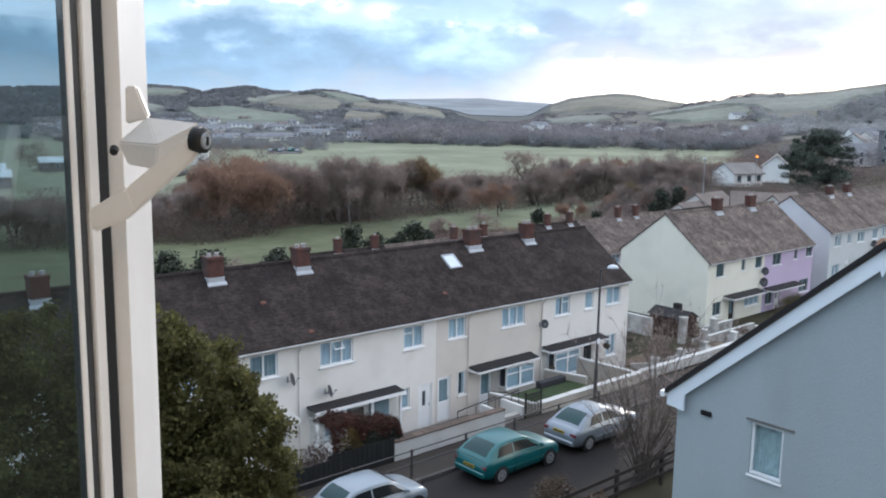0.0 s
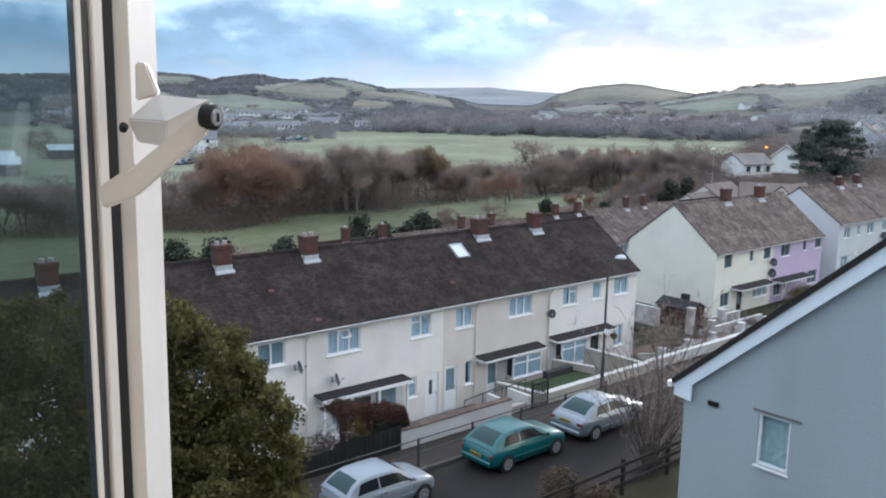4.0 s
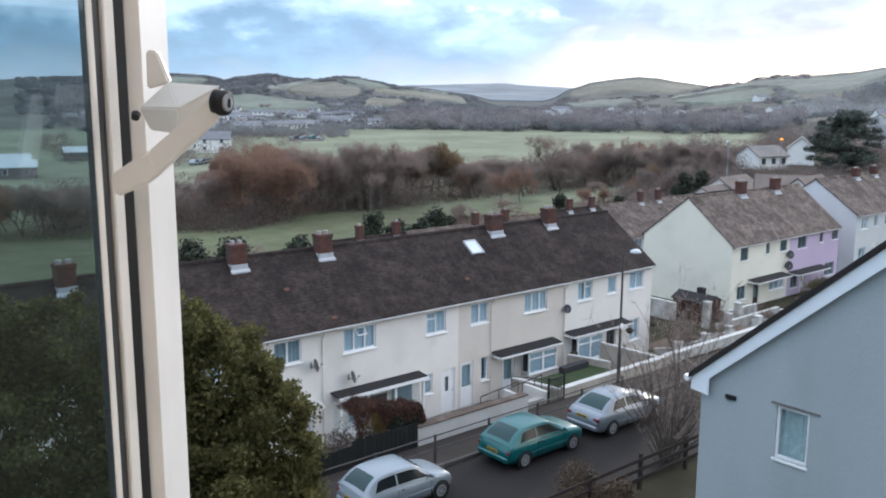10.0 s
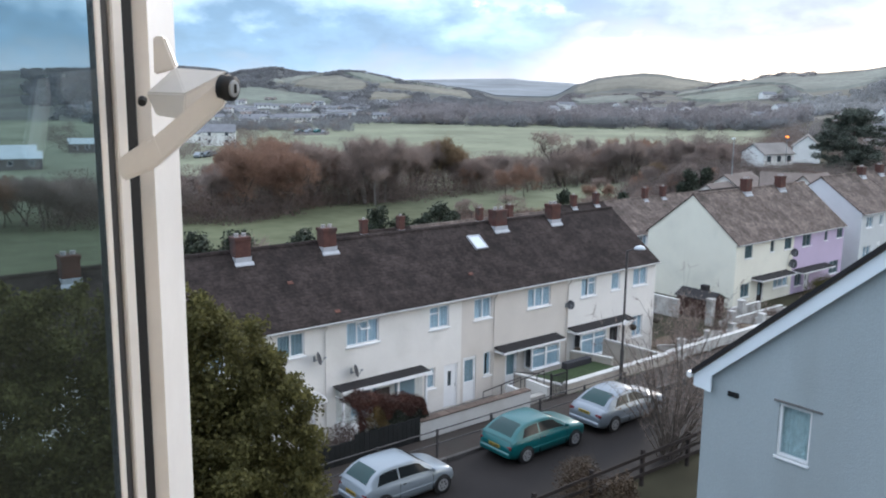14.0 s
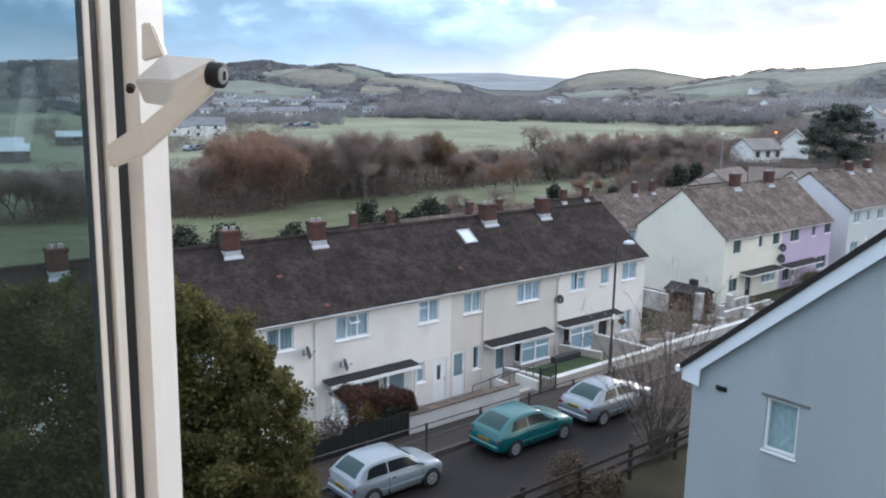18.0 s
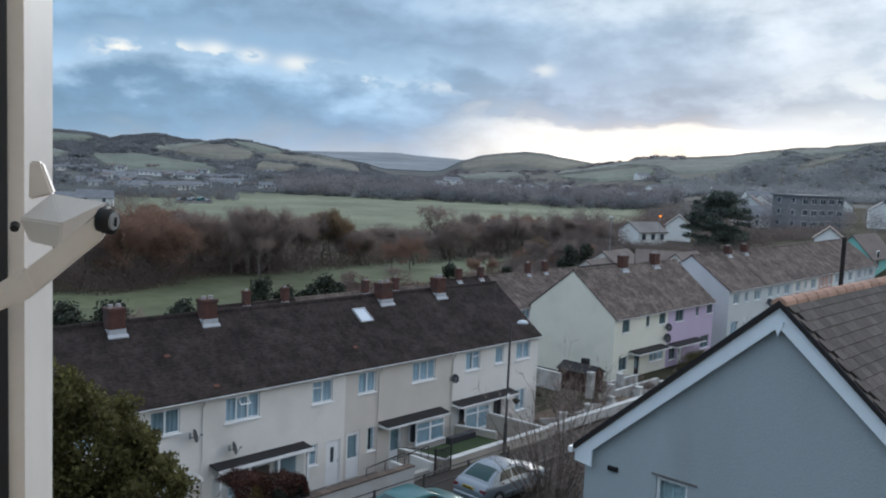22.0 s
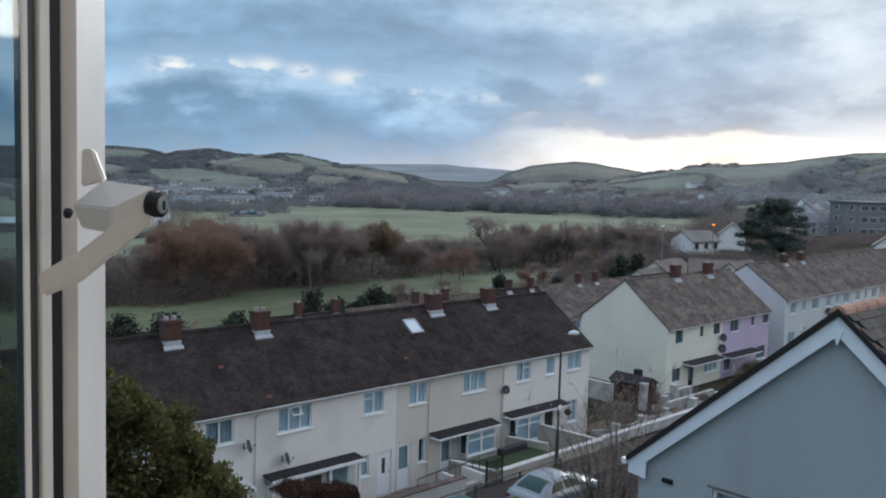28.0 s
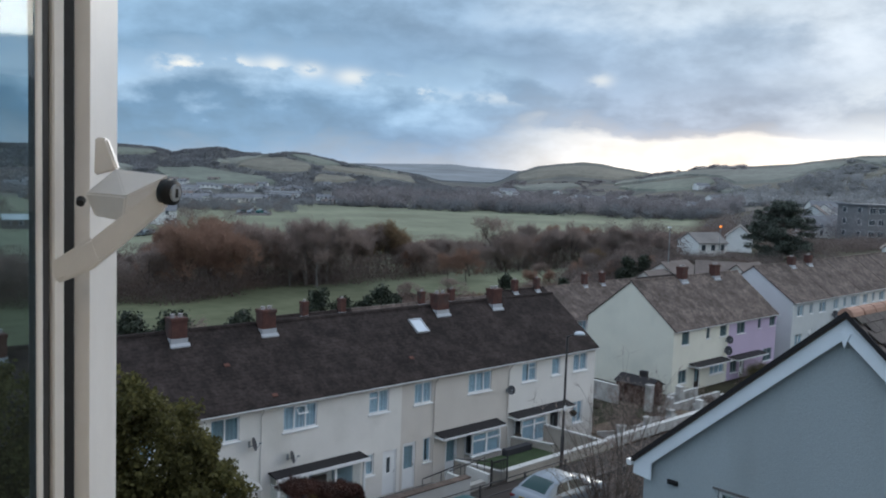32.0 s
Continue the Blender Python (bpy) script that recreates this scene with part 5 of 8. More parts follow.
def porch():
    p = thing("glazed_porch", 18.15, 28.25, ZB, "white framed glazed lean-to porch with a black felt roof", "porch")
    w, d = 4.35, 0.58
    zt = 2.24
    bm = bmesh.new()
    prism(bm, [(-0.12, zt), (d, zt + 0.08), (d, zt + 0.13), (-0.12, zt + 0.06)], "x", -0.1, w + 0.1)
    part("roof", bm, FELT, p, "black felt roof")
    part("fascia", boxes((-0.12, w + 0.12, -0.15, -0.122, zt - 0.09, zt + 0.05)), WHITE, p)
    part("end_fascia", boxes((w + 0.102, w + 0.125, -0.12, d - 0.01, zt - 0.1, zt + 0.06)), WHITE, p)
    for u in (0.0, 1.35, 2.75, w - 0.1):
        part("post", boxes((u, u + 0.1, 0, 0.1, -0.3, zt - 0.01), bev=0.006), WHITE, p)
    for u in (0.1, 1.45, 2.85):
        b = u + (1.25 if u < 1 else 1.3 if u < 2 else 1.25)
        part("rail", boxes((u, b - 0.002, 0.02, 0.08, 0.75, 0.82)), WHITE, p)
        q = part("pane", boxes((u, b - 0.002, 0.045, 0.053, 0.83, zt - 0.02)), PANE, p)
        q.visible_shadow = False
        if u < 2:
            part("panel", boxes((u, b - 0.002, 0.03, 0.07, -0.2, 0.74)), WHITE, p)
        else:
            q = part("pane", boxes((u, b - 0.002, 0.045, 0.053, -0.2, 0.74)), PANE, p)
            q.visible_shadow = False
    # dark panel put in for the shade behind the porch glass
    part("inner_door", boxes((1.95, 2.7, d - 0.06, d - 0.01, -0.25, 1.75)), PORCH_SHADE, p, "dark brown panel standing for the shade inside the porch")
    part("inner_window", boxes((3.0, 4.05, d - 0.05, d - 0.01, 0.9, 1.85)), CURTAIN_B, p)
    part("side_frame", boxes((0.0, 0.06, 0.12, d - 0.01, 0.75, 0.83), (0.0, 0.06, 0.12, d - 0.01, zt - 0.4, zt - 0.34)), WHITE, p)
    q = part("pane", boxes((0.026, 0.034, 0.11, d - 0.01, 0.84, zt)), PANE, p)
    q.visible_shadow = False
    part("panel", boxes((0.01, 0.05, 0.11, d - 0.01, -0.2, 0.74)), WHITE, p)


porch()
c = thing("door_canopy", 16.05, 28.84, 0.36, "small rounded white canopy over a door", "canopy")
bm = bmesh.new()
arc = [(-0.85 + 0.85 * (1 - math.cos(k * math.pi / 12)), 0.2 * math.sin(k * math.pi / 12)) for k in range(7)]
prism(bm, arc + [(y, z - 0.05) for y, z in reversed(arc)], "x", 0.0, 1.25)
part("shell", bm, WHITE_W, c)
for u in (0.05, 1.16):
    part("bracket", boxes((u, u + 0.04, -0.7, -0.004, -0.1, -0.055), (u, u + 0.04, -0.05, -0.004, -0.4, -0.1)), WHITE, c)


def bay(x0, x1, z0, z1, dep, wall, zb):
    b = thing("bay_window", x0, YA - dep, zb, "white framed box bay window under the canopy", "window")
    w = x1 - x0
    part("plinth", boxes((0, w, 0, dep - 0.005, -0.3, z0 - zb)), wall, b)
    part("sill", boxes((-0.05, w + 0.05, -0.07, 0.1, z0 - zb + 0.001, z0 - zb + 0.06), bev=0.01), WHITE, b)
    H0, H1 = z0 - zb + 0.062, z1 - zb
    n = 2
    st = w / n
    bm = bmesh.new()
    wall_with_holes(bm, 0, w, H0, H1, [(st * i + 0.06, st * (i + 1) - 0.06, H0 + 0.06, H1 - 0.38) for i in range(n)] + [(st * i + 0.06, st * (i + 1) - 0.06, H1 - 0.32, H1 - 0.06) for i in range(n)], 0.06)
    part("frame", bm, WHITE, b)
    for u in (0.0, w - 0.06):
        bm = bmesh.new()
        wall_with_holes(bm, 0.061, dep - 0.005, H0, H1, [(0.1, dep - 0.06, H0 + 0.06, H1 - 0.06)], 0.06)
        for v in bm.verts:
            v.co = Vector((u + v.co.y, v.co.x, v.co.z))
        part("side_frame", bm, WHITE, b)
    q = part("pane", boxes((0.05, w - 0.05, 0.026, 0.034, H0 + 0.05, H1 - 0.05)), PANE, b)
    q.visible_shadow = False
    bm = bmesh.new()
    vs = []
    for i in range(41):
        u = 0.08 + (w - 0.16) * i / 40
        yy = 0.10 + 0.02 * math.sin(i * 1.9)
        vs.append((bm.verts.new((u, yy, H0)), bm.verts.new((u, yy, H1))))
    for i in range(40):
        bm.faces.new((vs[i][0], vs[i + 1][0], vs[i + 1][1], vs[i][1]))
    part("curtain", bm, CURTAIN, b)
    # dark panel for the unlit room behind the bay
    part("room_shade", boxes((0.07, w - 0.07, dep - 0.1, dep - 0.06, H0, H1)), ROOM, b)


bay(28.95, 30.9, -0.82, 0.3, 0.55, BEIGE, ZB)
bay(32.45, 34.4, -0.9, 0.4, 0.55, CREAM, ZB)


def basket(x, y, z):
    b = thing("hanging_basket", x, y, z, "dark hanging basket of withered plants on the wall", "basket", group="hanging baskets")
    bm = bmesh.new()
    bmesh.ops.create_icosphere(bm, subdivisions=2, radius=0.2)
    for v in bm.verts:
        v.co *= 1 + 0.35 * noise.noise(v.co * 9 + Vector((x, y, z)))
        v.co.z *= 0.8
    part("foliage", bm, MOSS, b, smooth=False)
    bm = bmesh.new()
    for k in range(3):
        a = 2.1 * k
        tube(bm, (0.16 * math.cos(a), 0.16 * math.sin(a), 0.0), (0, 0, 0.4), 0.006, n=4)
    tube(bm, (0, 0, 0.4), (0, 0.28, 0.42), 0.01, n=5)
    part("bracket", bm, RAIL, b)


MOSS = material("withered_plants", (0.055, 0.045, 0.035), 0.95, 0.4, 9)
basket(32.2, 28.3, -0.35), basket(36.75, 28.45, 0.05), basket(38.75, 28.45, 0.1)
tagged(mesh_ob("planter_trough", boxes((29.5, 31.3, 26.55, 26.9, -0.6, -0.1), bev=0.03), DARK), "long dark planter trough on the lawn", "planter")
sk = thing("roof_window", 27.5, 30.3, 4.6, "small pale roof window in the dark tiles", "roof window")
sk.matrix_world = pose(27.42, 30.78, 4.93, math.degrees(math.atan(0.7206)), 0, 0)
part("frame", boxes((0, 0.78, 0, 0.06, 0, 0.09), (0, 0.78, 0.86, 0.92, 0, 0.09), (0, 0.06, 0.06, 0.86, 0, 0.09), (0.72, 0.78, 0.06, 0.86, 0, 0.09)), LEAD, sk)
# pale base colour stands for the sky mirrored in the pane
part("pane", boxes((0.06, 0.72, 0.06, 0.86, 0.05, 0.06)), material("sky_lit_pane", (0.55, 0.6, 0.66), 0.06, 0.03, 3, spec=1.0), sk)
for k, (px, py) in enumerate(((17.0, 30.45), (18.3, 28.95), (26.0, 29.6))):
    o = mesh_ob("replaced_tile", boxes((0, 0.24, 0, 0.16, 0.004, 0.03), bev=0.006), material("fresh_orange_tile", (0.12, 0.052, 0.038), 0.9, 0.2, 5))
    o.matrix_world = pose(px, py, 3.52 + 0.7206 * (py - 28.84), math.degrees(math.atan(0.7206)), 0, 0)
    tagged(o, "single newer orange tile among dark old ones", "roof tile", "newer tiles")


# ---- cars ----
def loft(bm, rings):
    vs = [[bm.verts.new(p) for p in r] for r in rings]
    for a, b in zip(vs, vs[1:]):
        n = len(a)
        for i in range(n):
            j = (i + 1) % n
            bm.faces.new((a[i], a[j], b[j], b[i]))
    bm.faces.new(vs[0][::-1])
    bm.faces.new(vs[-1])
    return vs


def wheel(parent, x, y, side):
    bm = bmesh.new()
    R, wd = 0.295, 0.18
    prof = [(0.20, -wd / 2), (0.26, -wd / 2 - 0.005), (R, -wd / 2 + 0.03), (R, wd / 2 - 0.03), (0.26, wd / 2 + 0.005), (0.20, wd / 2)]
    n = 24
    rings = [[bm.verts.new((x + r * math.cos(2 * math.pi * k / n), y + w, 0.295 + r * math.sin(2 * math.pi * k / n))) for r, w in prof] for k in range(n)]
    for k in range(n):
        a, b = rings[k], rings[(k + 1) % n]
        for i in range(len(prof) - 1):
            bm.faces.new((a[i], a[i + 1], b[i + 1], b[i]))
    t = part("wheel", bm, BLACK, parent, "black tyre", smooth=True)
    bm = bmesh.new()
    yo = y + side * (wd / 2 - 0.004)
    tube(bm, (x, yo, 0.295), (x, yo - side * 0.1, 0.295), 0.205, 0.205, 24)
    part("rim", bm, ALLOY, t, "silver wheel trim")
    bm = bmesh.new()
    for k in range(6):
        a = math.pi / 3 * k
        ca, sa = math.cos(a), math.sin(a)
        q = Vector((x + 0.11 * ca, yo + side * 0.006, 0.295 + 0.11 * sa))
        box(bm, q.x - 0.022, q.x + 0.022, q.y - 0.006, q.y + 0.006, q.z - 0.022, q.z + 0.022)
    part("trim_holes", bm, BLACK, t)


def curve(nodes, x):
    """A smooth line through (x, value) nodes."""
    n = len(nodes)
    for i in range(n - 1):
        (x0, y0), (x1, y1) = nodes[i], nodes[i + 1]
        if x <= x1 or i == n - 2:
            t = min(1.0, max(0.0, (x - x0) / (x1 - x0)))
            m0 = (y1 - nodes[i - 1][1]) / (x1 - nodes[i - 1][0]) if i else (y1 - y0) / (x1 - x0)
            m1 = (nodes[i + 2][1] - y0) / (nodes[i + 2][0] - x0) if i < n - 2 else (y1 - y0) / (x1 - x0)
            h = x1 - x0
            return (2 * t ** 3 - 3 * t * t + 1) * y0 + (t ** 3 - 2 * t * t + t) * h * m0 + (3 * t * t - 2 * t ** 3) * y1 + (t ** 3 - t * t) * h * m1


def car(x, y, L, Wd, H, paint, label, bonnet, belt, tail, screen, roof0, roof1, wheels, plate_z=0.55, lamp_z=0.66):
    """A three-door hatchback that faces +x. x: its tail; y: its middle line. Stations are fractions of its length, heights metres."""
    c = thing("car", x, y, 0.0, label, "car", "cars parked beside the kerb")
    hw = Wd / 2
    low = [(0.0, 0.36), (0.02, 0.27), (0.08, 0.21), (0.3, 0.18), (0.7, 0.18), (0.9, 0.2), (0.97, 0.25), (1.0, 0.32)]
    top = [(0.0, 0.66), (0.012, belt - 0.16), (0.035, belt - 0.04), (0.12, belt - 0.005), (0.3, belt), (0.6, belt - 0.03), (screen, bonnet + 0.01), (0.84, bonnet - 0.03), (0.93, bonnet - 0.11), (0.975, bonnet - 0.2), (1.0, 0.53)]
    wid = [(0.0, 0.84), (0.03, 0.93), (0.12, 0.985), (0.3, 1.0), (0.65, 1.0), (0.82, 0.985), (0.92, 0.93), (0.97, 0.86), (1.0, 0.74)]
    rings = []
    for i in range(45):
        f = 0.5 - 0.5 * math.cos(math.pi * i / 44)
        z0, z1, w = curve(low, f), curve(top, f), hw * curve(wid, f)
        h = z1 - z0
        half = [(0.86, z0), (0.95, z0 + 0.16 * h), (0.985, z0 + 0.34 * h), (1.0, z0 + 0.55 * h), (0.992, z0 + 0.72 * h), (0.962, z0 + 0.88 * h), (0.90, z1 - 0.012), (0.78, z1 + 0.006), (0.45, z1 + 0.022), (0.0, z1 + 0.03)]
        pts = [(-q * w, z) for q, z in half] + [(q * w, z) for q, z in half[-2::-1]]
        rings.append([(f * L, u, z) for u, z in pts])
    bm = bmesh.new()
    loft(bm, rings)
    part("body", bm, paint, c, smooth=True)
    roofline = [(tail, belt - 0.03), (tail + 0.5 * (roof0 - tail), belt + 0.57 * (H - belt)), (roof0, H - 0.045), (roof0 + 0.07, H - 0.01), ((roof0 + roof1) / 2, H), (roof1 - 0.05, H - 0.016), (roof1, H - 0.05), (roof1 + 0.5 * (screen - roof1), (H + bonnet) / 2 + 0.02), (screen + 0.012, bonnet + 0.0)]

    def skin(f, v):
        """A point on the cabin: station, and place across it from -1 (one waist) to 1 (the other)."""
        zt = curve(roofline, f)
        k = min(1.0, max(0.0, (zt - belt) / (H - belt)))
        wt, wb = hw * (0.90 - 0.17 * k), hw * 0.955
        zb = min(belt - 0.03, zt - 0.05)
        a = abs(v)
        if a <= 0.62:
            q = a / 0.62
            p, z = q * (wt - 0.06), zt + 0.025 * (1 - q * q)
        elif a <= 0.72:
            q = (a - 0.62) / 0.1
            p, z = wt - 0.06 + 0.06 * math.sin(q * math.pi / 2), zt - 0.045 * (1 - math.cos(q * math.pi / 2))
        else:
            q = (a - 0.72) / 0.28
            p, z = wt + (wb - wt) * q, (zt - 0.045) + (zb - zt + 0.045) * q
        return Vector((f * L, p if v > 0 else -p, z))

    def sheet(name, edge0, edge1, v0, v1, mat, lab="", n=10, m=8, lift=0.005, parent=c):
        """A patch of the cabin's skin, lifted off it; its ends run from one station at v0 to another at v1."""
        bm = bmesh.new()
        for off in (lift, lift - 0.012):
            rows = []
            for j in range(m + 1):
                v = v0 + (v1 - v0) * j / m
                a, b = (e[0] + (e[1] - e[0]) * j / m for e in (edge0, edge1))
                row = []
                for i in range(n + 1):
                    f = a + (b - a) * i / n
                    du, dv = skin(f + 0.004, v) - skin(f - 0.004, v), skin(f, v + 0.01) - skin(f, v - 0.01)
                    nn = du.cross(dv)
                    nn = nn.normalized() if nn.length > 1e-9 else Vector((0, 0, 1))
                    row.append(bm.verts.new(skin(f, v) + nn * off))
                rows.append(row)
            for p, q in zip(rows, rows[1:]):
                for i in range(n):
                    bm.faces.new((p[i], p[i + 1], q[i + 1], q[i]) if off > 0 else (p[i], q[i], q[i + 1], p[i + 1]))
        return part(name, bm, mat, parent, lab, smooth=True)

    bm = bmesh.new()
    grid = []
    for i in range(43):
        f = tail + (screen + 0.012 - tail) * i / 42
        grid.append([bm.verts.new(skin(f, -1 + j / 18)) for j in range(37)])
    for p, q in zip(grid, grid[1:]):
        for j in range(36):
            bm.faces.new((p[j], p[j + 1], q[j + 1], q[j]))
    part("cabin", bm, paint, c, "roof and pillars", smooth=True)
    rk = roof0 - tail
    sheet("rear_window", (tail + 0.16 * rk,) * 2, (tail + 0.88 * rk,) * 2, -0.53, 0.53, CARGLASS_R, "tinted rear window")
    fk = screen - roof1
    sheet("windscreen", (roof1 + 0.12 * fk,) * 2, (roof1 + 0.93 * fk,) * 2, -0.58, 0.58, CARGLASS)
    mid = roof0 + 0.44 * (roof1 - roof0)
    for sg in (-1, 1):
        sheet("side_window", (tail + 0.88 * rk, tail + 0.62 * rk), (mid - 0.006, mid - 0.008), sg * 0.755, sg * 0.955, CARGLASS, "tinted rear side window")
        sheet("side_window", (mid + 0.008, mid + 0.008), (roof1 + 0.10 * fk, screen - 0.12 * fk), sg * 0.755, sg * 0.955, CARGLASS, "tinted door window")
        mx = (screen - 0.055) * L
        part("door_mirror", boxes((mx, mx + 0.11, min(sg * hw * 0.95, sg * hw * 1.12), max(sg * hw * 0.95, sg * hw * 1.12), belt - 0.02, belt + 0.10), bev=0.025), paint, c)
        a, b = sorted((sg * hw * 0.60, sg * hw * 0.90))
        part("rear_light", boxes((0.004 * L, 0.055 * L, a, b, lamp_z - 0.07, lamp_z + 0.06), bev=0.025), TAIL, c, "red tail light")
        a, b = sorted((sg * hw * 0.44, sg * hw * 0.78))
        part("headlight", boxes((0.925 * L, 0.984 * L, a, b, bonnet - 0.34, bonnet - 0.215), bev=0.02), HEAD, c, "clear headlight")
        a, b = sorted((sg * hw * 0.975, sg * hw * 1.010))
        part("rub_strip", boxes((0.27 * L, 0.735 * L, a, b, 0.455, 0.50), bev=0.006), paint, c)
        part("door_handle", boxes(((mid + 0.03) * L, (mid + 0.03) * L + 0.13, a, b, belt - 0.15, belt - 0.118), bev=0.006), BLACK, c)
        a, b = sorted((sg * hw * 0.93, sg * hw * 1.0005))
        part("door_gap", boxes(((mid - 0.001) * L, (mid + 0.0015) * L, a, b, 0.26, belt - 0.1), ((screen - 0.035) * L, (screen - 0.033) * L, a, b, 0.26, bonnet - 0.12)), BLACK, c)
        for f in wheels:
            # solid black disc stands for the shaded gap around the wheel
            bm = bmesh.new()
            tube(bm, (f * L, sg * hw * 0.80, 0.3), (f * L, sg * hw * 1.003, 0.3), 0.322, 0.332, 24)
            part("wheel_arch", bm, BLACK, c)
            wheel(c, f * L, sg * (hw * 1.012 - 0.085), sg)
    part("bumper", boxes((-0.045, 0.05 * L, -hw * 0.86, hw * 0.86, 0.30, 0.50), bev=0.045), paint, c, "rear bumper")
    part("bumper", boxes((0.965 * L, L + 0.03, -hw * 0.72, hw * 0.72, 0.26, 0.46), bev=0.045), paint, c, "front bumper")
    pl = part("number_plate", boxes((-0.022, 0.01, -0.26, 0.26, plate_z, plate_z + 0.11)), PLATE, c, "yellow rear number plate")
    bm = bmesh.new()
    for k in range(6):
        box(bm, -0.0245, -0.0225, -0.21 + 0.07 * k + (0.02 if k > 2 else 0), -0.165 + 0.07 * k + (0.02 if k > 2 else 0), plate_z + 0.02, plate_z + 0.09)
    part("plate_marks", bm, BLACK, pl)
    part("aerial", tube(bmesh.new(), skin(roof1 - 0.03, 0.0), skin(roof1 - 0.03, 0.0) + Vector((-0.28, 0, 0.30)), 0.004, 0.003, 5), BLACK, c)
    return c


def paint(name, col, flake=0.4):
    m = material(name, col, 0.32, 0.04, 2.0, 0.03, 60, 0.0, metal=flake, spec=0.45, coat=0.45, coord="obj")
    m.node_tree.nodes["Principled BSDF"].inputs["Coat Roughness"].default_value = 0.12
    return m


SILVER = paint("silver_blue_car_paint", (0.200, 0.232, 0.268))
PALE = paint("pale_silver_car_paint", (0.235, 0.272, 0.305), 0.3)
TEAL = paint("teal_car_paint", (0.0, 0.098, 0.104), 0.15)
CARGLASS = material("dark_car_glass", (0.010, 0.013, 0.014), 0.12, 0.1, 1.0, 0, 5, 0.0, spec=0.12)
CARGLASS_R = material("green_tinted_car_glass", (0.016, 0.050, 0.052), 0.1, 0.1, 1.0, 0, 5, 0.0, spec=0.25)
TAIL = material("red_lens", (0.13, 0.015, 0.02), 0.2, 0.1)
HEAD = material("clear_lens", (0.6, 0.62, 0.65), 0.1, 0.1)
PLATE = material("yellow_plate", (0.36, 0.25, 0.035), 0.5, 0.05)
ALLOY = material("silver_trim", (0.45, 0.46, 0.48), 0.35, 0.1, 5, metal=0.6)
car(13.43, 20.50, 3.52, 1.60, 1.34, PALE, "small pale silver hatchback with two side doors", 0.86, 0.89, 0.02, 0.755, 0.19, 0.575, (0.19, 0.83))
car(19.28, 20.50, 3.87, 1.69, 1.35, TEAL, "metallic teal three-door hatchback", 0.85, 0.90, 0.025, 0.735, 0.22, 0.54, (0.193, 0.82))
car(23.80, 20.46, 4.15, 1.70, 1.37, SILVER, "silver-blue three-door hatchback with a long tail", 0.87, 0.92, 0.07, 0.74, 0.285, 0.545, (0.193, 0.825), 0.70, 0.72)


# ---- plants ----
def from_arrays(name, verts, faces, mat, parent=None, label=""):
    me = bpy.data.meshes.new(name)
    me.from_pydata([tuple(v) for v in verts], [], faces)
    me.materials.append(mat)
    ob = new(name, me)
    if parent:
        ob.parent = parent
    if label:
        ob["label"] = label
    return ob


def leaf_quads(rng, centres, size, long=1.7):
    """Small bent leaves at the given places, turned at random."""
    n = len(centres)
    a = rng.normal(size=(n, 3))
    a /= np.linalg.norm(a, axis=1, keepdims=True)
    b = np.cross(a, rng.normal(size=(n, 3)))
    b /= np.linalg.norm(b, axis=1, keepdims=True)
    s = size * rng.uniform(0.6, 1.3, size=(n, 1))
    v = np.empty((n, 4, 3))
    v[:, 0] = centres - a * s * long / 2
    v[:, 1] = centres + b * s * 0.5
    v[:, 2] = centres + a * s * long / 2
    v[:, 3] = centres - b * s * 0.5
    idx = np.arange(4 * n).reshape(n, 4)
    return v.reshape(-1, 3), idx.tolist()


def foliage(name, base, dark, light_amt=0.5, patch=1.3):
    m = bpy.data.materials.new(name)
    m.use_nodes = True
    nt = m.node_tree
    N, L = nt.nodes.new, nt.links.new
    p = nt.nodes["Principled BSDF"]
    p.inputs["Roughness"].default_value = 0.6
    p.inputs["Specular IOR Level"].default_value = 0.3
    geo = N("ShaderNodeNewGeometry")
    r = N("ShaderNodeValToRGB")
    L(geo.outputs["Random Per Island"], r.inputs[0])
    r.color_ramp.elements[0].color = (*dark, 1)
    r.color_ramp.elements[1].color = (*base, 1)
    t = N("ShaderNodeTexNoise")
    t.inputs["Scale"].default_value = patch
    L(geo.outputs["Position"], t.inputs["Vector"])
    q = N("ShaderNodeMapRange")
    q.inputs["From Min"].default_value, q.inputs["From Max"].default_value = 0.3, 0.7
    q.inputs["To Min"].default_value, q.inputs["To Max"].default_value = 1 - light_amt, 1 + light_amt
    L(t.outputs["Fac"], q.inputs[0])
    mx = N("ShaderNodeMix")
    mx.data_type, mx.blend_type = "RGBA", "MULTIPLY"
    mx.inputs[0].default_value = 1.0
    L(r.outputs[0], mx.inputs[6]), L(q.outputs[0], mx.inputs[7])
    L(mx.outputs[2], p.inputs["Base Color"])
    return m


def thin_foliage(name, base, dark, amt, patch=1.3):
    """Twigs so thin that light comes through them as well."""
    m = foliage(name, base, dark, amt, patch)
    nt = m.node_tree
    p = nt.nodes["Principled BSDF"]
    src = p.inputs["Base Color"].links[0].from_socket
    tr, mx = nt.nodes.new("ShaderNodeBsdfTranslucent"), nt.nodes.new("ShaderNodeMixShader")
    p.inputs["Specular IOR Level"].default_value = 0.15
    mx.inputs[0].default_value = 0.5
    nt.links.new(src, tr.inputs[0])
    nt.links.new(p.outputs[0], mx.inputs[1]), nt.links.new(tr.outputs[0], mx.inputs[2])
    nt.links.new(mx.outputs[0], nt.nodes["Material Output"].inputs[0])
    return m


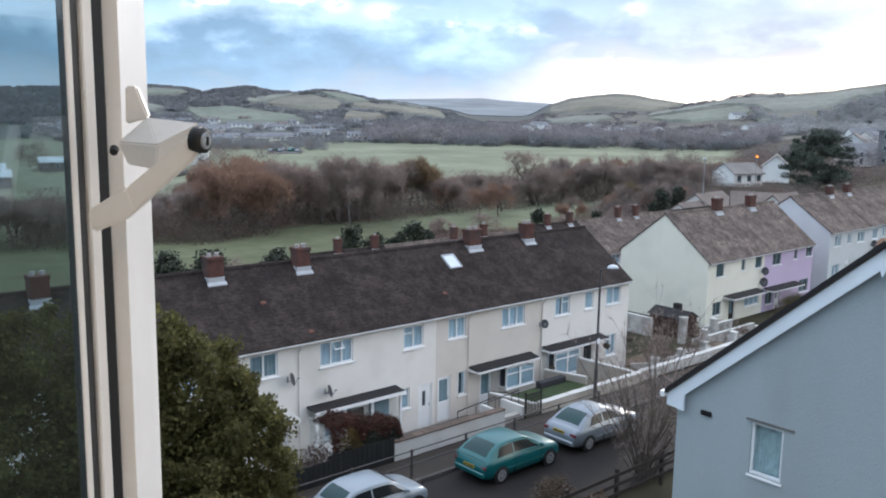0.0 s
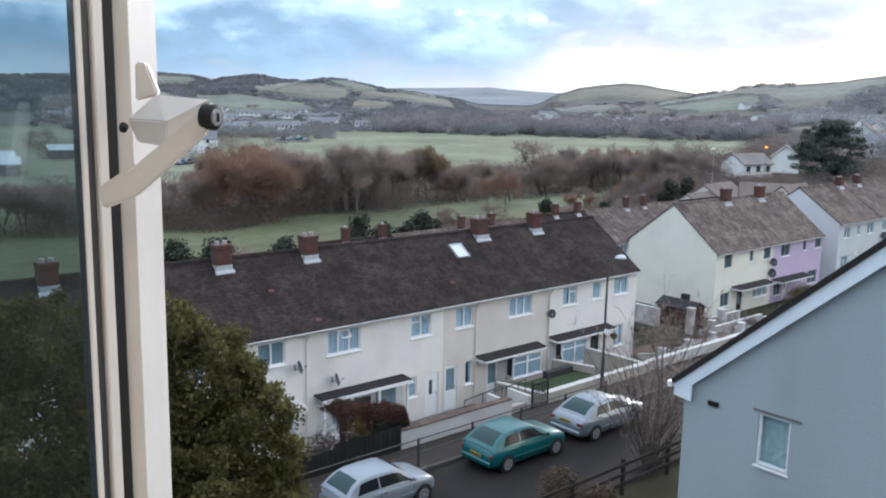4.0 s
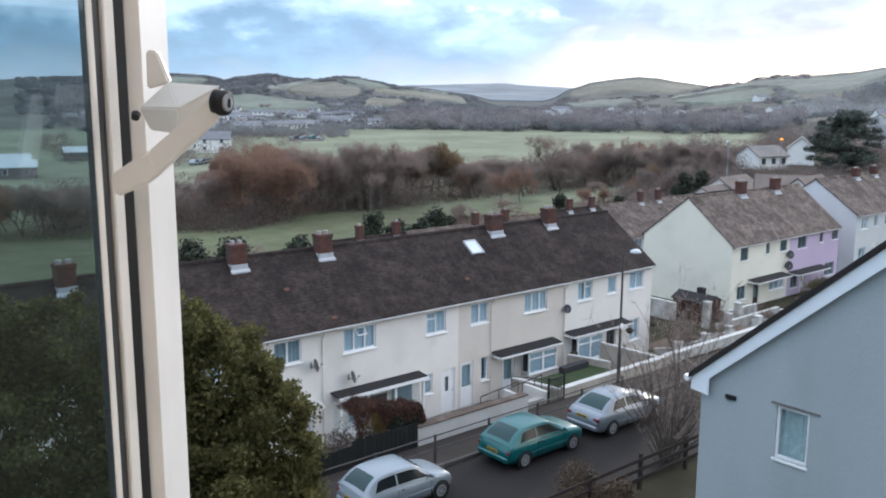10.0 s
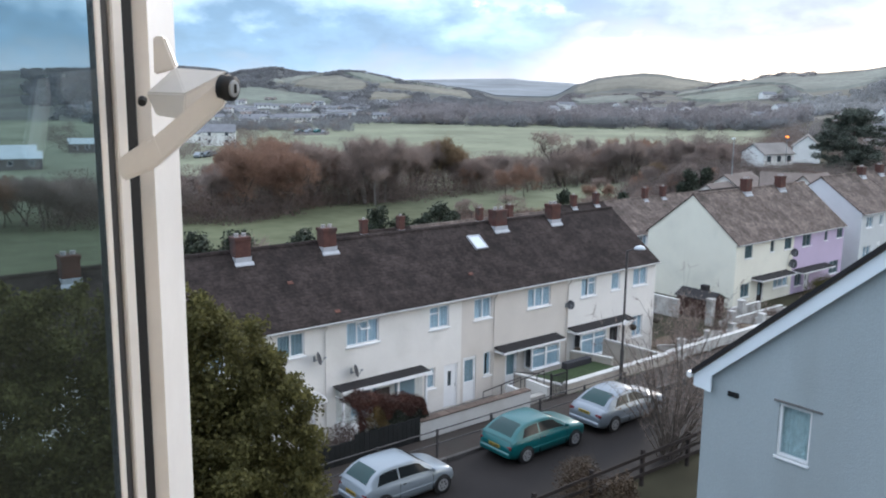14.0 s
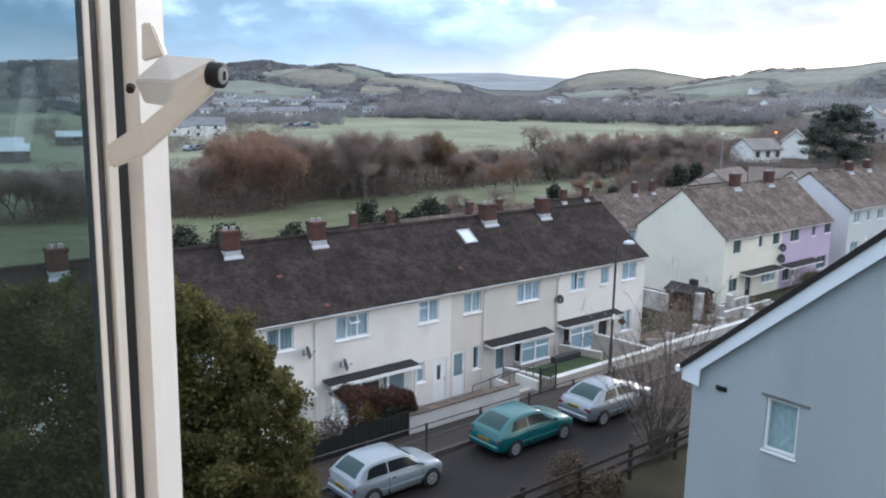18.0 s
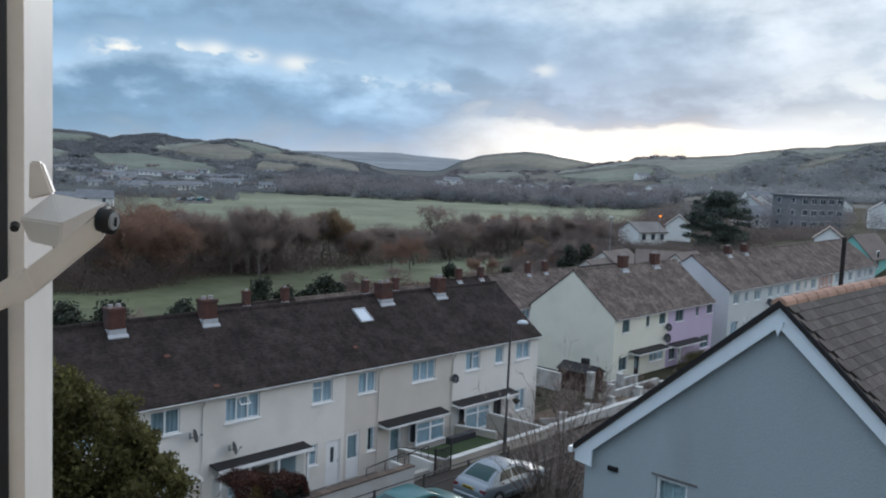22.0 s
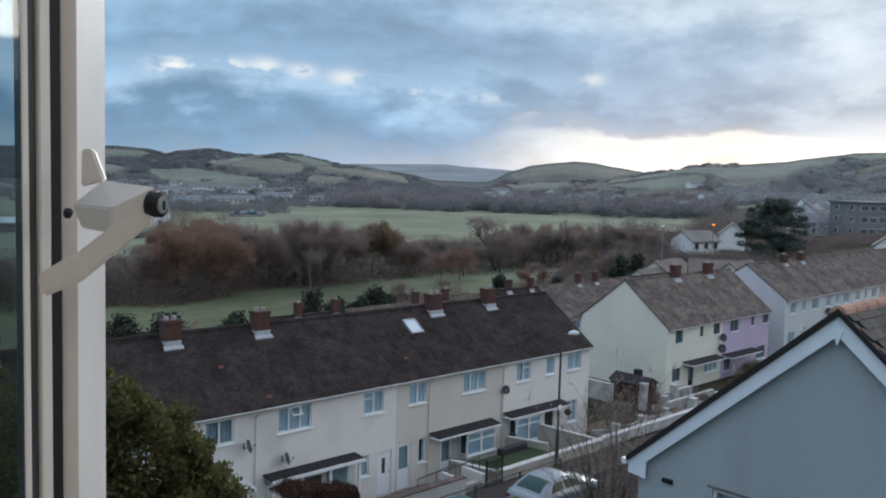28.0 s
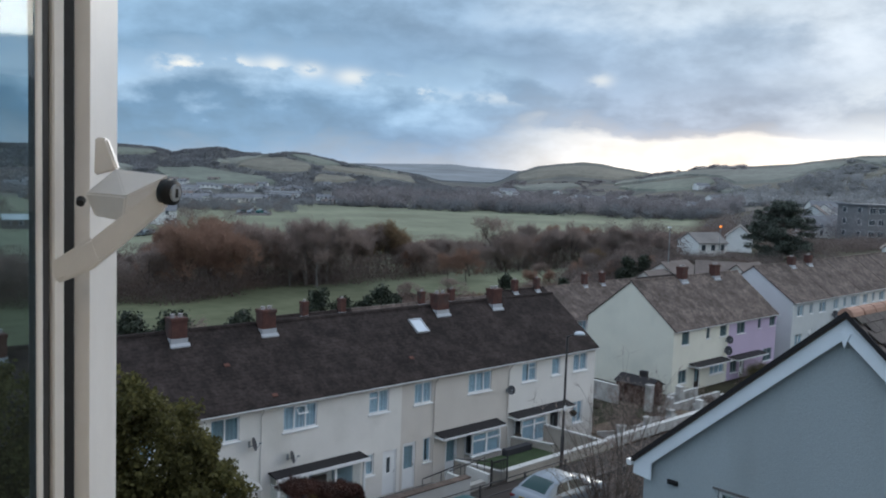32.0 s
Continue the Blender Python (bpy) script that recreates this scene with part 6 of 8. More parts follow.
EVERGREEN = thin_foliage("olive_evergreen_leaves", (0.158, 0.143, 0.054), (0.072, 0.070, 0.029), 0.5, 1.8)
CONIFER = foliage("dark_conifer_needles", (0.055, 0.065, 0.042), (0.025, 0.032, 0.022))
HEDGE_R = foliage("russet_hedge_leaves", (0.076, 0.026, 0.016), (0.036, 0.015, 0.010))
HEDGE_Y = foliage("ochre_hedge_leaves", (0.125, 0.080, 0.024), (0.055, 0.038, 0.014))
HEDGE_G = foliage("dark_green_hedge_leaves", (0.022, 0.027, 0.016), (0.009, 0.012, 0.008))
BARK = material("grey_brown_bark", (0.11, 0.09, 0.075), 0.95, 0.3, 2, 0.3, 14, 0.4)
PALEBARK = material("pale_birch_bark", (0.19, 0.17, 0.155), 0.9, 0.3, 2, 0.3, 14, 0.4)
TWIG = thin_foliage("brown_winter_twigs", (0.335, 0.262, 0.228), (0.245, 0.194, 0.174), 0.15, 0.15)
TWIG_R = thin_foliage("russet_winter_twigs", (0.330, 0.208, 0.152), (0.232, 0.150, 0.116), 0.15, 0.15)
TWIG_G = thin_foliage("grey_winter_twigs", (0.310, 0.250, 0.222), (0.230, 0.188, 0.169), 0.15, 0.15)
TWIG_O = thin_foliage("ochre_winter_twigs", (0.300, 0.216, 0.132), (0.132, 0.096, 0.066), 0.25)
BRAMBLE = thin_foliage("dark_bramble_stems", (0.215, 0.170, 0.153), (0.150, 0.121, 0.112), 0.2, 0.15)
SCRUB = thin_foliage("russet_winter_scrub", (0.222, 0.160, 0.136), (0.156, 0.116, 0.102), 0.2, 0.15)
BRAMBLE_R = foliage("russet_bramble_stems", (0.110, 0.076, 0.062), (0.066, 0.048, 0.042), 0.15)


BRAMBLE_O = foliage("ochre_bramble_stems", (0.105, 0.068, 0.038), (0.055, 0.038, 0.026), 0.2)


def blob_points(rng, blobs, n, shell=0.75, rough=0.22):
    """Places in the outer part of a heap of uneven balls."""
    tot = sum(b[3] ** 2 for b in blobs)
    out = []
    for x, y, z, r in blobs:
        k = int(n * r * r / tot)
        d = rng.normal(size=(k, 3))
        d /= np.linalg.norm(d, axis=1, keepdims=True)
        f = np.array([noise.noise(Vector((q * 2.2 + np.array([x, y, z])).tolist())) for q in d])
        rad = r * (shell + (1 - shell) * rng.uniform(0, 1, k) ** 0.6) * (1 + rough * f * 2)
        out.append(np.array([x, y, z]) + d * rad[:, None])
    return np.concatenate(out)


def limb_tree(rng, h, spread, levels=4, lean=0.1, up=0.6):
    """Tapered trunk and limbs as tubes, and the places and ways of the ends for twigs."""
    segs, tips = [], []

    def grow(p, d, length, r, lev):
        k = 3
        q = p
        for i in range(k):
            d2 = (d + Vector(rng.normal(0, 0.13, 3).tolist())).normalized()
            nq = q + d2 * length / k
            r2 = r * (0.85 if lev else 0.9)
            segs.append((q, nq, r, r2))
            if lev >= 2:
                tips.append((nq, d2, lev))
            q, d, r = nq, d2, r2
            if lev < levels and i:
                for _ in range(2):
                    side = Vector(rng.normal(0, 1, 3).tolist())
                    side = (side - d * side.dot(d)).normalized()
                    nd = (d * 0.55 + side * spread + Vector((0, 0, up * 0.35))).normalized()
                    grow(q, nd, length * rng.uniform(0.5, 0.72), r * 0.55, lev + 1)
        if lev < levels:
            grow(q, d, length * 0.6, r * 0.7, lev + 1)
        else:
            tips.append((q, d, lev))

    p = Vector((0, 0, 0))
    d = Vector((rng.normal(0, lean), rng.normal(0, lean), 1)).normalized()
    grow(p, d, h * 0.42, h * 0.020, 0)
    return segs, tips


def tubes_mesh(segs, n=4, min_r=0.0):
    verts, faces = [], []
    for p, q, r0, r1 in segs:
        if r0 < min_r:
            continue
        d = (q - p).normalized()
        a = d.orthogonal().normalized()
        b = d.cross(a)
        base = len(verts)
        for c, r in ((p, r0), (q, r1)):
            for k in range(n):
                t = 2 * math.pi * k / n
                verts.append(c + a * (r * math.cos(t)) + b * (r * math.sin(t)))
        for k in range(n):
            j = (k + 1) % n
            faces.append((base + k, base + j, base + n + j, base + n + k))
    return verts, faces


def twig_mesh(rng, tips, per, length, width):
    verts, faces = [], []
    for p, d, lev in tips:
        for _ in range(per):
            e = (d * 0.5 + Vector(rng.normal(0, 0.6, 3).tolist()) + Vector((0, 0, 0.25))).normalized()
            w = e.orthogonal().normalized()
            w = (w * math.cos(_ * 2.4) + e.cross(w) * math.sin(_ * 2.4)) * width
            ln = length * rng.uniform(0.4, 1.15)
            m = p + e * ln * 0.5 + Vector(rng.normal(0, 0.06 * length, 3).tolist())
            base = len(verts)
            verts += [p - w * 1.2, p + w * 1.2, p + e * ln]
            faces.append((base, base + 1, base + 2))
    return verts, faces


def bare_tree(seed, h, mat, bark=None, spread=0.75, per=5, tw=0.024, tl=0.11):
    rng = np.random.default_rng(seed)
    t = thing("bare_tree", 0, 0, 0, "leafless winter tree with a haze of fine twigs", "tree", "trees of the valley wood")
    segs, tips = limb_tree(rng, h, spread, levels=3)
    v, f = tubes_mesh(segs, 3, h * 0.0022)
    from_arrays("trunk", v, f, bark or BARK, t)
    v, f = twig_mesh(rng, tips, per, h * tl, tw)
    v = [tuple(q) for q in v]
    # fine spray between the limbs
    pts = np.array([list(tips[int(k)][0]) for k in rng.integers(0, len(tips), 4600)]) + rng.normal(0, 0.055 * h, (4600, 3))
    v2, f2 = leaf_quads(rng, pts, 0.042, long=7.0)
    k = len(v)
    f = list(f) + [tuple(k + j for j in q) for q in f2]
    from_arrays("crown", v + v2.tolist(), f, mat, t)
    return t


def big_evergreen():
    rng = np.random.default_rng(4)
    t = thing("evergreen_tree", 5.91, 15.4, 0.0, "large dense evergreen with small olive green leaves", "tree", rz=-21)
    bm = bmesh.new()
    tube(bm, (-0.6, 0, -0.3), (-0.5, 0, 4.2), 0.26, 0.18, 10)
    for a in range(9):
        tube(bm, (-0.55, 0, 2.0 + 0.3 * a), (-0.5 + 1.9 * math.cos(a * 2.2), 1.2 * math.sin(a * 2.2), 4.4 + 0.36 * a), 0.09, 0.03, 6)
    part("trunk", bm, BARK, t)
    blobs = [(-0.1, 0, 8.0, 1.15), (1.05, 0, 7.2, 1.1), (1.5, 0, 6.85, 0.95), (1.8, -0.2, 6.2, 0.95), (2.0, 0, 5.6, 1.05), (2.0, -0.3, 4.5, 1.15), (2.0, -0.3, 3.2, 1.15), (1.6, -0.4, 2.0, 1.2), (-1.6, 0.2, 7.8, 1.2), (-2.9, 0.3, 7.8, 1.25), (-4.2, 0.4, 7.6, 1.3), (-0.5, -0.6, 6.4, 1.5), (-2.0, -0.5, 6.2, 1.6), (-3.6, -0.3, 6.0, 1.6), (0.4, -0.8, 5.2, 1.5), (-1.3, -0.8, 4.7, 1.7), (-3.0, -0.6, 4.3, 1.8), (0.5, -0.9, 3.6, 1.6), (-1.4, -0.8, 2.9, 1.8), (-3.2, -0.5, 2.6, 1.8), (-4.9, 0, 5.8, 1.5), (-4.9, 0, 3.8, 1.7), (0.3, -0.2, 4.4, 1.6), (-0.2, 0.3, 5.8, 1.6), (-0.6, 0.2, 3.2, 1.7), (0.2, 0.2, 2.0, 1.6)]
    fine = []
    for x, y, z, r in blobs:
        for _ in range(int(13 * r * r)):
            d = rng.normal(size=3)
            d /= np.linalg.norm(d)
            q = np.array([x, y, z]) + d * r * rng.uniform(0.82, 1.0)
            fine.append((*q, rng.uniform(0.16, 0.36)))
    pts = np.concatenate([blob_points(rng, fine, 210000, 0.2, 0.35), blob_points(rng, [(x, y, z, r * 0.9) for x, y, z, r in blobs], 110000, 0.35, 0.2)])
    v, f = leaf_quads(rng, pts, 0.060)
    from_arrays("crown", v, f, EVERGREEN, t, "olive green leaves in uneven clumps")


big_evergreen()


def hedge():
    """A clipped hedge: leaves over a rounded block, russet on top, one ochre patch, dark below."""
    rng = np.random.default_rng(8)
    t = thing("hedge", 15.75, 23.42, 0.3, "clipped russet hedge with an ochre patch", "hedge")
    L, D = 3.0, 1.15
    pts = []
    for _ in range(70000):
        x = rng.uniform(0, L)
        top = 1.62 - 0.20 * x + 0.10 * math.sin(2.3 * x + 0.4) - 0.35 * max(0.0, 0.5 - x) ** 0.8 - 0.5 * max(0.0, x - 2.6)
        if rng.uniform() < 0.34:
            y, z = rng.uniform(0, D), top + rng.normal(0, 0.07)
        else:
            y, z = abs(rng.normal(0, 0.1)), rng.uniform(-0.5, top)
        y += 0.35 * max(0.0, z - top + 0.35) ** 1.2
        n = noise.noise((x * 1.6, y * 1.6, z * 1.6))
        pts.append((x + 0.12 * n + rng.normal(0, 0.03), y - 0.14 * n + rng.normal(0, 0.03), z + 0.1 * n, z - top))
    sets = {"russet": [], "ochre": [], "dark": []}
    for x, y, z, below in pts:
        wob = 0.25 * noise.noise((x * 2.1, z * 2.1, 5.0))
        if 0.3 < x + wob < 1.25 and -0.9 < below + wob < -0.30:
            sets["ochre"].append((x, y, z))
        elif below + wob > (-0.42 if x < 1.4 else -0.26) or (x + wob < 0.6 and below > -0.8):
            sets["russet"].append((x, y, z))
        else:
            sets["dark"].append((x, y, z))
    for key, mat, lab in (("russet", HEDGE_R, "russet upper leaves"), ("ochre", HEDGE_Y, "ochre patch"), ("dark", HEDGE_G, "dark lower leaves")):
        v, f = leaf_quads(rng, np.array(sets[key]), 0.032)
        from_arrays("foliage", v, f, mat, t, lab)


hedge()


def shrub(x, y, z, h, seed, label, n_stems=14, mat=None, tw=0.005):
    rng = np.random.default_rng(seed)
    t = thing("bare_shrub", x, y, z, label, "shrub")
    segs, tips = [], []
    for s in range(n_stems):
        d = Vector((rng.normal(0, 0.33), rng.normal(0, 0.33), 1)).normalized()
        p = Vector((rng.normal(0, 0.18), rng.normal(0, 0.18), -0.1))
        L = h * rng.uniform(0.6, 1.05)
        r = 0.018 * h / 3
        for i in range(6):
            q = p + d * L / 6
            segs.append((p, q, r, r * 0.82))
            if i > 0:
                for _ in range(2):
                    nd = (d + Vector(rng.normal(0, 0.4, 3).tolist())).normalized()
                    e = q + nd * L * 0.2 * rng.uniform(0.5, 1.2)
                    segs.append((q, e, r * 0.5, r * 0.2))
                    tips.append((e, nd, 3))
            p, r = q, r * 0.82
            d = (d + Vector(rng.normal(0, 0.07, 3).tolist())).normalized()
        tips.append((p, d, 3))
    v, f = tubes_mesh(segs, 4)
    from_arrays("branchwork", v, f, BARK, t)
    v, f = twig_mesh(rng, tips, 6, h * 0.09, tw)
    from_arrays("crown", v, f, mat or TWIG, t)["kind"] = "stuff"


shrub(25.0, 17.3, 0.0, 5.4, 3, "tall leafless shrub with many thin upright stems", 30, tw=0.006)
shrub(24.2, 16.9, 0.0, 4.4, 13, "leafless shrub of thin brown stems by the fence", 22, tw=0.006)
shrub(41.5, 26.0, -1.4, 2.6, 5, "bare garden shrub in a sunk garden", 26, tw=0.006)
shrub(37.6, 25.5, -1.2, 2.2, 6, "bare garden shrub by the end wall", 22, tw=0.006)
shrub(46.0, 25.6, -1.4, 2.0, 7, "bare garden shrub among white walls", 20, tw=0.006)
shrub(51.0, 25.6, -1.6, 2.2, 9, "bare garden shrub among white walls", 20, tw=0.006)
shrub(14.6, 25.6, -1.2, 3.0, 12, "straggling leafless shrub beside the porch", 9)


def round_bush(x, y, z, r, seed, mat, label, n=3500, size=0.05, squash=0.8, name="bush"):
    rng = np.random.default_rng(seed)
    t = thing(name, x, y, z, label, "bush")
    blobs = [(rng.normal(0, r * 0.4), rng.normal(0, r * 0.4), r * squash * rng.uniform(0.5, 1.1), r * rng.uniform(0.45, 0.7)) for _ in range(7)]
    v, f = leaf_quads(rng, blob_points(rng, blobs, n, 0.5, 0.3), size)
    from_arrays("leaves", v, f, mat, t)
    return t


round_bush(19.6, 16.9, -0.1, 1.0, 1, BRAMBLE_O, "ragged ochre-brown bush by the fence", 9000, 0.030)
round_bush(19.9, 15.6, 0.0, 0.75, 2, BRAMBLE_O, "low brown winter bush by the fence", 4500, 0.04)
round_bush(16.6, 25.6, -0.95, 0.9, 8, BRAMBLE_R, "tangled brown scrub on the bank beside the porch", 4500, 0.04)
round_bush(13.4, 24.3, -0.5, 0.7, 3, HEDGE_G, "small dark bush in the bank", 2500)
round_bush(64.0, 31.8, -2.7, 1.0, 4, EVERGREEN, "clipped green hedge before the lilac house", 3500)
round_bush(65.5, 31.6, -2.7, 1.0, 5, EVERGREEN, "clipped green hedge before the lilac house", 3500)
shrub(43.6, 29.6, -1.9, 2.4, 31, "bare brown garden shrub before the shed", 9, tw=0.006)
shrub(39.9, 27.6, -1.8, 3.0, 32, "tall bare garden shrub by the house end", 24, tw=0.006)
round_bush(45.6, 28.6, -2.2, 0.6, 33, BRAMBLE_R, "low brown winter plants in a sunk garden", 2500, 0.05)
round_bush(41.8, 28.2, -1.9, 0.7, 34, BRAMBLE_R, "low brown winter plants in a sunk garden", 2500, 0.05)
round_bush(51.5, 28.6, -2.2, 0.6, 35, BRAMBLE_R, "low brown winter plants in a sunk garden", 2000, 0.05)


# ---- the valley: woods, meadow edges, far houses ----
def place_on(ob, r, az, dz=0.0, turn=0.0, s=1.0):
    x, y = r * math.sin(radians(az)), r * math.cos(radians(az))
    ob.matrix_world = Matrix.Translation((x, y, ground_z(x, y) + dz)) @ Matrix.Rotation(turn, 4, "Z") @ Matrix.Scale(s, 4)


def tall(src):
    return max((v.co.z for c in src.children for v in c.data.vertices), default=1.0)


def copy_at(src, r, az, turn, s):
    x, y = r * math.sin(radians(az)), r * math.cos(radians(az))
    c = copy_thing(src, Matrix.Translation((x, y, ground_z(x, y) - 0.1)) @ Matrix.Rotation(turn, 4, "Z"))
    c.scale = (s, s, s * random.uniform(0.9, 1.1))
    return c


def open_tree(seed, h, spread, label, bark, thick):
    """A bare tree whose limbs show against the meadow, with few twigs."""
    rng = np.random.default_rng(seed)
    t = thing("bare_tree", 0, 0, 0, label, "tree", "open bare trees")
    segs, tips = limb_tree(rng, h, spread, levels=4)
    v, f = tubes_mesh([(p, q, a * thick, b * thick) for p, q, a, b in segs], 4, h * 0.0012)
    from_arrays("trunk", v, f, bark, t)
    v, f = twig_mesh(rng, tips, 2, h * 0.07, 0.016)
    from_arrays("crown", [tuple(q) for q in v], f, TWIG, t)
    return t


kinds = [bare_tree(21, 9.0, TWIG), bare_tree(22, 8.0, TWIG_G), bare_tree(23, 8.5, TWIG_R), bare_tree(24, 10.0, TWIG_G, spread=0.6), bare_tree(25, 7.5, TWIG_R, spread=0.9), bare_tree(26, 9.5, TWIG, PALEBARK, 0.6, 4), bare_tree(27, 7.0, TWIG_O, per=7)]
for k, (r, az) in enumerate(((172, 36.0), (160, 45.0), (165, 25.5), (185, 49.0), (150, 29.0), (148, 35.2), (178, 40.6))):
    place_on(kinds[k], r, az, -0.1)
rw = random.Random(5)
# front edge of the wood, then the deeper rows
spots = []
def wood_edge(az):
    return 119 + 19 * smooth(25, 34, az) + 24 * smooth(34, 46, az) + 14 * smooth(46, 50, az)


WOOD_TOP = ((9.74, 5.37), (21.76, 5.78), (23.76, 5.35), (25.34, 4.32), (26.23, 3.5), (28.13, 3.22), (30.73, 3.1), (32.03, 3.35), (32.55, 4.39), (34.16, 4.76), (35.95, 4.53), (36.74, 3.82), (38.52, 2.98), (39.83, 3.46), (40.25, 4.35), (41.55, 4.42), (43.05, 4.00), (45.25, 4.25), (48.54, 3.39), (51.73, 2.83), (54.43, 2.87), (56.23, 3.14), (61.73, 2.83))


def wood_height(r, az):
    """Height at which a tree of the wood reaches the line of its crowns."""
    for (a0, e0), (a1, e1) in zip(WOOD_TOP, WOOD_TOP[1:]):
        if a0 <= az <= a1:
            e = e0 + (e1 - e0) * (az - a0) / (a1 - a0)
            return 12.6 - r * math.tan(radians(e)) - ground_z(r * math.sin(radians(az)), r * math.cos(radians(az)))
    return 8.0


for i in range(225):
    az = rw.uniform(11.0, 60.0)
    near = wood_edge(az)
    spots.append((near + 2 + rw.uniform(0, 1) ** 1.3 * (52 if az < 46 else 40), az))
for r, az in spots:
    russet = 24.5 < az < 32.6 or rw.random() < 0.1
    k = rw.choice((2, 4, 2, 4, 0)) if russet else rw.choice((0, 1, 3, 5, 1, 0, 1))
    copy_at(kinds[k], r, az, rw.uniform(0, 6.28), max(3.0, wood_height(r, az) * rw.uniform(0.86, 1.05)) / tall(kinds[k]))
# open trees that stand before the meadow
def open_at(src, r, az, hgt, wide, turn):
    place_on(src, r, az, -0.1, turn)
    src.scale = (wide / broad(src), wide / broad(src), hgt / tall(src))


def broad(src):
    xs = [v.co.x for c in src.children for v in c.data.vertices]
    return max(xs) - min(xs)


DARKBARK = material("dark_winter_bark", (0.085, 0.068, 0.058), 0.95, 0.3, 2, 0.3, 14, 0.4)
for seed, r, az, hgt, wide, spread, bark, label in ((61, 172, 47.1, 11.6, 10.5, 0.85, DARKBARK, "broad leafless oak with dark open limbs"), (62, 141, 34.2, 11.2, 3.6, 0.5, PALEBARK, "slender birch with a pale trunk"), (63, 142, 35.2, 11.4, 3.8, 0.5, PALEBARK, "slender birch with a pale trunk"), (64, 176, 51.6, 10.6, 5.0, 0.7, DARKBARK, "narrow leafless tree with dark limbs"), (65, 122, 43.9, 4.6, 5.6, 0.9, DARKBARK, "low spreading leafless tree on the near meadow"), (66, 124, 41.4, 3.6, 4.6, 0.9, DARKBARK, "low spreading leafless tree on the near meadow")):
    open_at(open_tree(seed, 9.0, spread, label, bark, 1.2), r, az, hgt, wide, seed * 1.7)
# a few that stand up over the rest
for k, r, az, hgt in ((5, 140, 33.2, 6.5), (5, 142, 34.3, 12.2), (3, 143, 34.6, 11.0), (5, 144, 35.6, 12.0), (3, 146, 36.1, 11.2), (6, 160, 38.9, 11.3), (6, 160, 39.6, 10.6), (1, 158, 38.2, 9.8), (3, 180, 48.6, 9.0), (4, 150, 43.6, 6.0), (4, 152, 44.8, 6.4)):
    copy_at(kinds[k], r, az, rw.uniform(0, 6.28), hgt / tall(kinds[k]))


for az, hgt in ((35.0, 10.0),):
    copy_at(kinds[5], wood_edge(az) + 0.5, az, rw.uniform(0, 6.28), hgt / tall(kinds[5]))


def brush(name, seed, label, spots, n, size, mat):
    """Undergrowth that nobody could count: short twigs heaped along the wood's floor."""
    rng = np.random.default_rng(seed)
    c = []
    for x, y, z, rx, rz in spots:
        k = max(4, int(n / len(spots)))
        d = np.clip(rng.normal(size=(k, 3)), -1.5, 1.5) * np.array([rx, rx, rz]) * 0.5
        d[:, 2] = np.abs(d[:, 2])
        c.append(np.array([x, y, z]) + d)
    v, f = leaf_quads(rng, np.concatenate(c), size, long=2.6)
    ob = from_arrays(name, v, f, mat)
    return tagged(ob, label, "undergrowth", kind="stuff")


sp = []
for i in range(520):
    az = rw.uniform(15, 62)
    r = wood_edge(az) + 3 + rw.uniform(0, 1) ** 1.6 * 55
    x, y = r * math.sin(radians(az)), r * math.cos(radians(az))
    sp.append((x, y, ground_z(x, y), rw.uniform(3, 6), rw.uniform(2.4, 5.4)))
brush("undergrowth", 1, "dark tangled winter undergrowth in the valley wood", sp[:220], 120000, 0.12, BRAMBLE)
brush("undergrowth", 2, "brown brambles along the wood's edge", sp[220:], 110000, 0.12, SCRUB)
sp = []
for i in range(90):
    az = rw.uniform(40, 48)
    r = rw.uniform(112, 128)
    x, y = r * math.sin(radians(az)), r * math.cos(radians(az))
    sp.append((x, y, ground_z(x, y), rw.uniform(1.0, 2.2), rw.uniform(0.8, 2.0)))
for i in range(190):
    az = rw.uniform(48, 62.5)
    r = rw.uniform(113, 150) if az < 57 else rw.uniform(112, 130)
    x, y = r * math.sin(radians(az)), r * math.cos(radians(az))
    sp.append((x, y, ground_z(x, y), rw.uniform(1.4, 3.0), rw.uniform(1.2, 3.2)))
brush("scrub", 3, "russet scrub at the meadow's edge", sp, 110000, 0.10, SCRUB)

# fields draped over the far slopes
# field colours muted too, with some distance haze put into them
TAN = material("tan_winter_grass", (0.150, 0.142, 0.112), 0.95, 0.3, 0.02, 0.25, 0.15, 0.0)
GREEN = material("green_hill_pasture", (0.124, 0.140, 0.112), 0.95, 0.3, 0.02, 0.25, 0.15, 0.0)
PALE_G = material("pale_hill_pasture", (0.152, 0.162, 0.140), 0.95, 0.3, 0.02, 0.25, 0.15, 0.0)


FIELDS = []
# blue-grey base colour stands for the haze over the farthest ridge
RIDGE_B = material("hazed_far_ridge", (0.178, 0.198, 0.216), 0.95, 0.3, 0.008, 0.12, 0.03, 0.0)


def rise(az, el, r0=440.0):
    """How far off the ground first rises to an elevation in one direction, as seen from the house."""
    r, best, far = r0, -90.0, r0
    while r < 2600:
        e = math.degrees(math.atan2(ground_z(r * math.sin(radians(az)), r * math.cos(radians(az))) - 12.6, r))
        if e >= el:
            return r
        if e > best:
            best, far = e, r
        r += 4.0 if r < 1200 else 8.0
    return far


def span_at(poly, az):
    """Lowest and highest elevation of an outline in one direction, or None outside it."""
    cut = []
    for (a0, e0), (a1, e1) in zip(poly, poly[1:] + poly[:1]):
        if min(a0, a1) <= az < max(a0, a1):
            cut.append(e0 + (e1 - e0) * (az - a0) / (a1 - a0))
    return (min(cut), max(cut)) if len(cut) > 1 else None


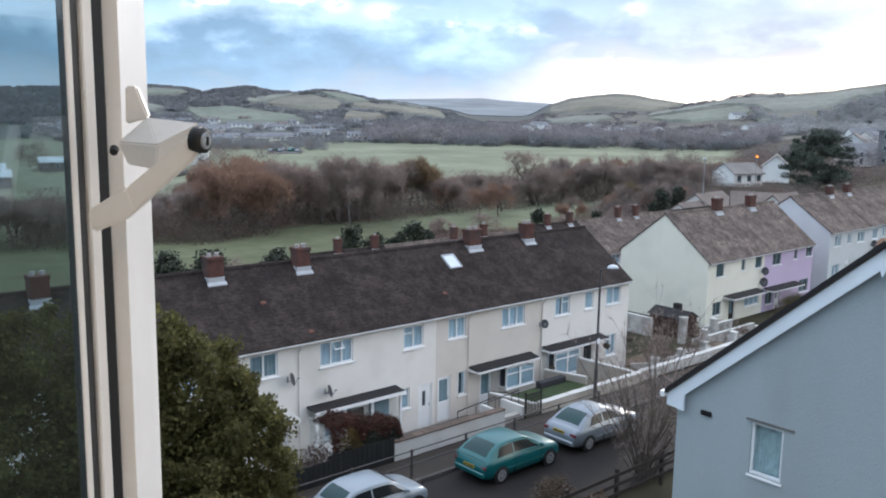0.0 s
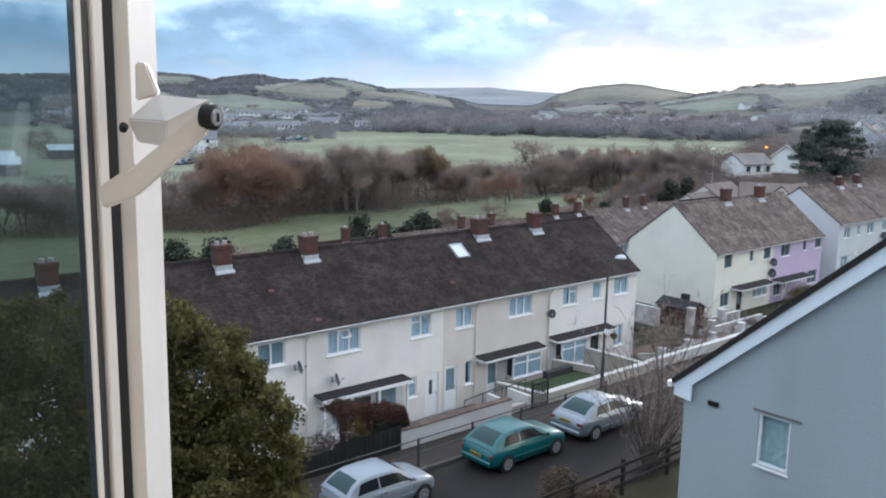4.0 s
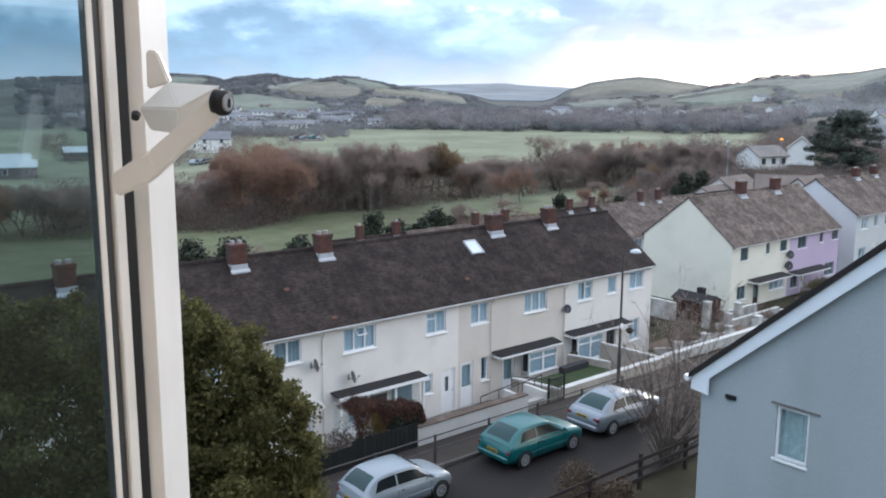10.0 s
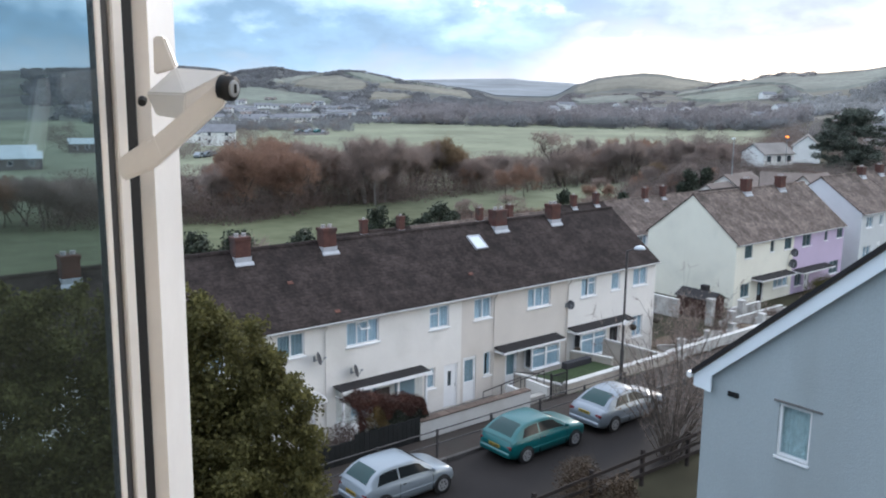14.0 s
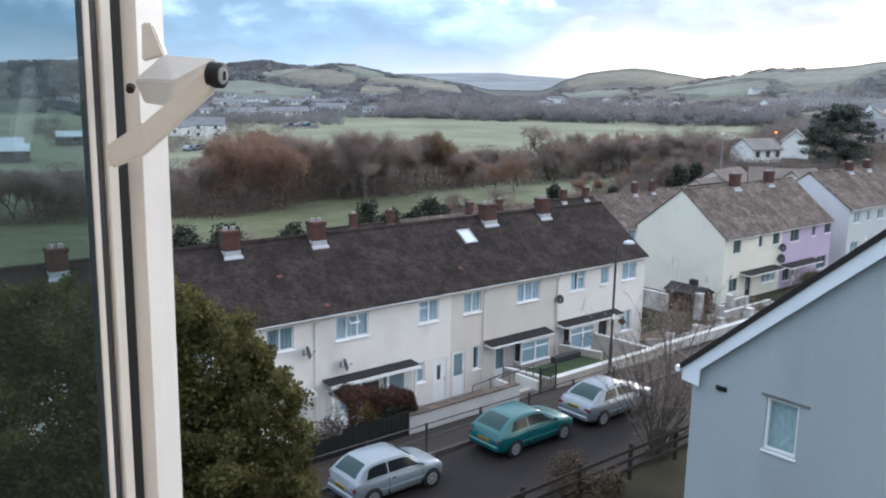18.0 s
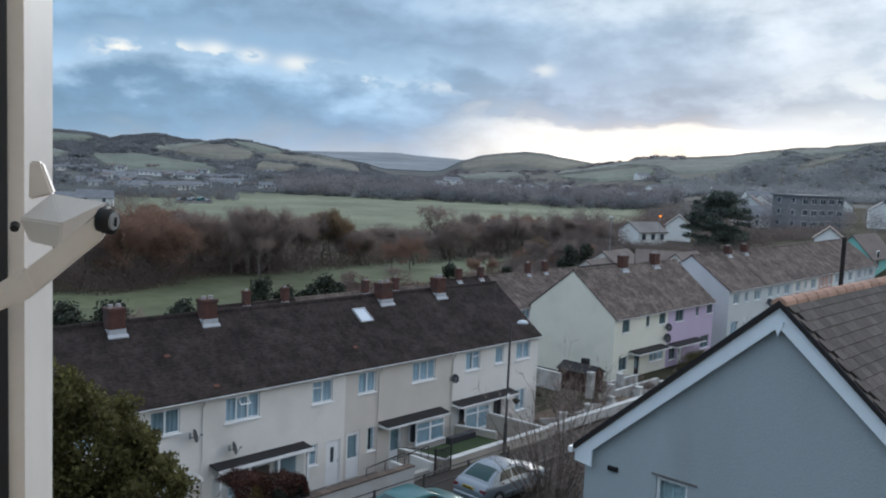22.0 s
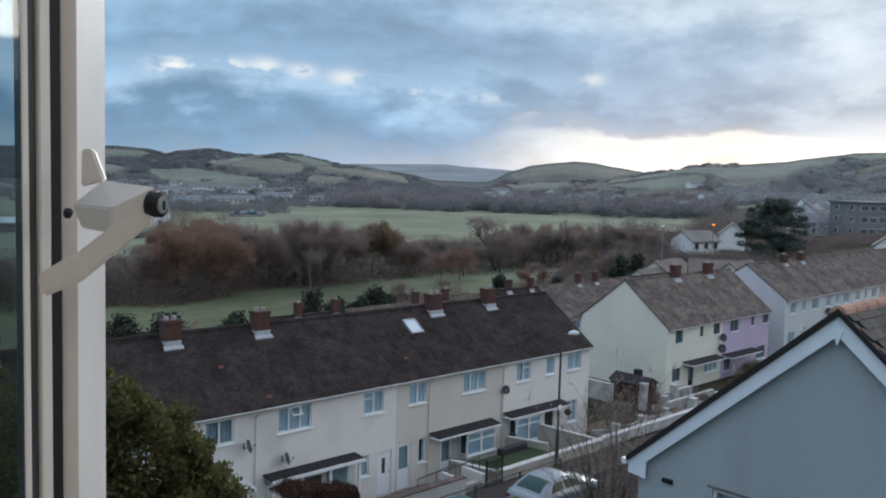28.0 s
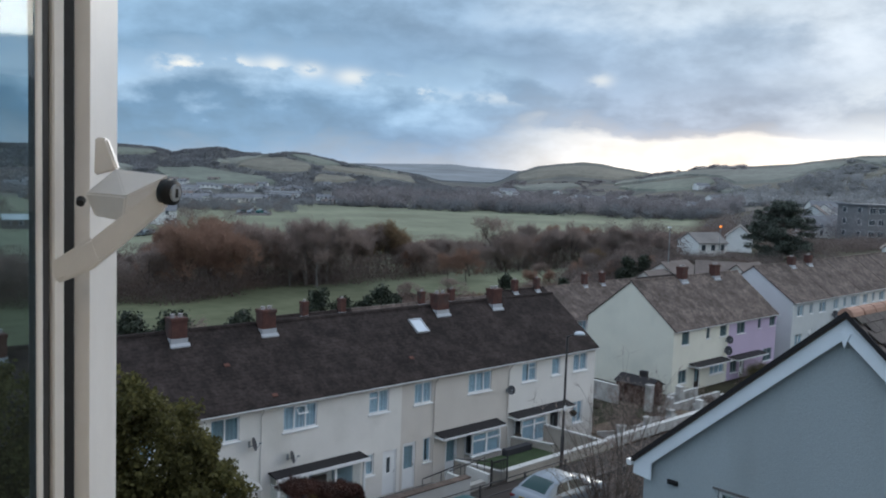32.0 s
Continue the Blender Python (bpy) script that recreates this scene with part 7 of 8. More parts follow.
def in_field(az, el):
    for poly in FIELDS:
        s = span_at(poly, az)
        if s and s[0] < el < s[1]:
            return True
    return False


def field(poly, mat, label, n=22, m=7, start=440.0, name="field"):
    """A field that follows the slope; its outline as azimuth and elevation seen from the house."""
    poly = tuple(poly)
    if start < 1000:
        FIELDS.append(poly)
    a0, a1 = min(p[0] for p in poly), max(p[0] for p in poly)
    bm = bmesh.new()
    vs = []
    for i in range(n + 1):
        az = a0 + (a1 - a0) * (0.004 + 0.992 * i / n)
        lo, hi = span_at(poly, az)
        wob = 0.05 * noise.noise((az * 1.7, lo, 2.0))
        if start > 1000:
            # the ridge begins behind the crests of the nearer hills
            near = [e for r0, r1, table in FORMS if r1 < 2000 for e in (crest(az, table),) if e is not None]
            lo, wob = min(max([lo] + [e - 0.02 for e in near]), hi - 0.01), 0.0
        row = []
        for j in range(m + 1):
            r = rise(az, lo + wob + (hi - lo) * j / m, start)
            x, y = r * math.sin(radians(az)), r * math.cos(radians(az))
            row.append(bm.verts.new((x, y, ground_z(x, y) + (2.0 if start > 1000 else 1.6 if 0 < i < n and 0 < j < m else -1.0))))
        vs.append(row)
    for i in range(n):
        for j in range(m):
            bm.faces.new((vs[i][j], vs[i + 1][j], vs[i + 1][j + 1], vs[i][j + 1]))
    r = bmesh.ops.extrude_face_region(bm, geom=bm.faces[:])
    bmesh.ops.translate(bm, vec=(0, 0, -6), verts=[v for v in r["geom"] if isinstance(v, bmesh.types.BMVert)])
    tagged(mesh_ob(name, bm, mat), label, "field", kind="structure")


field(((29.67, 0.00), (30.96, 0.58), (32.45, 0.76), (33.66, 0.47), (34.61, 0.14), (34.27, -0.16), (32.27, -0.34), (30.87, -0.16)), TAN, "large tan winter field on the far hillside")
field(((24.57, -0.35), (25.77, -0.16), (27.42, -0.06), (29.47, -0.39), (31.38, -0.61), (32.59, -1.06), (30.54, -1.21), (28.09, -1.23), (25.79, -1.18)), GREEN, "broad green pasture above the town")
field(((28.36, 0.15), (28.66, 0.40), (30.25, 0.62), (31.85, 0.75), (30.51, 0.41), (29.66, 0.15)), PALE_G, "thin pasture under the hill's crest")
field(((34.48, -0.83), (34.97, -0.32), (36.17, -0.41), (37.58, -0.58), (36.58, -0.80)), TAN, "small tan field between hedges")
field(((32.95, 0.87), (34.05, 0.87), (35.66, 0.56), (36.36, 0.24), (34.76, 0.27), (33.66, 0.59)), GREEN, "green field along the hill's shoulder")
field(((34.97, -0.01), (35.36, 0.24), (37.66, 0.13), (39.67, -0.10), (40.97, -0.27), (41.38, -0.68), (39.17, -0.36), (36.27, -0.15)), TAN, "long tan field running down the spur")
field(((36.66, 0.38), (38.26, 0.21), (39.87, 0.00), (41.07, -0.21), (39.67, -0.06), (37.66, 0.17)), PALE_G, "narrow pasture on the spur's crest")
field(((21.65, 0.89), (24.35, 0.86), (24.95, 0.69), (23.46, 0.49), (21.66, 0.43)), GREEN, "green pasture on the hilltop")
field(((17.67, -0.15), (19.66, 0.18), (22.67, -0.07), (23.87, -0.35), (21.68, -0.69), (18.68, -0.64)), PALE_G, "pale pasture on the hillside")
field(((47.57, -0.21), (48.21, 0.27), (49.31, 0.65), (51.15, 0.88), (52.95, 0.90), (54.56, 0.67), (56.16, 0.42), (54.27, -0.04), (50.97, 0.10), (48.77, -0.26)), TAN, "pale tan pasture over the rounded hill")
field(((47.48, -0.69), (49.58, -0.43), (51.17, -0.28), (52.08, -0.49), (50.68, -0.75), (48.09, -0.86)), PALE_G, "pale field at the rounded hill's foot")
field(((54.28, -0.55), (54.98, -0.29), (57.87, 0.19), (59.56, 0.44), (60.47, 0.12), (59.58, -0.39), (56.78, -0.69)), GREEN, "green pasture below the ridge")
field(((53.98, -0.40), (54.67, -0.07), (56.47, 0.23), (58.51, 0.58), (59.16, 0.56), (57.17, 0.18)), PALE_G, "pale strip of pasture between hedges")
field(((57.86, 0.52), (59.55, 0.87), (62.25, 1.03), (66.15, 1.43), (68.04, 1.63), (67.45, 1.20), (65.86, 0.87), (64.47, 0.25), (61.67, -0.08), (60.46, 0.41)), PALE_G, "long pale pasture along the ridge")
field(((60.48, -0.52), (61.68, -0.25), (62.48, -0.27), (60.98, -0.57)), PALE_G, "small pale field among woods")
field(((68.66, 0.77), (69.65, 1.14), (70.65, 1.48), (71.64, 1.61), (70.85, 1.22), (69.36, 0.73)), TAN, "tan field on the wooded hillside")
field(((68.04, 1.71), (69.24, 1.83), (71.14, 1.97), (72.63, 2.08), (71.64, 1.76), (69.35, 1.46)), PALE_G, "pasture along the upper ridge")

field(((34.18, -0.96), (35.66, 0.26), (37.66, 0.60), (41.35, 0.67), (43.55, 0.71), (45.06, 0.64), (47.26, 0.55), (49.66, 0.33), (50.68, -0.65)), RIDGE_B, "most distant wooded ridge, haze put into its blue-grey colour", 60, 8, 1720.0, "distant_ridge")

for i in range(24):
    az = rw.uniform(48.5, 57.6)
    copy_at(kinds[rw.choice((0, 1, 2, 4, 3))], rw.uniform(122, 156), az, rw.uniform(0, 6.28), rw.uniform(3.0, 5.2) / 9.0)

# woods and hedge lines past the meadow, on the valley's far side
# FARWOOD's greyed base colour has distance haze put into it
FARWOOD = thin_foliage("far_winter_woods_hazed", (0.264, 0.246, 0.252), (0.222, 0.208, 0.214), 0.25, 0.03)
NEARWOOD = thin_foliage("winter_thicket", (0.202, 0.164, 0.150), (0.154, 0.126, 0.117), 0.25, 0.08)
# dark woods lifted to a bluish grey; the haze is in the base colour
FARDARK = thin_foliage("far_dark_woods_hazed", (0.222, 0.226, 0.236), (0.192, 0.196, 0.206), 0.25, 0.025)


def far_woods(name, seed, n, r0, r1, a0, a1, h, mat, label, per=170, clump=3.4, gap=-0.08):
    rng = np.random.default_rng(seed)
    c = []
    rr = random.Random(seed)
    if r0 > 400:
        per = int(per * 0.78)
    for i in range(n):
        az, r = rr.uniform(a0, a1), rr.uniform(r0, r1)
        if noise.noise((az * 0.55, r * 0.006, seed * 3.1)) < gap:
            continue
        x, y = r * math.sin(radians(az)), r * math.cos(radians(az))
        z = ground_z(x, y)
        hh = h * rr.uniform(0.5, 1.1) * (0.6 if r > 930 else 1.0)
        if r > 500 and any(in_field(az, math.degrees(math.atan2(z + q - 12.6, r))) for q in (1.0, hh * 0.8)):
            continue
        d = rng.normal(size=(per, 3))
        d /= np.linalg.norm(d, axis=1, keepdims=True)
        d *= rng.uniform(0.0, 1.0, size=(per, 1)) ** 0.4 * np.array([clump, clump, hh * 0.5]) * rng.uniform(0.8, 1.15, size=(per, 1))
        c.append(np.array([x, y, z + hh * 0.5]) + d)
    v, f = leaf_quads(rng, np.concatenate(c), r0 * (0.0014 if r0 > 400 else 0.0009), long=1.6)
    ob = from_arrays(name, v, f, mat)
    tagged(ob, label, "woods", kind="stuff")


# paler still: more haze put into the hillside woods' base colour
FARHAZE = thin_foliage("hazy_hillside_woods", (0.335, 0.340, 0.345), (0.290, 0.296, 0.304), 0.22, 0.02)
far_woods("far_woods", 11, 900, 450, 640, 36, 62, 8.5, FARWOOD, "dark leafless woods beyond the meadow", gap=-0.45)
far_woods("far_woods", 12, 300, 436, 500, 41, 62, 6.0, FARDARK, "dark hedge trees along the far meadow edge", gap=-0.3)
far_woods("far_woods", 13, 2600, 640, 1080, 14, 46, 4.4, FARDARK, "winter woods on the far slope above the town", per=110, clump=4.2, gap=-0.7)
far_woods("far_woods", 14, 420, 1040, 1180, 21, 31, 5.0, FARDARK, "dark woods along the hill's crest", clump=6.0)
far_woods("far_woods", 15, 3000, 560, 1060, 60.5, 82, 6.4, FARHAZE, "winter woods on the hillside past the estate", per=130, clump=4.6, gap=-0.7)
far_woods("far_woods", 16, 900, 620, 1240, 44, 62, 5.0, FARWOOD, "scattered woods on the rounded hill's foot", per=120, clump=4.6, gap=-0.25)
far_woods("far_woods", 17, 230, 176, 300, 53, 66, 8.0, NEARWOOD, "leafless trees behind the white houses", per=420, clump=2.6)
far_woods("far_woods", 21, 90, 165, 215, 63.5, 71, 3.2, NEARWOOD, "low winter thicket on the bank below the apartments", per=260, clump=2.4, gap=-0.5)
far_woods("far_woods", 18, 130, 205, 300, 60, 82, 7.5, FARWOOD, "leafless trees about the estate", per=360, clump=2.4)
far_woods("far_woods", 19, 260, 225, 430, 15, 33, 5.0, NEARWOOD, "trees between the wood and the town", per=180, clump=2.6)
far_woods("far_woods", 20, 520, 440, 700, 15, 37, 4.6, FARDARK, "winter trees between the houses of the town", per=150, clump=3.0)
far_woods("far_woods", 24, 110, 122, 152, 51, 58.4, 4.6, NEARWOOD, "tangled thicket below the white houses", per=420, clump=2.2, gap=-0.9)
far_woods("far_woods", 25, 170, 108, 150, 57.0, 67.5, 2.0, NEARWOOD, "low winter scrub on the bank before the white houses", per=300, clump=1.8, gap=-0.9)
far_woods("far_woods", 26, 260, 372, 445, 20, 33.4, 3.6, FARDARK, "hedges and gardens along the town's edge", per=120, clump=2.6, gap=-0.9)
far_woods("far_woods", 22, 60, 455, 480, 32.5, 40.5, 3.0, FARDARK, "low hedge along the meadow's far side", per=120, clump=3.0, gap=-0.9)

# dark evergreen trees on the near meadow and the great conifer


def evergreen(name, x, y, z, h, w, seed, mat, label, n=5200, size=0.16):
    rng = np.random.default_rng(seed)
    t = thing(name, x, y, z, label, "tree")
    bm = bmesh.new()
    tube(bm, (0, 0, -0.3), (0, 0, h * 0.75), 0.02 * h + 0.05, 0.04, 8)
    part("trunk", bm, BARK, t)
    blobs = []
    for k in range(34 if w < 8 else 60):
        u = rng.uniform(0.06, 1.0) ** 0.85
        ring = max(0.15, 1 - abs(u - 0.42) ** 2.0 * 2.2) * w * 0.42
        a = rng.uniform(0, 6.28)
        blobs.append((ring * math.cos(a) * rng.uniform(0.3, 1), ring * math.sin(a) * rng.uniform(0.3, 1), h * u * 0.9, w * rng.uniform(0.12, 0.2)))
    v, f = leaf_quads(rng, blob_points(rng, blobs, n, 0.2, 0.4), size, long=2.2)
    from_arrays("crown", v, f, mat, t)
    return t


def at(r, az):
    return r * math.sin(radians(az)), r * math.cos(radians(az))


def great_conifer(r, az, h, w):
    x, y = at(r, az)
    rng = np.random.default_rng(33)
    t = thing("conifer", x, y, ground_z(x, y), "great dark spreading conifer above the roofs", "tree")
    bm = bmesh.new()
    tube(bm, (0, 0, -0.3), (0.2, 0, h * 0.8), 0.35, 0.08, 9)
    part("trunk", bm, BARK, t)
    pts = []
    for k in range(150):
        u = rng.uniform(0.03, 0.97)
        lim = w * 0.47 * math.sqrt(max(0.02, 1 - ((u - 0.33) / 0.68) ** 2))
        a, q = rng.uniform(0, 6.28), lim * rng.uniform(0.15, 0.92)
        pr = rng.uniform(0.5, 1.35)
        d = rng.normal(size=(330, 3))
        d /= np.linalg.norm(d, axis=1, keepdims=True)
        d *= rng.uniform(0.2, 1.0, (330, 1)) ** 0.5 * np.array([pr, pr, pr * 0.48])
        pts.append(np.array([q * math.cos(a), q * math.sin(a), h * u]) + d + rng.normal(0, 0.1, (330, 3)))
    v, f = leaf_quads(rng, np.concatenate(pts), 0.13, long=2.0)
    from_arrays("crown", v, f, CONIFER_G, t)


CONIFER_G = foliage("grey_green_conifer_needles", (0.100, 0.115, 0.090), (0.050, 0.060, 0.048))
great_conifer(150, 64.5, 9.2, 12.8)
for k, (r, az, h, w) in enumerate(((92, 35.1, 6.3, 4.4), (93, 36.6, 5.4, 4.0), (96, 38.2, 5.2, 3.4), (96, 39.2, 6.3, 4.2), (97, 40.0, 5.2, 3.2), (72, 23.3, 6.6, 4.4), (71, 21.9, 6.0, 4.0), (74, 26.0, 6.2, 4.6), (80, 30.1, 5.4, 5.0), (100, 47.4, 7.6, 3.2), (106, 51.2, 6.4, 2.6), (122, 55.3, 6.0, 4.0), (124, 56.3, 5.4, 3.4), (112, 50.4, 3.0, 2.4))):
    x, y = at(r, az)
    evergreen("evergreen_tree", x, y, ground_z(x, y), h, w, 40 + k, CONIFER, "small dark evergreen on the meadow behind the houses")
for k, (r, az, s) in enumerate(((108, 43.2, 0.55), (104, 44.6, 0.5), (110, 45.7, 0.6), (112, 49.2, 0.55), (106, 51.3, 0.5), (110, 53.0, 0.6), (75, 26.8, 0.75), (76, 25.6, 0.7), (150, 53.3, 0.8))):
    copy_at(kinds[(4, 2, 6, 4, 2, 6, 1, 0, 6)[k]], r, az, k * 1.3, s)

# ---- far buildings ----
SLATE = material("grey_slate_roof", (0.17, 0.175, 0.19), 0.8, 0.2, 0.5, 0.15, 6, 0.1)
GREYROOF = material("grey_brown_far_roof", (0.20, 0.185, 0.175), 0.85, 0.2, 0.5, 0.15, 6, 0.1)
BROWNROOF = material("brown_far_roof", (0.16, 0.13, 0.115), 0.85, 0.2, 0.5, 0.15, 6, 0.1)
WINDARK = material("far_window_glass", (0.06, 0.075, 0.09), 0.15, 0.15, 1.0, spec=0.8)
FARWALL = material("weathered_grey_render", (0.36, 0.36, 0.355), 0.9, 0.1, 0.5, 0.05, 8, 0.1)
TERRA = material("brown_brick_wall", (0.165, 0.15, 0.148), 0.9, 0.15, 0.6, 0.1, 8, 0.2)


def far_house(r, az, w, d, h, roof_h, turn, wall, roof, label, group="", n_win=3, floors=2, name="house", sink=0.0, z=None):
    x, y = at(r, az)
    t = thing(name, x, y, ground_z(x, y) - sink if z is None else z, label, "house", group, rz=turn)
    bm = bmesh.new()
    prism(bm, [(-d / 2, -1.5), (d / 2, -1.5), (d / 2, h), (0, h + roof_h), (-d / 2, h)], "x", -w / 2, w / 2)
    part("wall", bm, wall, t)
    bm = bmesh.new()
    s = roof_h / (d / 2)
    for sg in (-1, 1):
        prism(bm, [(sg * (d / 2 + 0.3), h - 0.3 * s + 0.02), (0, h + roof_h + 0.02), (0, h + roof_h + 0.18), (sg * (d / 2 + 0.3), h - 0.3 * s + 0.16)], "x", -w / 2 - 0.2, w / 2 + 0.2)
    part("roof", bm, roof, t)
    for fl in range(floors):
        for i in range(n_win):
            u = -w / 2 + w * (i + 0.5) / n_win
            zz = 0.9 + fl * (h / floors)
            ww = part("window", boxes((u - 0.55, u + 0.55, -d / 2 - 0.06, -d / 2 + 0.02, zz, zz + 1.15)), WHITE, t)
            part("pane", boxes((u - 0.47, u + 0.47, -d / 2 - 0.075, -d / 2 - 0.062, zz + 0.08, zz + 1.07)), WINDARK, ww)
    return t


far_house(158, 59.8, 7.0, 4.9, 2.3, 1.5, -12, WHITE_R, GREYROOF, "white bungalow with a brown roof near the street light", floors=1)
far_house(172, 62.0, 6.0, 4.6, 2.9, 1.9, 28, WHITE_R, GREYROOF, "white gabled house beside the great conifer", floors=1, n_win=2)
far_house(285, 25.0, 10.5, 7.0, 4.3, 2.2, -28, WHITE_R, SLATE, "white house with a slate roof beyond the wood", n_win=2)
far_house(300, 23.4, 9.0, 8.0, 3.0, 2.0, -20, WHITE_R, SLATE, "white outbuilding with a slate roof", n_win=2, floors=1)
far_house(128, 72.75, 9.0, 5.0, 2.2, 2.7, 0, TURQ, BROWNROOF, "turquoise rendered house at the end of the street", n_win=2, z=0.9)
far_house(128, 70.85, 6.0, 3.6, 4.0, 1.4, 19, WHITE_R, BROWNROOF, "white gabled house behind the row", n_win=2, z=1.1)
far_house(106, 61.0, 5.4, 5.5, 4.6, 1.8, -58, material("sky_blue_render", (0.22, 0.42, 0.58), 0.9), BROWNROOF, "blue rendered house behind the rows", n_win=2, z=-2.9)
far_house(105, 62.6, 6.0, 5.5, 4.4, 2.2, 5, CREAM, BROWNROOF, "cream house behind the rows", n_win=2, z=-3.0)
for i in range(6):
    far_house(92 + 5.2 * i, 53.4 + 0.95 * i, 7.2, 6.5, 4.0, 2.2, 6, CREAM, BROWNROOF, "house of the distant lower terrace", "distant lower terrace", n_win=2, sink=1.4)


BLOCK = material("grey_brown_brick", (0.20, 0.198, 0.205), 0.9, 0.15, 0.6, 0.1, 8, 0.2)


def apartment(r, az, turn):
    x, y = at(r, az)
    z = ground_z(x, y)
    t = thing("apartment_block", x, y, z, "brown brick three-storey apartment block with white windows", "apartment block", rz=turn)
    w, d, h = 13.6, 9.5, 8.8 - z
    part("wall", boxes((-w / 2, w / 2, -d / 2, d / 2, -3, h)), BLOCK, t)
    part("roof", boxes((-w / 2 - 0.4, w / 2 + 0.4, -d / 2 - 0.4, d / 2 + 0.4, h, h + 0.4)), SLATE, t)
    for fl in range(3):
        for i in range(5):
            u = -w / 2 + w * (i + 0.5) / 5
            zz = h - 8.2 + 0.9 + fl * 2.75
            ww = part("window", boxes((u - 0.9, u + 0.9, -d / 2 - 0.07, -d / 2 + 0.01, zz, zz + 1.35)), WHITE, t)
            for q in (-0.84, 0.04):
                part("pane", boxes((u + q, u + q + 0.8, -d / 2 - 0.085, -d / 2 - 0.072, zz + 0.07, zz + 1.28)), WINDARK, ww)
        for i in range(2):
            u = -d / 2 + d * (i + 0.5) / 2
            zz = h - 8.2 + 0.9 + fl * 2.75
            ww = part("window", boxes((-w / 2 - 0.07, -w / 2 + 0.01, u - 0.6, u + 0.6, zz, zz + 1.35)), WHITE, t)
            part("pane", boxes((-w / 2 - 0.085, -w / 2 - 0.072, u - 0.53, u + 0.53, zz + 0.07, zz + 1.28)), WINDARK, ww)


apartment(233.9, 69.5, -25)
far_house(290, 66.2, 12, 8, 4.0, 3.0, 20, GREY_R, BROWNROOF, "grey house of the hillside estate", "hillside estate", n_win=3)
rt = random.Random(9)
for i in range(16):
    far_house(rt.uniform(225, 420), rt.uniform(64, 78), rt.uniform(8, 14), 7, rt.choice((3.0, 4.8)), 2.4, rt.uniform(-40, 40), rt.choice((WHITE_R, GREY_R, CREAM, TERRA)), rt.choice((SLATE, BROWNROOF)), "pale house of the hillside estate", "hillside estate", n_win=2)
for i in range(70):
    az = rt.uniform(16, 36.5)
    r = rt.uniform(455, 700)
    far_house(r, az, rt.uniform(5, 10), 5, rt.choice((1.5, 1.9, 2.2)), 1.4, rt.uniform(-60, 20), rt.choice((GREY_R, FARWALL, FARWALL, GREY_R, FARWALL, TERRA)), rt.choice((SLATE, BROWNROOF, SLATE)), "small pale house of the town across the valley", "town across the valley", n_win=2)
# pale rows of the town on the rising ground
for az, el, w in ((22.69, -1.19, 14), (24.58, -1.14, 10), (26.09, -1.49, 13), (27.79, -1.30, 12), (28.99, -1.36, 14), (30.29, -1.46, 12), (31.89, -1.46, 13), (33.49, -1.38, 12), (29.10, -2.18, 14), (30.31, -2.16, 9), (26.91, -2.30, 10), (24.70, -2.13, 12), (20.19, -1.61, 14), (18.30, -1.94, 15), (35.30, -1.89, 9), (36.31, -2.07, 9), (38.40, -1.88, 6)):
    far_house(rise(az, el - 0.12), az, w, 5, 2.3, 1.3, -az + rt.uniform(-8, 8), rt.choice((WHITE_R, WHITE_R, CREAM)), SLATE, "pale terrace of the town across the valley", "town across the valley", n_win=4, floors=1)
for i in range(14):
    far_house(rt.uniform(560, 900), rt.uniform(44, 64), rt.uniform(9, 20), 8, 3.4, 2.2, rt.uniform(-40, 40), rt.choice((WHITE_R, GREY_R)), SLATE, "scattered white farm building across the valley", "farms across the valley", n_win=2, floors=1)
for r, az, w in ((475, 28.6, 24), (485, 30.2, 18), (560, 32.6, 22), (600, 26.5, 20)):
    far_house(r, az, w, 8, 2.6, 1.2, rt.uniform(-40, -20), WHITE_R, SLATE, "long low white building across the valley", "town across the valley", n_win=4, floors=1)
# long pale sheds low on the left, seen through the pane
for r, az, w in ((214, 12.4, 17), (236, 12.2, 18), (262, 17.5, 12)):
    far_house(r, az, w, 9, 2.4, 1.2, -14, TERRA, material("pale_sheet_roof", (0.42, 0.47, 0.48), 0.5, 0.1, 0.4), "long pale industrial shed in the valley", "valley sheds", n_win=4, floors=1)

# car park where the town meets the meadow
bm = bmesh.new()
lot = [at(r, a) for r, a in ((345, 29.6), (347, 31.9), (372, 32.0), (372, 29.8))]
prism(bm, [(p[0], p[1]) for p in lot], "z", -7.0, -5.95)
tagged(mesh_ob("car_park", bm, KERB), "grey car park at the meadow's end", "car park", kind="structure")

# far street lights
LIT = emission("sodium_light", (1.0, 0.24, 0.012), 2.2)
x, y = at(152, 60.85)
sl = thing("street_lamp", x, y, ground_z(x, y), "distant street lamp glowing orange", "street lamp")
bm = bmesh.new()
tube(bm, (0, 0, -0.2), (0, 0, 5.3), 0.07, 0.05)
part("pole", bm, METAL, sl)
bm = bmesh.new()
bmesh.ops.create_uvsphere(bm, u_segments=10, v_segments=6, radius=0.24)
for v in bm.verts:
    v.co.z = v.co.z * 0.55 + 5.35
part("lantern", bm, LIT, sl, "orange sodium lantern")
x, y = at(116, 57.79)
pl = thing("lamp_column", x, y, ground_z(x, y), "tall pale grey lamp column", "street lamp")
bm = bmesh.new()
tube(bm, (0, 0, -0.2), (0, 0, 6.75 - ground_z(x, y)), 0.075, 0.055)
part("pole", bm, METAL, pl)
part("lantern", boxes((-0.5, 0.15, -0.12, 0.12, 6.75 - ground_z(x, y), 6.9 - ground_z(x, y)), bev=0.03), LANTERN, pl)
x, y = at(62, 71.7)
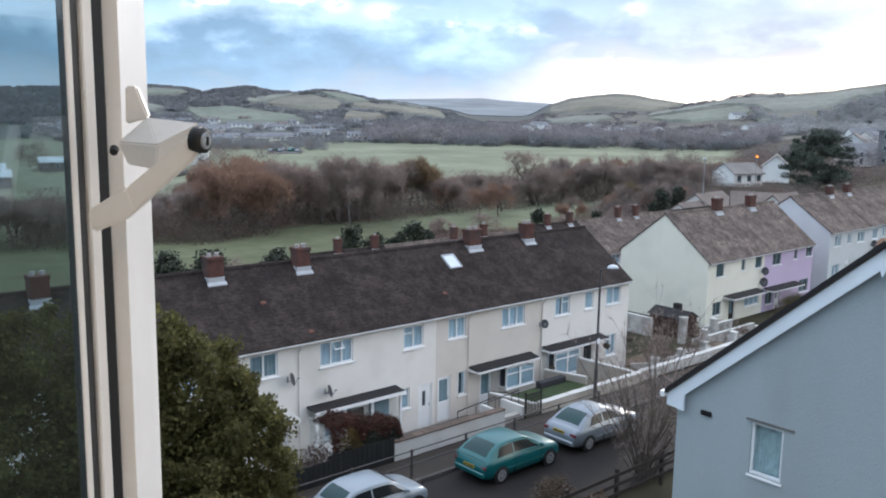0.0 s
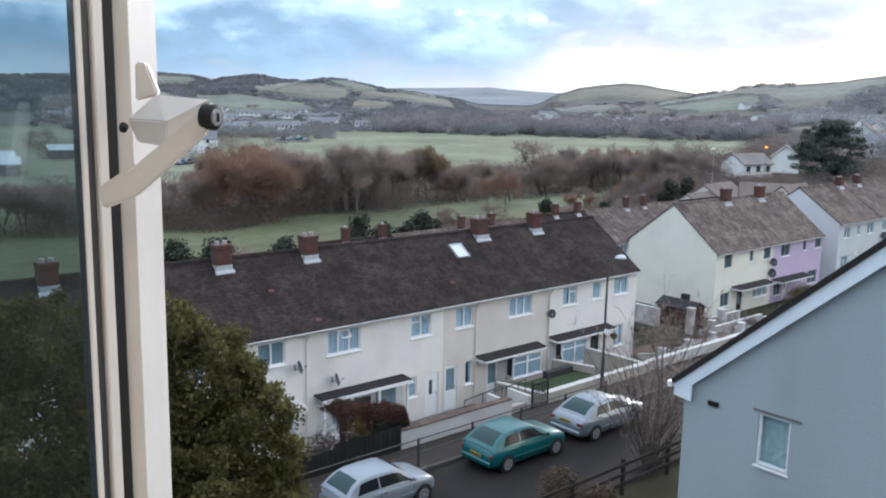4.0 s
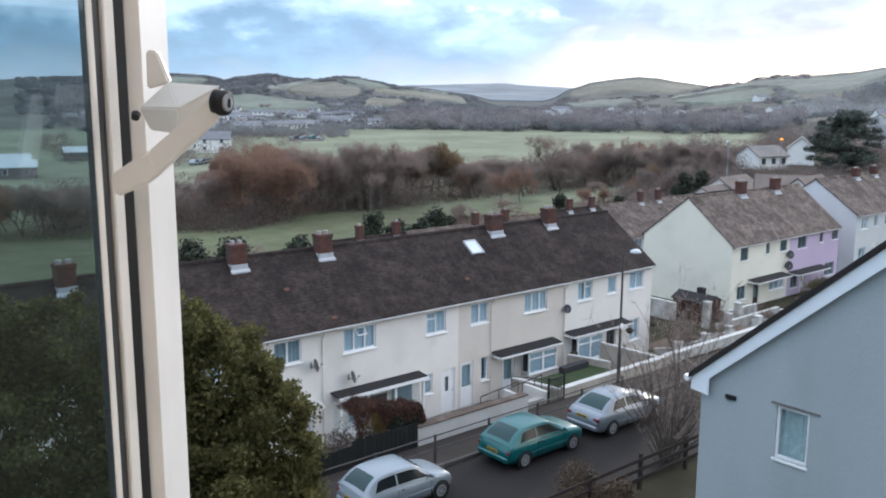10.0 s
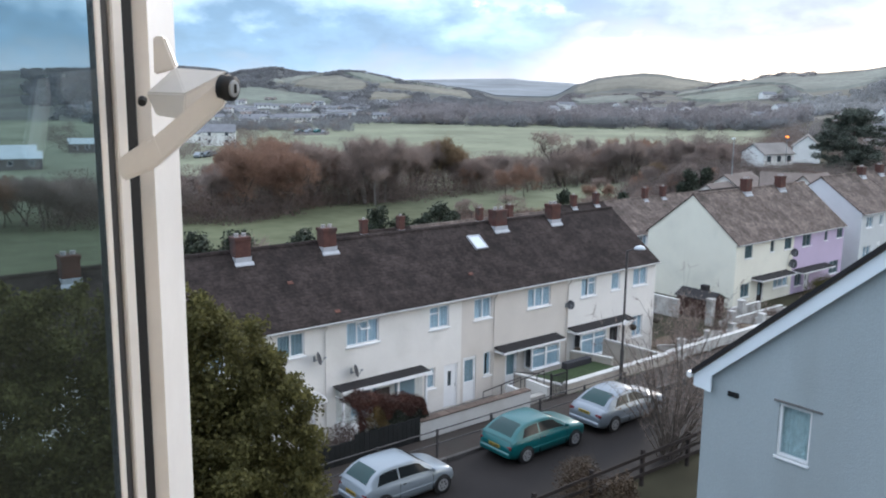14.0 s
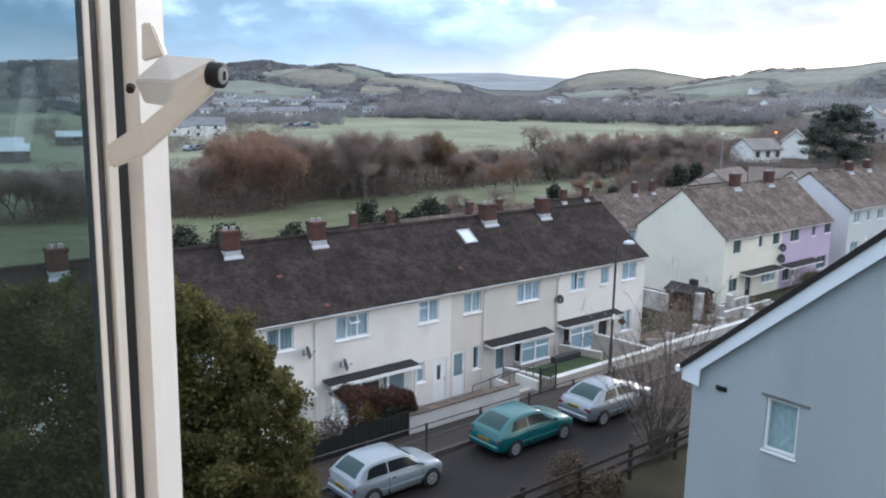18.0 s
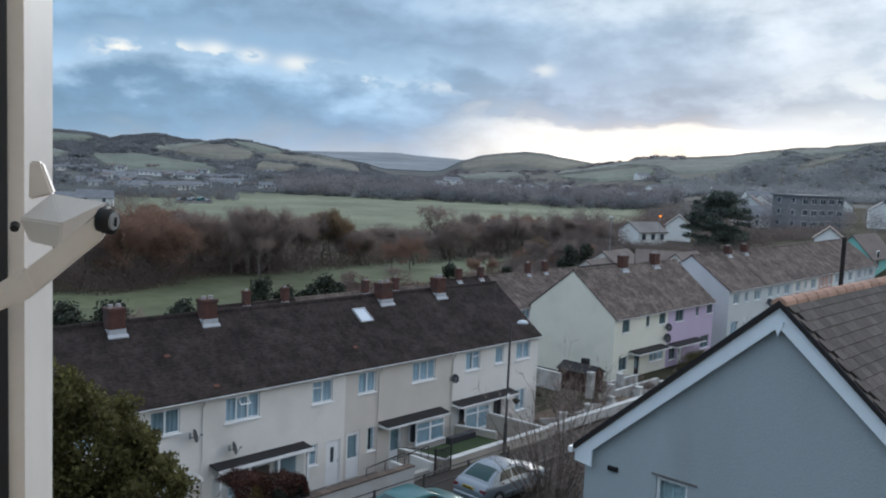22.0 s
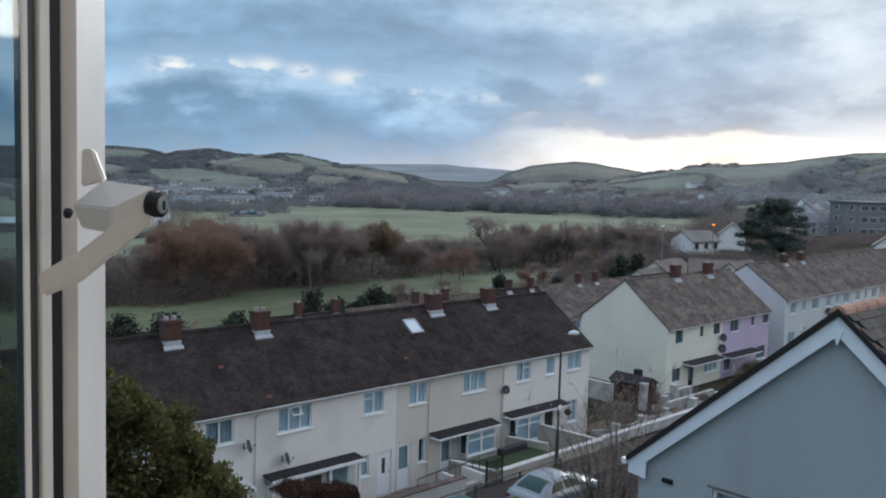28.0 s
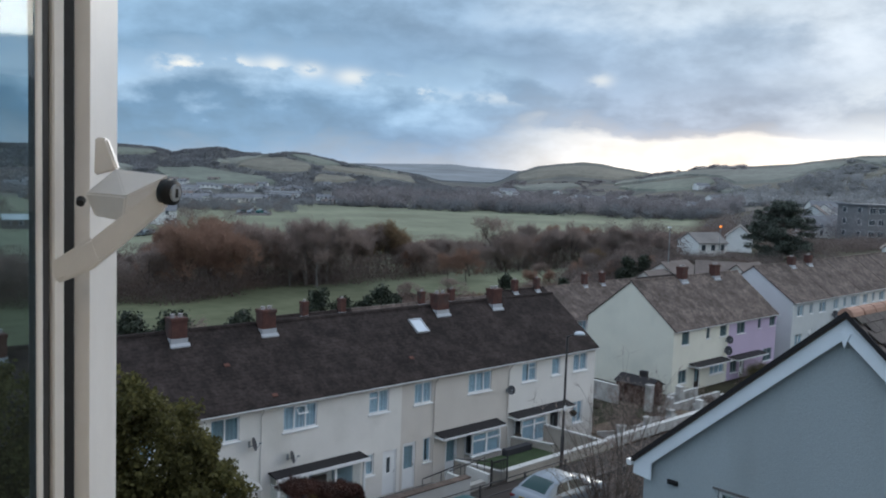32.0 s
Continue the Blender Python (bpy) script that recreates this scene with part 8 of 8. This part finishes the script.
tp = thing("telegraph_pole", x, y, 0.0, "dark wooden telegraph pole beside the road", "pole")
bm = bmesh.new()
tube(bm, (0, 0, -1), (0, 0, 9.1), 0.17, 0.14, 10)
part("pole", bm, WOODF, tp)


def far_car(r, az, col, turn):
    x, y = at(r, az)
    c = thing("parked_car", x, y, ground_z(x, y), "small distant parked car", "car", "distant parked cars", rz=turn)
    bm = bmesh.new()
    prism(bm, [(-2.0, 0.25), (2.0, 0.25), (2.05, 0.7), (1.3, 0.9), (0.7, 1.4), (-1.1, 1.42), (-1.8, 0.95), (-2.05, 0.8)], "y", -0.8, 0.8)
    part("body", bm, col, c)
    part("side_glass", boxes((-1.1, 0.6, -0.82, -0.805, 0.95, 1.3)), CARGLASS, c)
    for u in (-1.25, 1.25):
        part("wheel", tube(bmesh.new(), (u, -0.85, 0.3), (u, 0.85, 0.3), 0.3, 0.3, 12), BLACK, c)


CARW = paint("white_car_paint", (0.7, 0.7, 0.7), 0.0)
for r, az, col, tn in ((128, 56.3, CARW, 20), (126, 55.6, CARW, 20), (238, 24.2, SILVER, 40), (242, 24.5, SILVER, 40), (236, 23.8, PALE, 40), *[(358 + 5 * (i % 3), 30.0 + 0.55 * (i // 2) + 0.12 * (i % 3), (SILVER, TEAL, PALE)[i % 3], 30 + 7 * (i % 4)) for i in range(7)]):
    far_car(r, az, col, tn)


# ---- roof tiles of the neighbour's near slope ----
def roof_tiles():
    X, ya, za, slope = 14.19, 5.555, 10.63, 0.8842
    h = bpy.data.objects["neighbour_house"]
    ang = math.atan(slope)
    me = None
    rt2 = random.Random(2)
    for j in range(11):
        for i in range(27):
            d = 0.16 + 0.2 * j
            px = -0.13 + 0.3 * i + (0.15 if j % 2 else 0.0)
            y, z = ya - d * math.cos(ang), za - 2.0 - d * math.sin(ang)
            if me is None:
                ob = part("tile", boxes((0.003, 0.297, -0.13, 0.13, 0.02, 0.034), bev=0.004), ROOF_TILE, h)
                me = ob.data
            else:
                ob = new("tile", me)
                ob.parent = h
            ob.matrix_basis = pose(px, y, z + 0.035, math.degrees(ang) - 4 + rt2.uniform(-0.8, 0.8), rt2.uniform(-0.5, 0.5), 0)
    # farther down the slope, joined
    bm = bmesh.new()
    for j in range(11, 20):
        for i in range(27):
            d = 0.16 + 0.2 * j
            px = -0.13 + 0.3 * i + (0.15 if j % 2 else 0.0)
            m = pose(px, ya - d * math.cos(ang), za - 2.0 - d * math.sin(ang) + 0.035, math.degrees(ang) - 4, 0, 0)
            vs = [bm.verts.new(m @ Vector(p)) for p in ((0.003, -0.13, 0.034), (0.297, -0.13, 0.034), (0.297, 0.13, 0.034), (0.003, 0.13, 0.034), (0.003, -0.13, 0.02), (0.297, -0.13, 0.02))]
            bm.faces.new(vs[:4])
            bm.faces.new((vs[0], vs[4], vs[5], vs[1]))
    ob = part("tile_field", bm, ROOF_TILE, h)
    ob["kind"] = "stuff"


ROOF_TILE = material("mossy_brown_tile", (0.10, 0.083, 0.074), 0.9, 0.2, 3.0, 0.2, 30, 0.3, stain=(0.075, 0.07, 0.055), stain_amt=0.6, stain_scale=2.0, rand=0.22)
roof_tiles()

# ---- window of the room ----
UPVC = material("white_upvc", (0.84, 0.80, 0.765), 0.35, 0.03, 6.0, 0.015, 120, 0.01, stain=(0.62, 0.57, 0.50), stain_amt=0.15, stain_scale=9)
GROOVE = material("dark_grey_gasket", (0.05, 0.05, 0.055), 0.45, 0.1, 3, 0.05, 80, 0.05)
PANE_W = glass_material("sash_glass", (0.70, 0.77, 0.79), 1.75)


def sash():
    P0 = Vector((0.21433, 0.67189, 12.6))
    a, b = Vector((0.97196, 0.23514, 0)), Vector((0.23514, -0.97196, 0))
    m = Matrix(((a.x, b.x, 0, P0.x), (a.y, b.y, 0, P0.y), (0, 0, 1, P0.z), (0, 0, 0, 1)))
    w = thing("window_1", 0, 0, 0, "white plastic window sash with a black seal and locking handle", "window", kind="structure")
    w.matrix_world = m
    Z0, Z1 = -0.62, 0.5
    for name, a0, a1, b0, b1, mat in (("bead", 0.0055, 0.0108, -0.0020, 0.0, UPVC), ("groove", 0.0108, 0.0190, -0.02, -0.004, GROOVE), ("bead", 0.0190, 0.0285, -0.02, 0.0, UPVC), ("seal", 0.0285, 0.0392, -0.02, -0.003, BLACK)):
        part(name, boxes((a0, a1, b0, b1, Z0, Z1), bev=0.0012), mat, w, "black rubber seal" if mat is BLACK else "dark grey gasket" if mat is GROOVE else "")
    bm = bmesh.new()
    prism(bm, [(0.0392, -0.065), (0.0398, -0.0095), (0.0406, -0.009), (0.0500, -0.0002), (0.0512, -0.0008), (0.1165, -0.0575), (0.1165, -0.065)], "z", Z0, Z1)
    part("stile", bm, UPVC, w)
    pane = part("pane", boxes((-1.2, 0.0106, -0.0062, -0.0022, Z0, Z1)), PANE_W, w, "clear pane with faint reflections")
    pane.visible_shadow = False

    def world_part(name, bm, mat, label="", parent=w, smooth=False):
        ob = part(name, bm, mat, parent, label, smooth)
        if parent is w:
            ob.matrix_parent_inverse = m.inverted()
        return ob

    def hull(pts, bev=0.0015):
        bm = bmesh.new()
        for p in pts:
            bm.verts.new(Vector(p) + Vector((0, 0.001, 12.591)))
        r = bmesh.ops.convex_hull(bm, input=bm.verts[:])
        bmesh.ops.dissolve_limit(bm, angle_limit=0.02, verts=bm.verts[:], edges=bm.edges[:])
        bmesh.ops.bevel(bm, geom=bm.edges[:], offset=bev, segments=2, affect="EDGES")
        return bm

    away = Vector((0.643, 0.766, 0.0))

    def slab(front, depth):
        f = [Vector(p) for p in front]
        return f + [p + away * depth for p in f]

    # upright wedge, body, arm and lock of the handle
    world_part("handle_wedge", hull(slab([(0.2535, 0.6495, 0.0305), (0.2600, 0.6440, 0.0300), (0.2665, 0.6385, 0.0070), (0.2530, 0.6500, 0.0020)], 0.008)), UPVC)
    body = world_part("handle_body", hull([(0.266, 0.640, 0.0079), (0.279, 0.577, 0.0050), (0.248, 0.654, -0.0115), (0.2535, 0.6498, -0.0285), (0.255, 0.598, -0.0115), (0.2590, 0.6120, -0.0300), (0.272, 0.6450, -0.0250)], 0.001), UPVC, "white handle body")
    world_part("handle_arm", hull(slab([(0.270, 0.559, 0.0035), (0.267, 0.562, -0.0185), (0.2285, 0.593, -0.0625), (0.2235, 0.596, -0.0460)], 0.009)), UPVC, "white lever arm", body)
    world_part("handle_tip", hull(slab([(0.2290, 0.591, -0.0385), (0.2340, 0.588, -0.0550), (0.2285, 0.5930, -0.0625), (0.2110, 0.607, -0.0720), (0.2075, 0.6095, -0.0575), (0.2235, 0.596, -0.0460)], 0.0085)), UPVC, "", body)
    c = Vector((0.2696, 0.5672, 12.591 - 0.0068))
    d = Vector((0.52, -0.85, -0.06)).normalized()
    bm = bmesh.new()
    tube(bm, c - d * 0.001, c + d * 0.0075, 0.0090, 0.0086, 20)
    lock = world_part("lock", bm, BLACK, "black key lock", body, True)
    bm = bmesh.new()
    tube(bm, c + d * 0.0072, c + d * 0.0088, 0.0060, 0.0056, 18)
    world_part("lock_face", bm, ALLOY, "silver lock face", body)
    bm = bmesh.new()
    q = c + d * 0.0089
    box(bm, q.x - 0.0009, q.x + 0.0009, q.y - 0.0009, q.y + 0.0009, q.z - 0.003, q.z + 0.003)
    world_part("keyhole", bm, BLACK, "", body)
    bm = bmesh.new()
    tube(bm, (0.2462, 0.6565, 12.591 - 0.0165), (0.2440, 0.6530, 12.591 - 0.0190), 0.0035, 0.003, 10)
    world_part("screw_cap", bm, BLACK, "black screw hole", body)
    return w


sash()


# ---- the room behind the window ----
def room():
    """The bedroom behind the camera, and an unseen ceiling lamp added to warm the sash."""
    m = pose(0, 0, 12.6, 0, 0, -42)
    PAPER = material("cream_wallpaper", (0.62, 0.55, 0.45), 0.9, 0.05, 1.0, 0.04, 30, 0.1)
    CARPET = material("brown_carpet", (0.16, 0.11, 0.08), 0.95, 0.15, 3.0, 0.2, 60, 0.3)

    def piece(name, label, category, *bx, mat=PAPER):
        ob = mesh_ob(name, boxes(*bx), mat)
        ob.matrix_world = m
        return tagged(ob, label, category, kind="structure")

    # outer wall with the window's opening, other walls, floor and ceiling; local y runs out of the window
    bm = bmesh.new()
    wall_with_holes(bm, -2.2, 2.2, -1.45, 1.0, [(-0.75, 0.75, -0.45, 0.75)], 0.28, -0.42)
    ob = mesh_ob("wall_window", bm, PAPER)
    ob.matrix_world = m
    tagged(ob, "cream bedroom wall with the window opening", "wall", kind="structure")
    piece("wall_left", "cream papered bedroom wall", "wall", (-2.3, -2.203, -4.0, -0.42, -1.45, 1.0))
    piece("wall_right", "cream papered bedroom wall", "wall", (2.203, 2.3, -4.0, -0.42, -1.45, 1.0))
    piece("wall_back", "cream papered bedroom wall", "wall", (-2.2, 2.2, -4.1, -4.003, -1.45, 1.0))
    piece("ceiling", "white bedroom ceiling", "ceiling", (-2.3, 2.3, -4.1, -0.14, 1.003, 1.1), mat=WHITE)
    piece("wall_outer", "rendered house wall below the bedroom window", "wall", (-2.3, 2.3, -4.1, -0.14, -9.0, -1.603), (-2.3, -2.203, -0.417, -0.14, -1.6, 1.0), (2.203, 2.3, -0.417, -0.14, -1.6, 1.0), mat=CREAM)
    piece("roof", "dark tiled roof over the bedroom", "roof", (-2.5, 2.5, -4.3, 0.0, 1.103, 1.25), mat=ROOF_B)
    piece("floor", "brown carpeted bedroom floor", "floor", (-2.3, 2.3, -4.1, -0.14, -1.6, -1.453), mat=CARPET)
    # unseen lamp, added to brighten and warm the white sash
    t = thing("ceiling_lamp", 0, 0, 0, "unseen lit ceiling lamp with a round glass shade, added to warm the sash", "lamp")
    t.matrix_world = m @ Matrix.Translation((0.2, -1.5, 0.62))
    bm = bmesh.new()
    tube(bm, (0, 0, 0.16), (0, 0, 0.38), 0.012)
    part("flex", bm, WHITE, t)
    bm = bmesh.new()
    bmesh.ops.create_uvsphere(bm, u_segments=20, v_segments=12, radius=0.16)
    part("shade", bm, emission("lit_glass_shade", (1.0, 0.84, 0.66), 13.0), t, "glowing glass shade", smooth=True)


room()
